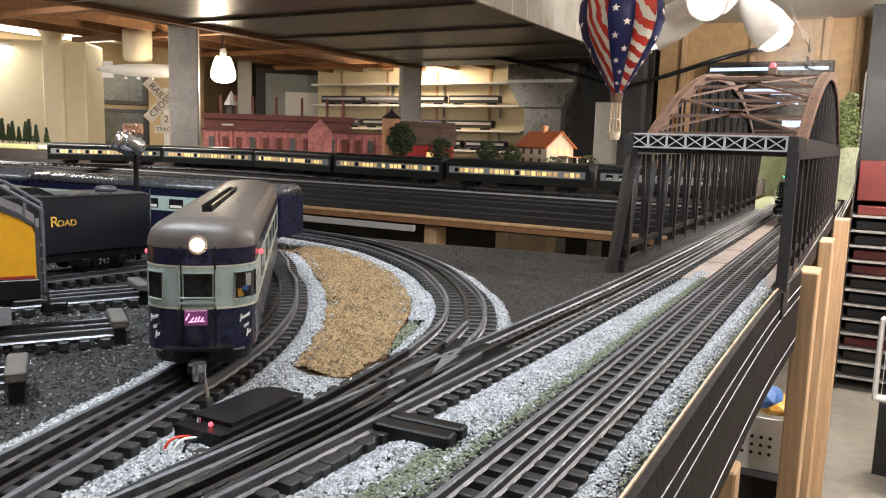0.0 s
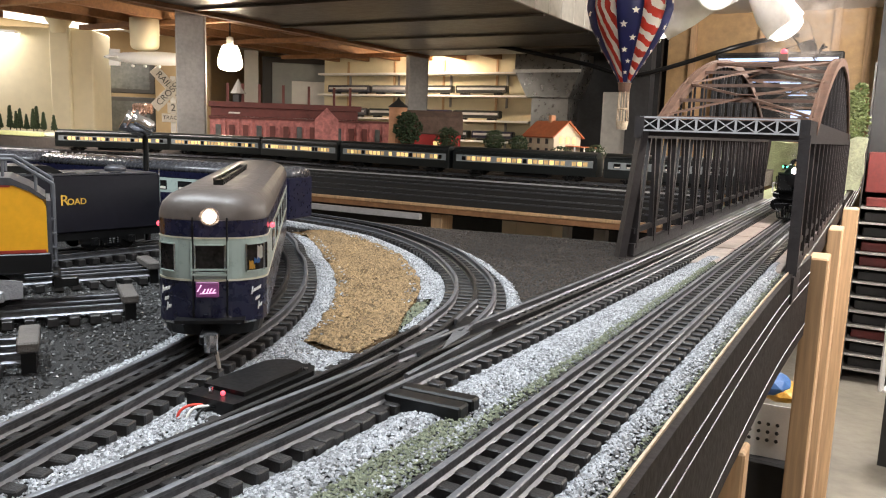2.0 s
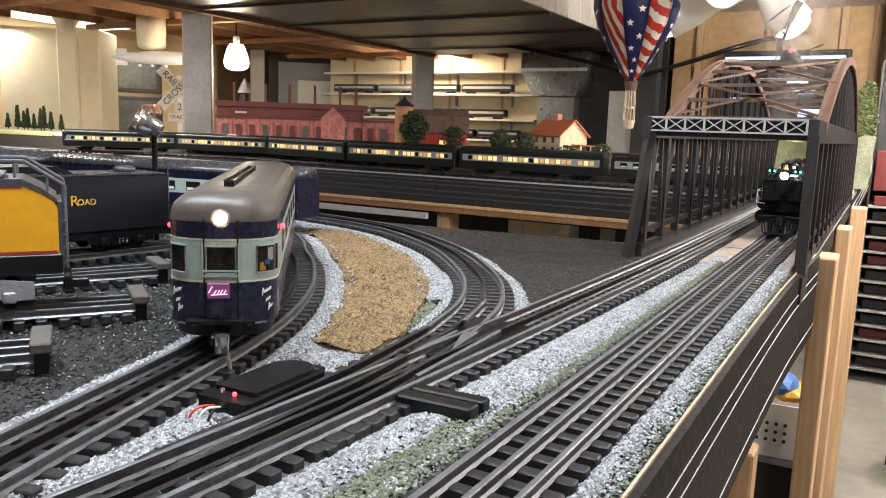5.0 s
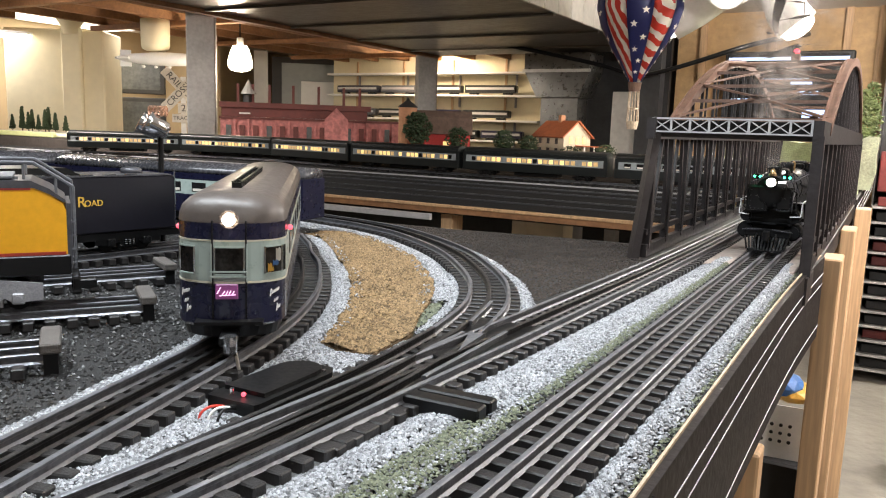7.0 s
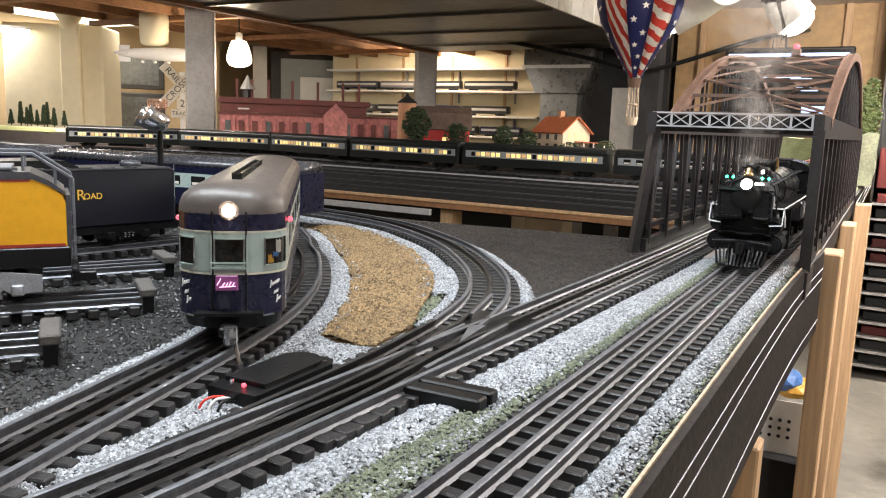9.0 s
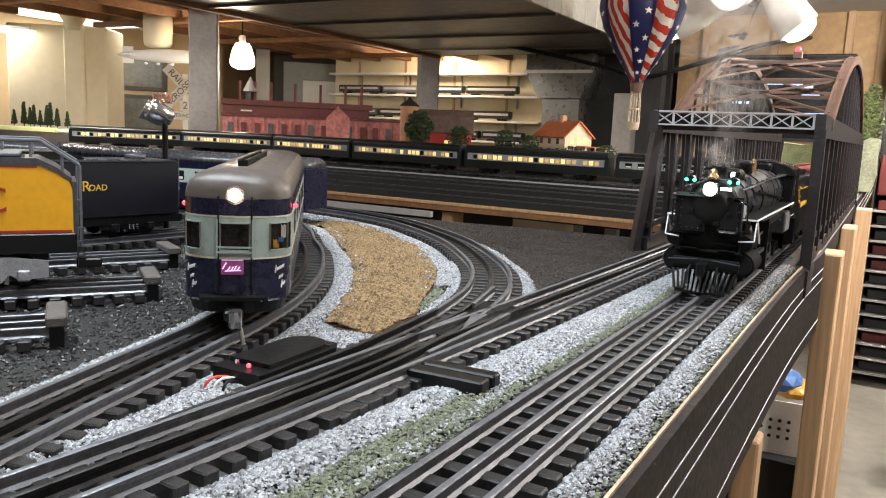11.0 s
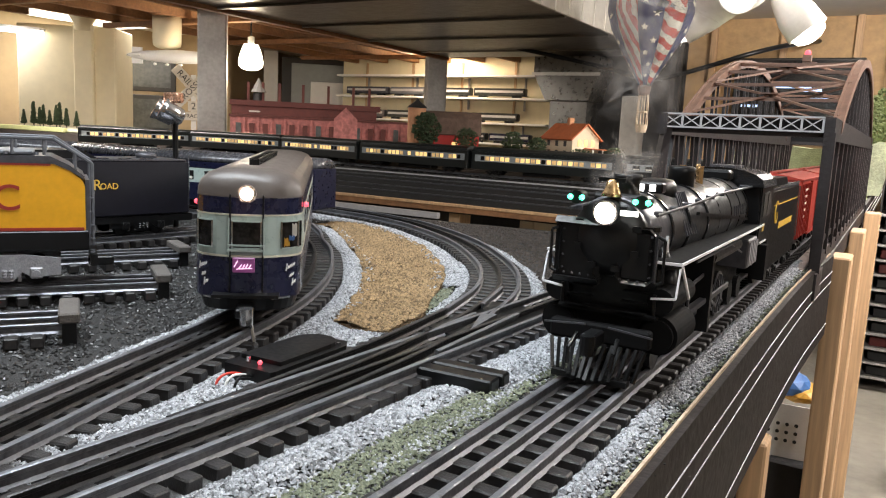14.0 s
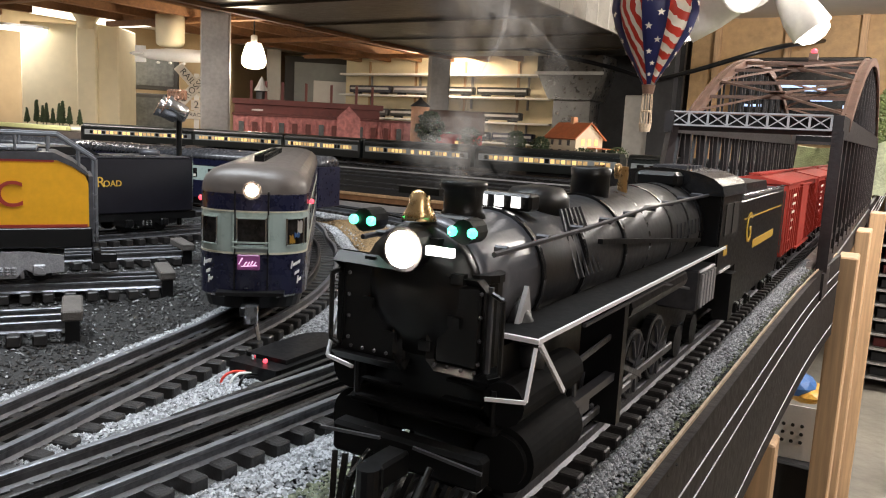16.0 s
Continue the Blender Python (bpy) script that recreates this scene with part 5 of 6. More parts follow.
def tender(m, label, body, L=0.235, silver=False, top=0.088):
    """A model tender, its front end at +y of its own space; the lettered side faces +x."""
    t = thing("tender", label, "toy train", m)
    W = 0.031
    if silver:
        ol = [(0, 0.041), (L - 0.002, 0.041), (L - 0.002, 0.073), (L - 0.004, 0.0785), (L - 0.012, 0.0845), (L - 0.022, 0.0890), (0, 0.0895)]
        part("tank", prism(B(), ol, -W, W, "x"), M[body], t)
        part("deck", prism(B(), [(0, 0.0897), (L - 0.022, 0.0892), (L - 0.012, 0.0847), (L - 0.003, 0.0787), (L - 0.002, 0.0805), (L - 0.012, 0.0885), (L - 0.024, 0.0945), (0, 0.0950)], -W - 0.0006, W + 0.0006, "x"), M["grey_black"], t)
        part("deck_plate", box(B(), -W + 0.004, W - 0.004, 0, L - 0.035, 0.0952, 0.0975, 0.0006), M["loco_grey"], t)
        part("red_line", box(B(), W, W + 0.0004, 0, L - 0.024, 0.0878, 0.0893), M["red_line"], t)
        part("lower_line", box(B(), W, W + 0.0004, 0, L - 0.003, 0.0410, 0.0432), M["red_line"], t)
        for k in range(14):
            part("lift_ring", rod(B(), (W - 0.003, 0.02 + k * 0.019, 0.0952), (W - 0.003, 0.02 + k * 0.019, 0.0972), 0.0016, n=8), M["loco_grey"], t)
        part("frame", box(B(), -W - 0.001, W + 0.001, -0.004, L, 0.0262, 0.0408, 0.001), M["black"], t)
        part("end_ladder", box(B(), -W, W, L - 0.0018, L + 0.001, 0.03, 0.078), M["grey_black"], t)
        for x in (-W + 0.002, W - 0.002):
            bm = B()
            pp = [(x, L + 0.003, 0.03), (x, L + 0.003, 0.090), (x, L - 0.022, 0.107), (x, L - 0.11, 0.107), (x, L - 0.11, 0.0952)]
            for a, b in zip(pp, pp[1:]):
                rod(bm, a, b, 0.0013, n=6)
            part("handrail", bm, M["loco_grey"], t)
            for k in range(4):
                part("handrail_post", rod(B(), (x, L - 0.008 - k * 0.02, 0.083 + min(k, 1) * 0.0122), (x, L - 0.008 - k * 0.02, 0.0975 + min(k, 1) * 0.0095), 0.001, n=6), M["loco_grey"], t)
        for k in range(5):
            part("step", box(B(), W - 0.012, W, L + 0.001, L + 0.004, 0.024 + k * 0.010, 0.0252 + k * 0.010), M["loco_grey"], t)
        part("hatch", lathe(B(), [(0.010, 0.0977), (0.010, 0.104), (0.006, 0.106)], 14, Matrix.Translation((0, L - 0.08, 0))), M["loco_grey"], t, smooth=True)
    else:
        part("tank", box(B(), -W, W, 0, L, 0.022, top, 0.0015), M[body], t)
        part("deck_rim", box(B(), -W, W, 0.01, L - 0.005, top + 0.0002, top + 0.0016), M["grey_black"], t)
        part("coal_bunker", prism(B(), [(0.0, top + 0.002), (L * 0.62, top + 0.002), (L * 0.56, top + 0.010), (0.0, top + 0.010)], -W + 0.003, W - 0.003, "x"), M["black"], t)
        for k in range(9):
            part("deck_clip", box(B(), W - 0.0035, W - 0.0010, 0.02 + k * 0.024, 0.034 + k * 0.024, top + 0.0017, top + 0.0030, 0.0003), M["chrome"], t)
        part("water_hatch", lathe(B(), [(0.011, top + 0.0018), (0.011, top + 0.006), (0.007, top + 0.008)], 16, Matrix.Translation((0, L - 0.035, 0))), M["grey_black"], t, smooth=True)
        part("end_rail", bar(B(), (W + 0.001, L - 0.002, 0.03), (W + 0.001, L - 0.002, 0.086), 0.001, 0.0012), M["chrome"], t)
        part("frame", box(B(), -W + 0.002, W - 0.002, -0.004, L + 0.004, 0.014, 0.0215), M["black"], t)
    truck(t, 0.05, material="truck_silver" if silver else "black", half=0.028, w=0.060 if silver else 0.05, zt=0.023 if silver else 0.016)
    truck(t, L - 0.055, material="truck_silver" if silver else "black", half=0.028, w=0.060 if silver else 0.05, zt=0.023 if silver else 0.016)
    cp = part("coupler", box(B(), -0.005, 0.005, L, L + 0.018, 0.010, 0.017, 0.001), M["black"], t)
    part("end_beam", box(B(), -0.024, 0.024, L + 0.001, L + 0.006, 0.013, 0.021), M["black"], t)
    return t


def at_end(x, y, ang, L):
    """Pose of a car whose +y end stands at x, y heading ang degrees clockwise from +y."""
    a = radians(ang)
    return pose(x - L * math.sin(a), y - L * math.cos(a), RT, 0, 0, -ang)


yt = tender(at_end(-0.4095, 0.397, 33, 0.30), "yellow tender with grey deck, rails and silver trucks", "yellow", 0.30, True)
for ch, y in (("C", 0.300 - 0.052), ("I", 0.300 - 0.075)):
    words("lettering", ch, 0.026, M["red_line"], pose(0.0318, y, 0.064, 90, 0, 90), yt)
nt_ = tender(at_end(-0.589, 0.632, 9, 0.27), "blue-black tender with gold lettering", "tender_black", 0.27, top=0.080)
words("lettering", "R", 0.0150, M["gold"], pose(0.0316, 0.27 - 0.106, 0.055, 90, 0, 90), nt_)
words("lettering", "OAD", 0.0088, M["gold"], pose(0.0316, 0.27 - 0.0935, 0.0535, 90, 0, 90), nt_)

flood = thing("floodlight", "chrome twin floodlight on a black pole", "lamp", pose(-0.604, 0.646, 0))
part("base", prism(B(), [(-0.011, 0.0), (0.011, 0.0), (0.008, 0.010), (-0.008, 0.010)], -0.010, 0.010), M["black"], flood)
part("pole", rod(B(), (0, 0, 0.010), (0, 0, 0.134), 0.0032), M["black"], flood)
for k, dx in enumerate((-0.013, 0.004)):
    mm = Matrix.Translation((dx, -0.004 - 0.004 * k, 0.146)) @ Matrix.Rotation(radians(62), 4, Vector((0.75, -0.6, 0)).normalized()) @ Matrix.Rotation(radians(0), 4, "Z")
    hd = part("lamp_housing", lathe(B(), [(0.006, -0.014), (0.0105, -0.010), (0.0115, 0.006), (0.0135, 0.012), (0.0125, 0.012)], 18, mm), M["chrome"], flood, smooth=True)
    part("reflector", lathe(B(), [(0.012, 0.0123), (0.011, 0.0126), (0.004, 0.0128)], 18, mm), M["copper"], hd)
part("cap", box(B(), -0.014, 0.010, -0.007, 0.005, 0.158, 0.170, 0.002), M["copper"], flood)


# ---- the steam engine and its train ----
def steam_engine():
    """Engine in its own space: headlight at y = 0, heading -y, rails at z = 0."""
    e = thing("steam_engine", "black steam engine with green marker lamps and white-edged running boards", "toy train")
    part("boiler", lathe(B(), [(0.0205, 0.012), (0.0212, 0.09), (0.0228, 0.13), (0.0248, 0.20), (0.0248, 0.275)], 40, Matrix.Translation((0, 0, 0.0755)) @ Matrix.Rotation(radians(-90), 4, "X")), M["boiler_black"], e, smooth=True)
    part("smokebox", lathe(B(), [(0.0208, 0.012), (0.0216, 0.016), (0.0216, 0.052)], 28, Matrix.Translation((0, 0, 0.0755)) @ Matrix.Rotation(radians(-90), 4, "X")), M["grey_black"], e, "graphite grey smokebox", smooth=True)
    part("smokebox_front", lathe(B(), [(0.0205, 0.0), (0.0197, 0.004), (0.0105, 0.0075), (0.003, 0.009)], 28, Matrix.Translation((0, 0.012, 0.0755)) @ Matrix.Rotation(radians(90), 4, "X")), M["black"], e, smooth=True)
    for k in range(8):
        a = radians(45 * k + 20)
        part("door_clamp", box(B(), -0.002, 0.002, -0.009, -0.003, -0.0015, 0.0015, 0, Matrix.Translation((0.0165 * math.cos(a), 0.014, 0.0755 + 0.0165 * math.sin(a)))), M["black"], e)
    for y in (0.052, 0.092, 0.135, 0.170, 0.205, 0.240, 0.268):
        part("boiler_band", lathe(B(), [(0.0226 if y < 0.12 else 0.0240 if y < 0.18 else 0.0252, y - 0.0012), (0.0226 if y < 0.12 else 0.0240 if y < 0.18 else 0.0252, y + 0.0012)], 28, Matrix.Translation((0, 0, 0.0755)) @ Matrix.Rotation(radians(-90), 4, "X")), M["black_gloss"], e)
    # front shields with air pumps, pilot deck, beam and slatted cowcatcher
    for s in (-1, 1):
        pump = part("air_pump", rod(B(), (s * 0.0175, 0.0155, 0.055), (s * 0.0175, 0.0155, 0.080), 0.0068, n=14), M["black"], e)
        part("pump_head", rod(B(), (s * 0.0175, 0.0155, 0.0802), (s * 0.0175, 0.0155, 0.0825), 0.0074, n=14), M["black"], pump)
        part("pump_shield", box(B(), s * 0.006, s * 0.0250, 0.0065, 0.0085, 0.053, 0.0815, 0.003), M["black"], pump)
    part("pilot_deck", box(B(), -0.027, 0.027, 0.012, 0.026, 0.034, 0.037, 0.001), M["board_black"], e)
    part("pilot_beam", box(B(), -0.027, 0.027, 0.004, 0.011, 0.020, 0.030, 0.0012), M["board_black"], e)
    for s in (-1, 1):
        for k in range(3):
            part("deck_step", box(B(), s * 0.008, s * 0.022, 0.009 + k * 0.003, 0.012 + k * 0.003, 0.0372 + k * 0.005, 0.0380 + k * 0.005), M["board_black"], e)
        part("air_hose", rod(rod(B(), (s * 0.011, 0.003, 0.024), (s * 0.012, -0.006, 0.018), 0.0011, n=8), (s * 0.012, -0.006, 0.018), (s * 0.0115, -0.008, 0.010), 0.0011, n=8), M["black"], e)
        part("steam_pipe", rod(rod(B(), (s * 0.018, 0.036, 0.070), (s * 0.0255, 0.036, 0.058), 0.0042, n=14), (s * 0.0255, 0.036, 0.058), (s * 0.0275, 0.036, 0.046), 0.0042, n=14), M["boiler_black"], e, smooth=True)
        part("shield_edge", bar(B(), (s * 0.0255, 0.0075, 0.055), (s * 0.0255, 0.0075, 0.080), 0.0012, 0.0012), M["grey_black"], e)
        for k in range(4):
            part("shield_bolt", ball(B(), (s * 0.0232, 0.0060, 0.0575 + k * 0.0068), 0.0007, 1), M["grey_black"], e)
            part("shield_bolt", ball(B(), (s * (0.0085 + k * 0.0045), 0.0060, 0.0548), 0.0007, 1), M["grey_black"], e)
        part("eccentric_rod", bar(B(), (s * 0.0300, 0.108, 0.036), (s * 0.0300, 0.150, 0.020), 0.0010, 0.0022), M["rail"], e)
        part("radius_rod", bar(B(), (s * 0.0300, 0.060, 0.0445), (s * 0.0300, 0.104, 0.0470), 0.0010, 0.0020), M["rail"], e)
        part("combination_lever", bar(B(), (s * 0.0305, 0.064, 0.046), (s * 0.0305, 0.068, 0.024), 0.0010, 0.0018), M["rail"], e)
        part("piston_rod", rod(B(), (s * 0.027, 0.0585, 0.026), (s * 0.027, 0.075, 0.026), 0.0016, n=10), M["chrome"], e)
        part("crosshead", box(B(), s * 0.0255, s * 0.0305, 0.072, 0.084, 0.0225, 0.0295, 0.0008), M["grey_black"], e)
        part("lubricator_pipe", rod(rod(B(), (s * 0.0345, 0.060, 0.0605), (s * 0.0345, 0.160, 0.0605), 0.0008, n=6), (s * 0.0345, 0.160, 0.0605), (s * 0.0310, 0.225, 0.0480), 0.0008, n=6), M["grey_black"], e)
        for k in range(5):
            part("grate_slat", box(B(), s * 0.0341, s * 0.0352, 0.237 + k * 0.0075, 0.2415 + k * 0.0075, 0.036, 0.054), M["truck_silver"], e)
        for k in range(7):
            part("stay_bolt_row", bar(B(), (s * 0.0251, 0.215 + k * 0.008, 0.074), (s * 0.0246, 0.215 + k * 0.008, 0.082), 0.0005, 0.0007), M["grey_black"], e)
    part("whistle", lathe(B(), [(0.0012, 0.105), (0.0017, 0.107), (0.0017, 0.1115), (0.0008, 0.1122)], 12, Matrix.Translation((0.007, 0.166, 0))), M["brass"], e, "brass whistle", smooth=True)
    for k in range(13):
        x = -0.030 + k * 0.005
        part("pilot_slat", bar(B(), (x * 0.84, 0.004, 0.020), (x * 0.72, -0.012 + abs(x) * 0.35, 0.004), 0.0018, 0.0016), M["black"], e)
    part("pilot_foot", bar(B(), (-0.020, -0.004, 0.0038), (0.020, -0.004, 0.0038), 0.006, 0.003), M["black"], e)
    cp = part("coupler", box(B(), -0.004, 0.004, -0.012, 0.003, 0.020, 0.028, 0.001), M["black"], e)
    part("knuckle", rod(B(), (0.001, -0.014, 0.018), (0.001, -0.014, 0.028), 0.0036, n=12), M["black"], cp)
    for s in (-1, 1):
        part("flag_stand", rod(B(), (s * 0.025, 0.014, 0.037), (s * 0.025, 0.014, 0.048), 0.0010, n=6), M["black"], e)
        part("cut_lever", bar(B(), (s * 0.006, 0.001, 0.030), (s * 0.029, 0.001, 0.028), 0.0009, 0.0009), M["grey_black"], e)
        bm = B()
        pp = [(s * 0.0265, 0.006, 0.0785), (s * 0.0300, 0.006, 0.0770), (s * 0.0300, 0.006, 0.056), (s * 0.0265, 0.006, 0.0545)]
        for a, b in zip(pp, pp[1:]):
            rod(bm, a, b, 0.0008, n=6)
        part("hand_grab", bm, M["black"], e)
    # headlight, visor, bell, number board, markers
    hl = part("headlight_case", rod(B(), (0, 0.0, 0.0885), (0, 0.018, 0.0885), 0.0066, n=20), M["black"], e)
    part("headlight", ball(B(), (0, -0.0005, 0.0885), 0.0053, 3, (1, 0.45, 1)), M["lamp_warm"], hl, "bright white headlight", True)
    part("number_plate", box(B(), 0.008, 0.0165, -0.0005, 0.0015, 0.0880, 0.0905), M["lamp_board"], hl)
    bl = part("bell", lathe(B(), [(0.0054, 0.0965), (0.0046, 0.0985), (0.0034, 0.1010), (0.0028, 0.1045), (0.0012, 0.1055)], 16, Matrix.Translation((0, 0.008, 0))), M["brass"], e, "polished brass bell", smooth=True)
    part("bell_yoke", bar(B(), (-0.007, 0.008, 0.1050), (0.007, 0.008, 0.1050), 0.002, 0.002), M["black"], bl)
    for s in (-1, 1):
        mk = part("marker_case", rod(B(), (s * 0.0172, 0.004, 0.0950), (s * 0.0172, 0.012, 0.0950), 0.0036, n=12), M["black"], e)
        for dx in (-0.0032, 0.0032):
            part("marker_lens", ball(B(), (s * 0.0172 + dx, 0.0035, 0.0950), 0.0015, 2), M["lamp_green"], mk, "glowing green marker lens")
    nb = part("number_board", box(B(), -0.012, 0.012, 0.060, 0.068, 0.0965, 0.1025, 0.001), M["black"], e)
    for k in range(3):
        x = -0.0065 + k * 0.0065
        part("number_bar", box(B(), x - 0.0017, x + 0.0017, 0.0592, 0.0598, 0.0976, 0.1014), M["lamp_board"], nb, "lit number bar")
    # chimney, domes, top gear
    part("chimney", lathe(B(), [(0.0085, 0.094), (0.0064, 0.098), (0.0064, 0.104), (0.0076, 0.105), (0.0076, 0.1072), (0.005, 0.1072)], 20, Matrix.Translation((0, 0.034, 0))), M["black"], e, smooth=True)
    part("feedwater_heater", rod(B(), (-0.012, 0.020, 0.0945), (0.012, 0.020, 0.0945), 0.0032, n=16), M["black"], e)
    part("sand_dome", lathe(B(), [(0.012, 0.092), (0.0115, 0.0995), (0.009, 0.1030), (0.003, 0.1040)], 20, Matrix.Translation((0, 0.092, 0)) @ Matrix.Diagonal((1, 1.5, 1, 1))), M["black"], e, smooth=True)
    part("steam_dome", lathe(B(), [(0.0088, 0.095), (0.0086, 0.106), (0.0092, 0.1095), (0.007, 0.1105)], 20, Matrix.Translation((0, 0.150, 0))), M["black"], e, smooth=True)
    for x in (-0.006, 0.006):
        part("safety_valve", rod(B(), (x, 0.178, 0.098), (x, 0.178, 0.1105), 0.0024, n=10), M["brass"], e)
    part("turret", box(B(), -0.012, 0.012, 0.255, 0.272, 0.098, 0.1065, 0.002), M["black"], e)
    for s in (-1, 1):
        bm = B()
        pp = [(s * 0.0232, 0.012, 0.0885), (s * 0.0240, 0.09, 0.0905), (s * 0.0262, 0.15, 0.0940), (s * 0.0262, 0.272, 0.0945)]
        for a, b in zip(pp, pp[1:]):
            rod(bm, a, b, 0.0009, n=6)
        part("boiler_handrail", bm, M["grey_black"], e)
        for k in range(9):
            y = 0.02 + k * 0.03
            part("rail_stanchion", rod(B(), (s * 0.0195, y, 0.0890 + k * 0.0007), (s * (0.0236 + k * 0.0003), y, 0.0890 + k * 0.0007), 0.0012, n=6), M["grey_black"], e)
        for k in range(6):
            part("sand_pipe", bar(B(), (s * 0.014, 0.082 + k * 0.0038, 0.0965), (s * 0.0236, 0.080 + k * 0.0052, 0.072), 0.0009, 0.0009), M["grey_black"], e)
        part("check_pipe", bar(B(), (s * 0.0240, 0.10, 0.084), (s * 0.0265, 0.26, 0.070), 0.002, 0.002), M["black"], e)
        # running board with white edge and sloped front step
        rb = part("running_board", box(B(), s * 0.020, s * 0.036, 0.018, 0.285, 0.0630, 0.0648), M["board_black"], e)
        part("white_edge", box(B(), s * 0.036, s * 0.0368, 0.018, 0.285, 0.0636, 0.0650), M["white_line"], rb)
        part("white_edge", box(B(), s * 0.020, s * 0.0368, 0.0165, 0.0178, 0.0636, 0.0650), M["white_line"], rb)
        part("white_edge", bar(B(), (s * 0.0364, 0.019, 0.0630), (s * 0.0364, 0.040, 0.0435), 0.001, 0.0015), M["white_line"], rb)
        bm = B()
        pp = [(s * 0.036, 0.0168, 0.0625), (s * 0.036, 0.0120, 0.0475), (s * 0.024, 0.0100, 0.0465)]
        for a, b in zip(pp, pp[1:]):
            bar(bm, a, b, 0.0009, 0.0011)
        part("step_hanger", bm, M["white_line"], rb)
        part("stay_bracket", prism(B(), [(0.030, 0.0649), (0.040, 0.0649), (0.036, 0.0760)], s * 0.0225, s * 0.0240, "x"), M["lattice"], rb)
        # cylinders, valve chest, rods frame
        cyl = part("cylinder", rod(B(), (s * 0.027, 0.018, 0.026), (s * 0.027, 0.058, 0.026), 0.0104, n=32), M["board_black"], e)
        part("cylinder_cover", rod(B(), (s * 0.027, 0.0155, 0.026), (s * 0.027, 0.0178, 0.026), 0.0085, n=28), M["board_black"], cyl)
        part("valve_chest", rod(B(), (s * 0.028, 0.014, 0.0445), (s * 0.028, 0.062, 0.0445), 0.0068, n=16), M["board_black"], cyl)
        part("crosshead_guide", box(B(), s * 0.029, s * 0.033, 0.058, 0.105, 0.030, 0.033), M["grey_black"], e)
        part("guide_yoke", box(B(), s * 0.018, s * 0.035, 0.103, 0.108, 0.012, 0.060), M["black"], e)
        part("ash_pan", box(B(), s * 0.012, s * 0.034, 0.235, 0.275, 0.034, 0.056, 0.001), M["grey_black"], e)
        part("air_tank", rod(B(), (s * 0.029, 0.115, 0.0565), (s * 0.029, 0.205, 0.0565), 0.0055, n=12), M["black"], e)
        part("cab_steps", box(B(), s * 0.026, s * 0.036, 0.318, 0.332, 0.014, 0.044), M["black"], e)
    part("frame", box(B(), -0.012, 0.012, 0.03, 0.33, 0.012, 0.056), M["black"], e)
    part("saddle", box(B(), -0.024, 0.024, 0.020, 0.056, 0.026, 0.060), M["black"], e)
    # cab
    cab = part("cab", box(box(box(B(), -0.034, -0.032, 0.278, 0.338, 0.048, 0.094), 0.032, 0.034, 0.278, 0.338, 0.048, 0.094), -0.033, 0.033, 0.276, 0.2785, 0.048, 0.099), M["black"], e)
    part("cab_roof", prism(B(), roof_outline(0.0355, 0.0942, 0.1085, 11), 0.272, 0.345), M["black_gloss"], cab)
    for s in (-1, 1):
        part("cab_window", box(B(), s * 0.0341, s * 0.0345, 0.288, 0.306, 0.070, 0.089), M["dark_frame"], cab)
        part("cab_window", box(B(), s * 0.0341, s * 0.0345, 0.310, 0.328, 0.070, 0.089), M["dark_frame"], cab)
        part("number_bar", box(B(), s * 0.0341, s * 0.0344, 0.292, 0.302, 0.058, 0.064), M["gold"], cab)
        part("step_line", box(B(), s * 0.0341, s * 0.0350, 0.285, 0.315, 0.0485, 0.0498), M["white_line"], cab)
    for k in range(5):
        part("roof_vent", box(B(), -0.010, 0.010, 0.285 + k * 0.009, 0.290 + k * 0.009, 0.1080, 0.1098), M["grey_black"], cab)
    # wheels
    wheels, rods = [], []

    def wheel(y, r, name, spokes):
        for s in (-1, 1):
            bm = B()
            rod(bm, (s * -0.002, 0, 0), (s * 0.002, 0, 0), r, n=28)
            w = part(name, bm, M["black"], e)
            part("tyre", rod(B(), (s * 0.0021, 0, 0), (s * 0.0027, 0, 0), r * 0.97, n=28), M["rail"], w)
            part("wheel_centre", rod(B(), (s * 0.0028, 0, 0), (s * 0.0032, 0, 0), r * 0.86, n=28), M["black"], w)
            for k in range(spokes):
                a = 2 * math.pi * k / spokes
                part("spoke", bar(B(), (s * 0.0037, r * 0.2 * math.cos(a), r * 0.2 * math.sin(a)), (s * 0.0037, r * 0.84 * math.cos(a), r * 0.84 * math.sin(a)), 0.0012, r * 0.09), M["grey_black"], w)
            part("hub", rod(B(), (s * 0.0033, 0, 0), (s * 0.005, 0, 0), r * 0.24, n=12), M["grey_black"], w)
            w.location = (s * 0.0172, y, r)
            wheels.append((w, s * 0.0172, y, r))

    for y in (0.098, 0.136, 0.174, 0.212):
        wheel(y, 0.0172, "driving_wheel", 9)
    for s in (-1, 1):
        r = part("side_rod", box(B(), s * -0.0009, s * 0.0009, -0.004, 0.118, -0.0022, 0.0022, 0.0006), M["rail"], e)
        rods.append((r, s * 0.0250, 0.098, 0.0172))
        mr_ = part("main_rod", box(B(), s * -0.0008, s * 0.0008, -0.075, 0.003, -0.0019, 0.0019, 0.0006), M["rail"], e)
        rods.append((mr_, s * 0.0275, 0.136, 0.0172))
    for y in (0.045, 0.262, 0.300):
        for s in (-1, 1):
            part("small_wheel", rod(B(), (s * 0.0155, y, 0.0095), (s * 0.0195, y, 0.0095), 0.0095, n=20), M["black"], e)
    return e, wheels, rods


ENGINE, WHEELS, RODS = steam_engine()


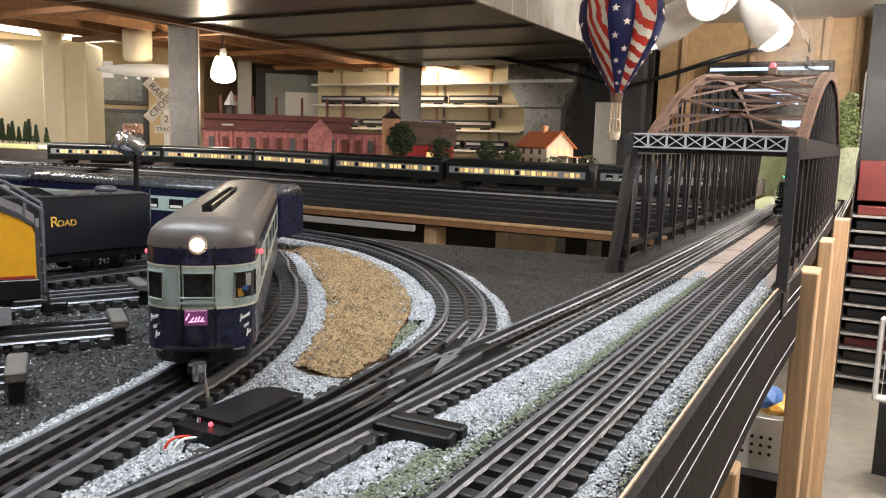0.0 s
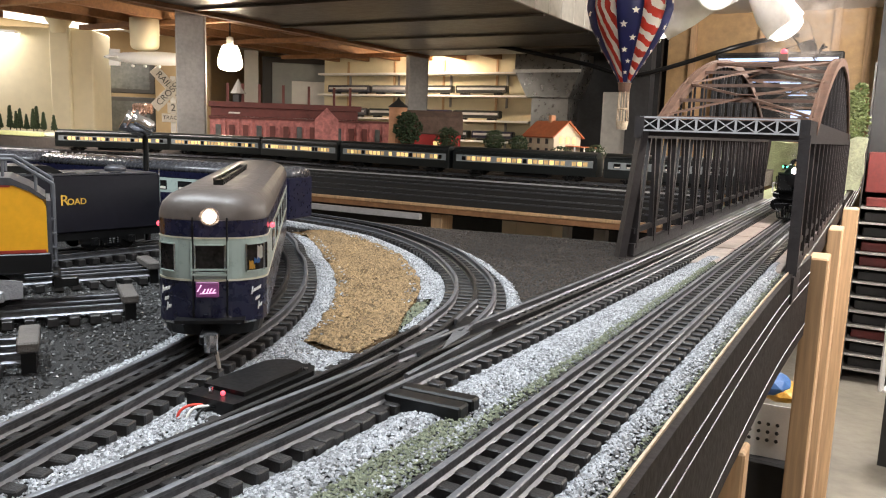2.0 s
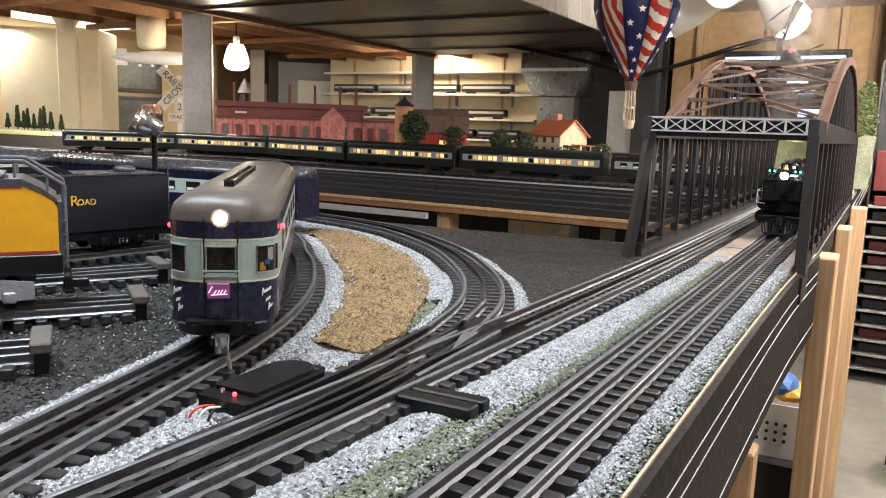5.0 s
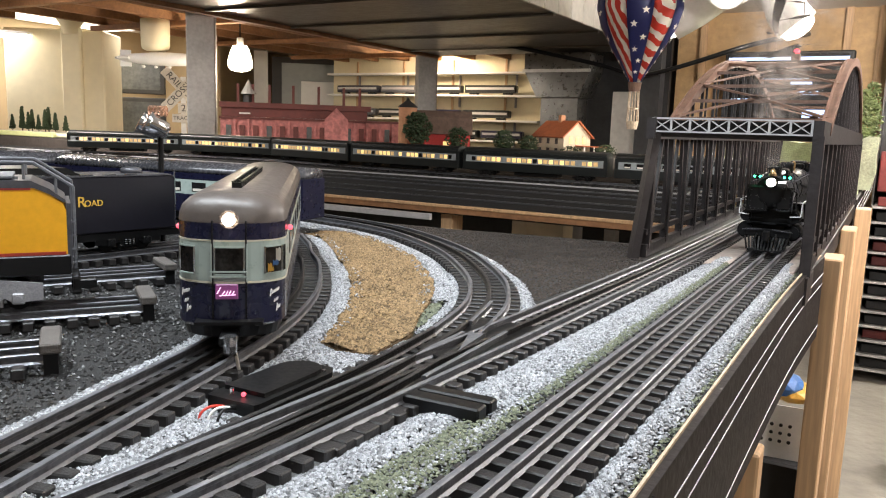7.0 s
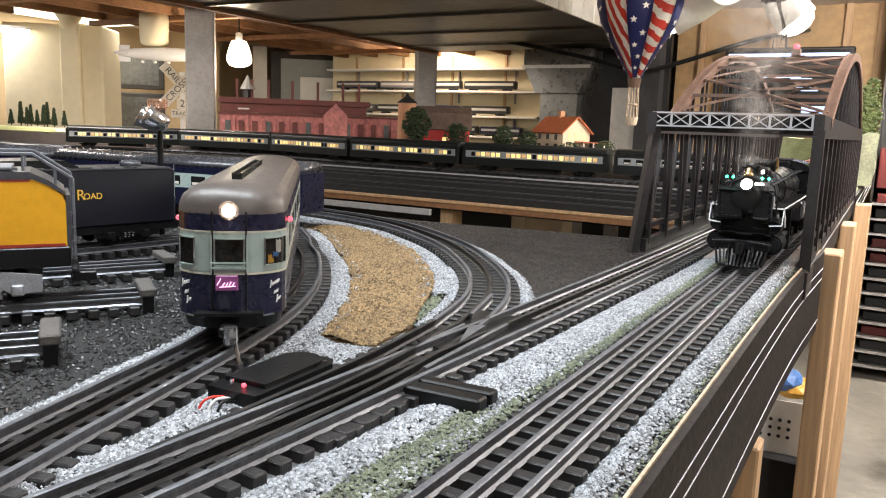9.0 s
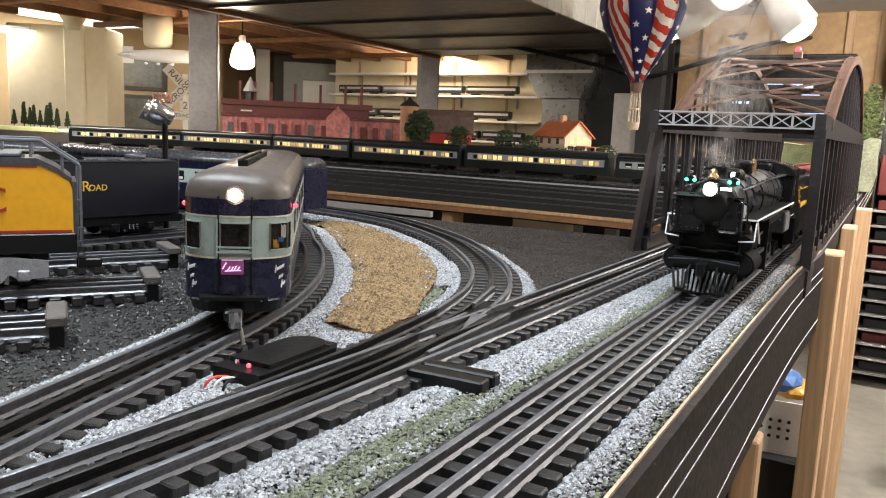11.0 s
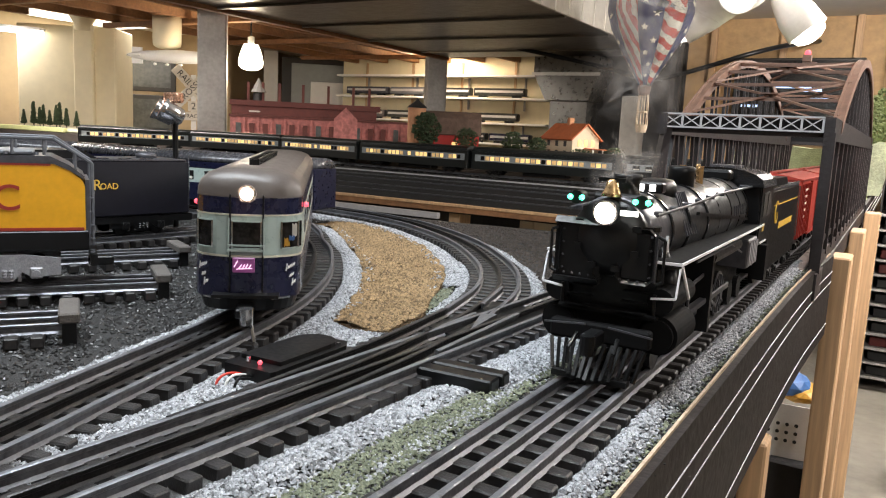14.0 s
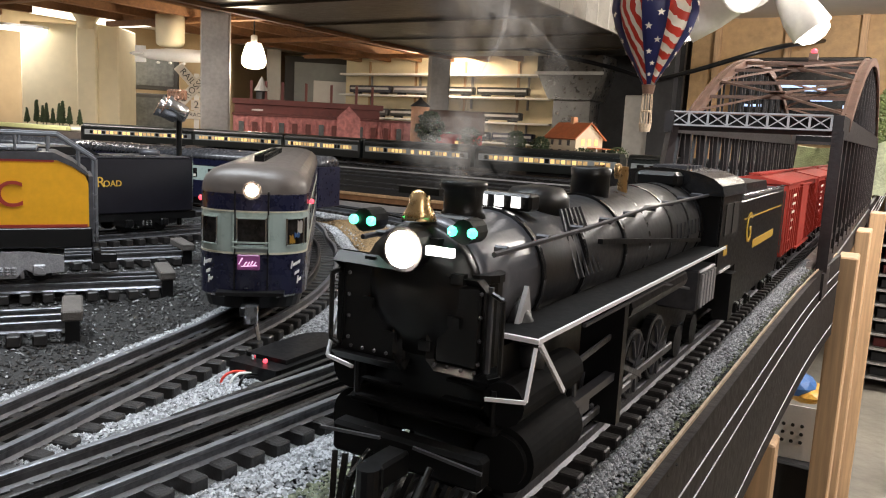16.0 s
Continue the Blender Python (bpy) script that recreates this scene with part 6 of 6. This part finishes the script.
def freight_car(kind):
    if kind == "tender":
        t = tender(Matrix.Identity(4), "black tender with gold lettering behind the steam engine", "black", 0.215)
        words("lettering", "G", 0.030, M["gold"], pose(0.0316, 0.040, 0.066, 90, 0, 90), t)
        part("lettering_bar", box(B(), 0.0311, 0.0315, 0.065, 0.165, 0.050, 0.056), M["gold"], t)
        part("gold_line", box(B(), 0.0311, 0.0314, 0.02, 0.20, 0.0735, 0.0745), M["gold"], t)
        return t
    c = thing("boxcar", "red model boxcar with ribbed sliding door", "toy train", group="boxcars in the freight train")
    W, L = 0.031, 0.255
    part("body", box(B(), -W, W, 0, L, 0.022, 0.090, 0.001), M["boxcar"], c)
    part("roof", prism(B(), [(-W - 0.001, 0.0902), (W + 0.001, 0.0902), (W + 0.001, 0.0915), (0, 0.0975), (-W - 0.001, 0.0915)], -0.001, L + 0.001), M["boxcar"], c)
    part("roof_walk", box(B(), -0.005, 0.005, 0, L, 0.0976, 0.0992), M["boxcar"], c)
    for s in (-1, 1):
        part("sliding_door", box(B(), s * W, s * (W + 0.002), 0.10, 0.155, 0.024, 0.086, 0.0005), M["boxcar"], c)
        part("door_track", box(B(), s * W, s * (W + 0.003), 0.09, 0.21, 0.0865, 0.0885), M["boxcar"], c)
        part("door_track", box(B(), s * W, s * (W + 0.003), 0.09, 0.21, 0.0215, 0.0235), M["boxcar"], c)
        for k in range(16):
            y = 0.006 + k * 0.0162
            if not 0.095 < y < 0.158:
                part("side_rib", box(B(), s * W, s * (W + 0.0012), y, y + 0.0018, 0.024, 0.086), M["boxcar"], c)
        for k in range(5):
            part("lettering_bar", box(B(), s * (W + 0.0013), s * (W + 0.0016), 0.030, 0.055 - 0.003 * k, 0.078 - 0.008 * k, 0.0805 - 0.008 * k), M["sign_white"], c)
        for k in range(6):
            part("ladder_rung", bar(B(), (s * (W + 0.003), 0.004, 0.028 + k * 0.010), (s * (W + 0.003), 0.018, 0.028 + k * 0.010), 0.0008, 0.0008), M["boxcar"], c)
    part("frame", box(B(), -0.012, 0.012, -0.008, L + 0.008, 0.014, 0.0218), M["black"], c)
    for x in (-0.018, -0.006, 0.006, 0.018):
        part("end_rib", box(B(), x - 0.001, x + 0.001, -0.002, -0.0002, 0.024, 0.086), M["boxcar"], c)
    truck(c, 0.045)
    truck(c, L - 0.045)
    return c


CARS = [(freight_car("tender"), 0.352)]
first = freight_car("boxcar")
CARS.append((first, 0.595))
for k in range(1, 5):
    CARS.append((copy_thing(first, Matrix.Identity(4)), 0.595 + 0.285 * k))


# ---- scenery on the rear table ----
def tree(x, y, z, h, w, leafm, label, cone=False, leaf=0.10):
    t = thing("model_tree", label, "tree", pose(x, y, z), "model trees")
    part("trunk", rod(B(), (0, 0, 0), (0, 0, h * 0.7), h * 0.03, h * 0.01, 6), M["bark"], t)
    r = np.random.default_rng(int(abs(x * 977 + y * 331) * 10) + 5)
    n = 420
    if cone:
        zz = r.uniform(0.12, 1, n)
        rad = (1 - zz) * w * r.uniform(0.3, 1, n) + 0.002
    else:
        zz = r.uniform(0.25, 1, n)
        rad = w * np.sqrt(np.clip(1 - ((zz - 0.62) / 0.4) ** 2, 0.02, 1)) * r.uniform(0.35, 1.05, n)
    a = r.uniform(0, 6.283, n)
    ob = heap("crown", "", leafm, np.stack([rad * np.cos(a), rad * np.sin(a), zz * h], -1), h * leaf, 0, parent=t, flat=1.0)
    for key in ("label", "category", "kind"):
        if key in ob:
            del ob[key]
    return t


house = thing("model_house", "buff model farmhouse with orange roof and lit porch", "model house", pose(-1.175, 3.545, 0.04, 0, 0, 54))
part("wall", prism(B(), [(-0.075, 0), (0.075, 0), (0.075, 0.105), (0, 0.170), (-0.075, 0.105)], -0.0, 0.001, "y"), M["house"], house)
part("wall", box(B(), -0.075, 0.075, 0.0015, 0.28, 0, 0.105), M["house"], house)
for s in (-1, 1):
    part("roof", bar(B(), (s * 0.088, 0.135, 0.097), (0, 0.135, 0.176), 0.295, 0.006), M["orange_roof"], house)
part("chimney", box(B(), -0.012, 0.012, 0.13, 0.155, 0.15, 0.205), M["silo"], house)
for x in (-0.045, -0.008, 0.030):
    part("window", box(B(), x, x + 0.016, -0.003, -0.0005, 0.07, 0.10), M["lamp_window"], house)
for y in (0.05, 0.125, 0.20):
    for z in (0.02, 0.066):
        part("window", box(B(), -0.078, -0.0755, y, y + 0.022, z, z + 0.026), M["dark_frame"], house)
porch = part("porch_roof", bar(B(), (-0.01, -0.035, 0.060), (0.12, -0.035, 0.056), 0.07, 0.005), M["orange_roof"], house)
for x in (0.0, 0.055, 0.115):
    part("porch_post", rod(B(), (x, -0.065, 0), (x, -0.065, 0.056), 0.0035, n=8), M["white"], house)

barn = thing("model_barn", "bright red model barn with brown gambrel roof", "model barn", pose(-1.90, 3.26, 0.04, 0, 0, -58))
part("wall", prism(B(), [(-0.085, 0), (0.085, 0), (0.085, 0.10), (0.055, 0.165), (0, 0.195), (-0.055, 0.165), (-0.085, 0.10)], 0.0, 0.26, "y"), M["barn"], barn)
for s in (-1, 1):
    part("roof", bar(B(), (s * 0.094, 0.13, 0.094), (s * 0.057, 0.13, 0.172), 0.28, 0.007), M["shingle"], barn)
    part("roof", bar(B(), (s * 0.058, 0.13, 0.170), (0, 0.13, 0.203), 0.28, 0.007), M["shingle"], barn)
part("door", box(B(), 0.0855, 0.088, 0.12, 0.20, 0, 0.03), M["sign_white"], barn)
part("lit_door", box(B(), 0.0855, 0.089, 0.13, 0.16, 0.032, 0.06), M["lamp_window"], barn)
silo = thing("model_silo", "terracotta model silo with dark cone cap", "model silo", pose(-1.935, 3.235, 0.04))
for k in range(12):
    part("course", lathe(B(), [(0.044, 0.018 * k), (0.0445, 0.018 * k + 0.002), (0.0445, 0.018 * k + 0.0165), (0.044, 0.018 * k + 0.0178)], 20), M["silo"], silo)
part("cap", lathe(B(), [(0.050, 0.216), (0.046, 0.222), (0.012, 0.248), (0.002, 0.262)], 20), M["dark_frame"], silo)

fac = thing("model_factory", "long brick-red model factory with dark roof and stacks", "model factory", pose(-2.66, 3.40, 0.04, 0, 0, 39.5))
part("wall", box(B(), -0.50, 0.48, 0, 0.16, 0, 0.15), M["brick"], fac)
part("upper_wall", box(B(), -0.50, 0.30, 0.06, 0.16, 0.152, 0.20), M["brick_dark"], fac)
part("roof", box(B(), -0.51, 0.32, 0.05, 0.17, 0.201, 0.23), M["brick_dark"], fac)
part("cornice", box(B(), -0.505, 0.485, -0.008, -0.0005, 0.138, 0.150), M["brick_dark"], fac)
part("gable", prism(B(), [(0.06, 0.0), (0.19, 0.0), (0.19, 0.15), (0.125, 0.215), (0.06, 0.15)], -0.012, -0.009, "y"), M["brick"], fac)
for k in range(13):
    x = -0.47 + k * 0.072
    part("window", box(B(), x, x + 0.028, -0.005, -0.0005, 0.035, 0.105), M["brick_dark"] if k % 3 else M["photo"], fac)
    part("pier", box(B(), x + 0.042, x + 0.052, -0.008, -0.0005, 0, 0.137), M["brick"], fac)
for x in (-0.42, -0.34, -0.25, -0.12, 0.02, 0.16, 0.25):
    part("smoke_pipe", box(B(), x, x + 0.014, 0.08, 0.095, 0.231, 0.33), M["brick_dark"], fac)
part("sign_plate", box(B(), -0.40, -0.34, -0.012, -0.0085, 0.165, 0.173), M["sign_white"], fac)
tower = thing("model_birdhouse", "small dark hut with a bright cone roof", "model hut", pose(-3.0, 3.25, 0.27))
part("post", rod(B(), (0, 0, -0.23), (0, 0, 0.0), 0.01), M["bark"], tower)
part("hut", box(B(), -0.022, 0.022, -0.022, 0.022, 0, 0.045), M["dark_frame"], tower)
part("cone_roof", lathe(B(), [(0.045, 0.046), (0.002, 0.125)], 12), M["duct_light"], tower)
for k in range(9):
    tree(-4.80 + k * 0.058, 2.98 + 0.03 * (k % 3), 0.062, 0.10 + 0.05 * ((k * 7) % 4) / 3, 0.021, M["leaf"], "dark green model conifer on the bright strip", True)
tree(-1.83, 3.16, 0.04, 0.19, 0.07, M["leaf"], "dark round model tree beside the barn")
tree(-1.60, 3.14, 0.04, 0.125, 0.055, M["leaf"], "dark round model tree before the barn")
tree(-1.49, 3.40, 0.04, 0.12, 0.05, M["leaf"], "dark model bush between barn and house")
tree(-1.36, 3.40, 0.04, 0.10, 0.05, M["leaf"], "dark model bush beside the house")
tree(-1.13, 3.35, 0.04, 0.06, 0.05, M["leaf"], "low dark bush by the porch")
tree(-1.0, 3.45, 0.04, 0.07, 0.05, M["leaf"], "low dark bush by the porch")

# hill and trees beyond the bridge
hill = part("scenic_hill", prism(B(), [(-0.5, -0.03), (0.045, -0.03), (0.045, 0.06), (0.02, 0.14), (-0.05, 0.16), (-0.2, 0.15), (-0.4, 0.17), (-0.5, 0.12)], 3.5, 3.9), M["hill"])
tagged(hill, "pale green sculpted hill beyond the bridge", "hill")
tree(0.025, 3.0, -0.03, 0.36, 0.032, M["leaf_light"], "tall sage green model tree beyond the bridge", leaf=0.045)
tree(0.045, 3.2, -0.03, 0.40, 0.036, M["leaf_light"], "tall sage green model tree beyond the bridge", leaf=0.045)
tree(-0.06, 3.0, -0.03, 0.16, 0.05, M["leaf"], "dark bush beyond the bridge")
rock = part("scenic_cliff", prism(B(), [(0.0, 0.012), (0.078, 0.012), (0.086, 0.06), (0.083, 0.12), (0.088, 0.175), (0.06, 0.178), (0.035, 0.165), (0.012, 0.10)], 2.75, 3.05), M["pale_green"])
tagged(rock, "pale green plaster cliff beside the far track", "cliff")

# hot-air balloon
bal = thing("toy_balloon", "stars-and-stripes toy hot-air balloon hanging on a thread", "balloon", pose(-0.815, 3.205, 0))
PROF = [(0.026, 0.372), (0.030, 0.385), (0.062, 0.44), (0.105, 0.51), (0.148, 0.59), (0.168, 0.66), (0.165, 0.72), (0.140, 0.785), (0.095, 0.83), (0.04, 0.855), (0.004, 0.86)]


TURN = radians(-91.4)


def gore(k, n=10, sub=5):
    bm = B()
    rows = []
    for r, z in PROF:
        row = []
        for j in range(sub + 1):
            u = j / sub
            a = TURN + 2 * math.pi * (k + u) / n
            rr = r * (1 + 0.035 * math.sin(math.pi * u))
            row.append(bm.verts.new((rr * math.cos(a), rr * math.sin(a), z)))
        rows.append(row)
    for lo, hi in zip(rows, rows[1:]):
        for j in range(sub):
            bm.faces.new((lo[j], lo[j + 1], hi[j + 1], hi[j]))
    bmesh.ops.solidify(bm, geom=bm.faces[:], thickness=0.001)
    return bm


def stripe_material():
    m = mat("wavy_stripes", (0.8, 0.8, 0.8), 0.45)
    nt = m.node_tree
    tc = nt.nodes.new("ShaderNodeTexCoord")
    wv = nt.nodes.new("ShaderNodeTexWave")
    wv.bands_direction = "X"
    mp = nt.nodes.new("ShaderNodeMapping")
    mp.inputs["Rotation"].default_value = (0, 0.32, 0.4)
    wv.inputs["Scale"].default_value, wv.inputs["Distortion"].default_value = 8.5, 2.6
    wv.inputs["Detail Scale"].default_value = 2.0
    rp = nt.nodes.new("ShaderNodeValToRGB")
    rp.color_ramp.interpolation = "CONSTANT"
    rp.color_ramp.elements[0].color, rp.color_ramp.elements[1].color = (0.62, 0.05, 0.03, 1), (0.85, 0.80, 0.72, 1)
    rp.color_ramp.elements[1].position = 0.52
    nt.links.new(tc.outputs["Object"], mp.inputs[0])
    nt.links.new(mp.outputs[0], wv.inputs["Vector"])
    nt.links.new(wv.outputs["Fac"], rp.inputs[0])
    nt.links.new(rp.outputs[0], nt.nodes["Principled BSDF"].inputs["Base Color"])
    return m


M["stripes"] = stripe_material()
for k in range(10):
    blue = k % 2 == 0
    g = part("gore", gore(k), M["b_blue"] if blue else M["stripes"], bal, smooth=True)
    if blue:
        for j, (r, z) in enumerate(((0.046, 0.41), (0.072, 0.452), (0.098, 0.494), (0.124, 0.537), (0.147, 0.585), (0.163, 0.635), (0.171, 0.685), (0.165, 0.735), (0.143, 0.785))):
            a = TURN + 2 * math.pi * (k + 0.5 + (0.22 if j % 2 else -0.20) * min(1, 0.3 + j * 0.25)) / 10
            n_ = Vector((math.cos(a), math.sin(a), -0.45 if z < 0.6 else 0.2)).normalized()
            mm = Matrix.Translation((r * 1.045 * math.cos(a), r * 1.045 * math.sin(a), z)) @ n_.to_track_quat("Z", "Y").to_matrix().to_4x4()
            bm = B()
            q = 0.0075 + r * 0.058
            vs = [bm.verts.new(mm @ Vector((q * (1 if i % 2 == 0 else 0.42) * math.sin(math.pi * i / 5), q * (1 if i % 2 == 0 else 0.42) * math.cos(math.pi * i / 5), 0))) for i in range(10)]
            cv = bm.verts.new(mm @ Vector((0, 0, 0.001)))
            for i in range(10):
                bm.faces.new((cv, vs[i], vs[(i + 1) % 10]))
            part("star", bm, M["b_white"], g)
part("skirt", lathe(B(), [(0.022, 0.335), (0.028, 0.371)], 16), M["bridge_brown"], bal)
bk = part("basket", lathe(B(), [(0.020, 0.182), (0.024, 0.20), (0.026, 0.215), (0.024, 0.215)], 14), M["wicker"], bal)
for k in range(6):
    a = math.pi * k / 3
    part("basket_rope", rod(B(), (0.024 * math.cos(a), 0.024 * math.sin(a), 0.213), (0.020 * math.cos(a), 0.020 * math.sin(a), 0.336), 0.0022, n=6), M["wicker"], bk)
part("ring", lathe(B(), [(0.019, 0.262), (0.021, 0.266), (0.019, 0.270)], 14), M["wicker"], bk)
part("thread", rod(B(), (0, 0, 0.858), (0, 0, CEIL), 0.001, n=6), M["white"], bal)

# ---- beside the layout ----
bas = thing("plastic_basket", "white plastic basket with coloured odds and ends on a black crate", "basket", pose(0.012, 1.34, -0.335, 0, 0, 5))
bm = B()
prism(bm, [(-0.040, 0.0), (0.040, 0.0), (0.048, 0.085), (0.044, 0.085), (0.037, 0.005), (-0.037, 0.005), (-0.044, 0.085), (-0.048, 0.085)], -0.05, 0.05)
part("shell", bm, M["plastic_white"], bas)
part("end", prism(B(), [(-0.040, 0.0), (0.040, 0.0), (0.048, 0.085), (-0.048, 0.085)], -0.053, -0.0505), M["plastic_white"], bas)
for i in range(4):
    for j in range(3):
        part("hole", rod(B(), (-0.022 + i * 0.013, -0.0545, 0.028 + j * 0.013), (-0.022 + i * 0.013, -0.0532, 0.028 + j * 0.013), 0.0028, n=10), M["dark_text"], bas)
odd = thing("coloured_tools", "blue and yellow plastic pieces in the basket", "tools", pose(0.012, 1.34, -0.335))
part("blue_piece", ball(B(), (0.0, 0, 0.105), 0.030, 2, (1.1, 1.2, 0.7)), M["plastic_blue"], odd)
part("yellow_piece", ball(B(), (0.018, 0.01, 0.092), 0.034, 2, (1.0, 1.2, 0.5)), M["plastic_orange"], odd)
crate = thing("black_crate", "black storage crate under the layout", "crate")
part("body", box(B(), -0.06, 0.075, 1.27, 1.42, -0.56, -0.336, 0.004), M["dark_stuff"], crate)
part("post", box(B(), -0.05, 0.06, 1.30, 1.40, FLOOR, -0.561, 0.004), M["dark_stuff"], crate)
rack = thing("storage_rack", "dark storage rack of red and black trains with white shelf edges", "rack")
for k in range(12):
    z = -0.16 - k * 0.075
    part("shelf_edge", box(B(), 0.07, 0.95, 4.38, 4.40, z, z + 0.006), M["steel_grey"], rack)
    part("shelf", box(B(), 0.07, 0.95, 4.401, 4.75, z, z + 0.008), M["steel_grey"], rack)
    part("stored_train", box(B(), 0.09, 0.93, 4.44, 4.52, z + 0.009, z + 0.055, 0.004), M["red_stuff"] if k in (0, 3, 4, 9) else M["dark_stuff"], rack)
for x in (0.062, 0.951):
    part("rack_post", box(B(), x, x + 0.008, 4.38, 4.75, FLOOR, 0.55), M["dark_frame"], rack)
part("back", box(B(), 0.06, 0.96, 4.751, 4.77, FLOOR, 0.55), M["dark_stuff"], rack)
part("upper_box", box(B(), 0.08, 0.5, 4.45, 4.7, -0.08, 0.12, 0.004), M["red_stuff"], rack)
wf = thing("white_box_fan", "white box fan standing on a dark stool", "fan", pose(0.275, 3.32, -0.77, 0, 0, -8))
part("frame", box(box(box(box(B(), -0.06, -0.045, -0.03, 0.03, 0, 0.32, 0.006), 0.25, 0.265, -0.03, 0.03, 0, 0.32, 0.006), -0.045, 0.25, -0.03, 0.03, 0, 0.015, 0.004), -0.045, 0.25, -0.03, 0.03, 0.305, 0.32, 0.004), M["plastic_white"], wf)
for k in range(18):
    part("grille_bar", bar(B(), (-0.045 + k * 0.017, -0.024, 0.015), (-0.045 + k * 0.017, -0.024, 0.305), 0.002, 0.002), M["plastic_white"], wf)
part("core", rod(B(), (0.10, -0.01, 0.16), (0.10, 0.01, 0.16), 0.12, n=24), M["steel_grey"], wf)
part("stool", box(B(), -0.03, 0.24, -0.04, 0.04, FLOOR + 0.77, -0.001), M["dark_stuff"], wf)
# ---- smoke from the chimney ----
SMOKE = []
PUFFS = 7
for k in range(PUFFS):
    p = thing("smoke_puff", "thin warm-grey smoke puff from the engine chimney", "smoke", group="smoke puffs")
    for j in range(3):
        bm = B()
        bmesh.ops.create_grid(bm, x_segments=14, y_segments=14, size=1.0)
        turn = Matrix.Rotation(radians(90), 3, "XYZ"[j]) @ Matrix.Rotation(radians(25 * k), 3, "Y")
        for v in bm.verts:
            q = Vector((v.co.x * 1.3 + k * 3.1, v.co.y * 1.3, j * 2.0))
            v.co.z = 0.22 * noise.noise(q)
            v.co = turn @ v.co
        w = part("wisp", bm, M["smoke"], p, smooth=True)
        w.matrix_basis = Matrix.Scale(0.022 + 0.0155 * k, 4)
    SMOKE.append((p, k))


def engine_y(t):
    """Where the headlight stands along the straight track at t seconds."""
    return 0.213 + 0.0945 * (16.0 - t)


def motions():
    walk(ENGINE, [(t, pose(0, engine_y(t), RT)) for t in (0.0, 4.0, 8.0, 12.0, 16.0)])
    for car, back in CARS:
        walk(car, [(t, pose(0, engine_y(t) + back, RT)) for t in (0.0, 4.0, 8.0, 12.0, 16.0)])
    times = [k * 0.2 for k in range(81)]
    for w, x, y, r in WHEELS:
        walk(w, [(t, Matrix.Translation((x, y, r)) @ Matrix.Rotation((engine_y(0) - engine_y(t)) / r, 4, "X")) for t in times])
    for r_, x, y, r in RODS:
        rows = []
        for t in times:
            a = (engine_y(0) - engine_y(t)) / r
            rows.append((t, Matrix.Translation((x, y + 0.0068 * math.cos(a), r + 0.0068 * math.sin(a)))))
        walk(r_, rows)
    for p, k in SMOKE:
        rows = []
        for t in [j * 2.0 for j in range(9)]:
            x = -0.002 - 0.006 * k + 0.020 * math.sin(k * 2.1 + t * 0.5) * (k / 6)
            back = 0.034 + 0.040 * k
            rows.append((t, pose(x, engine_y(t) + back, 0.128 + 0.050 * k + 0.006 * math.sin(t * 1.3 + k), 8 * t, 11 * t * (1 if k % 2 else -1), 14 * t)))
        walk(p, rows)


motions()
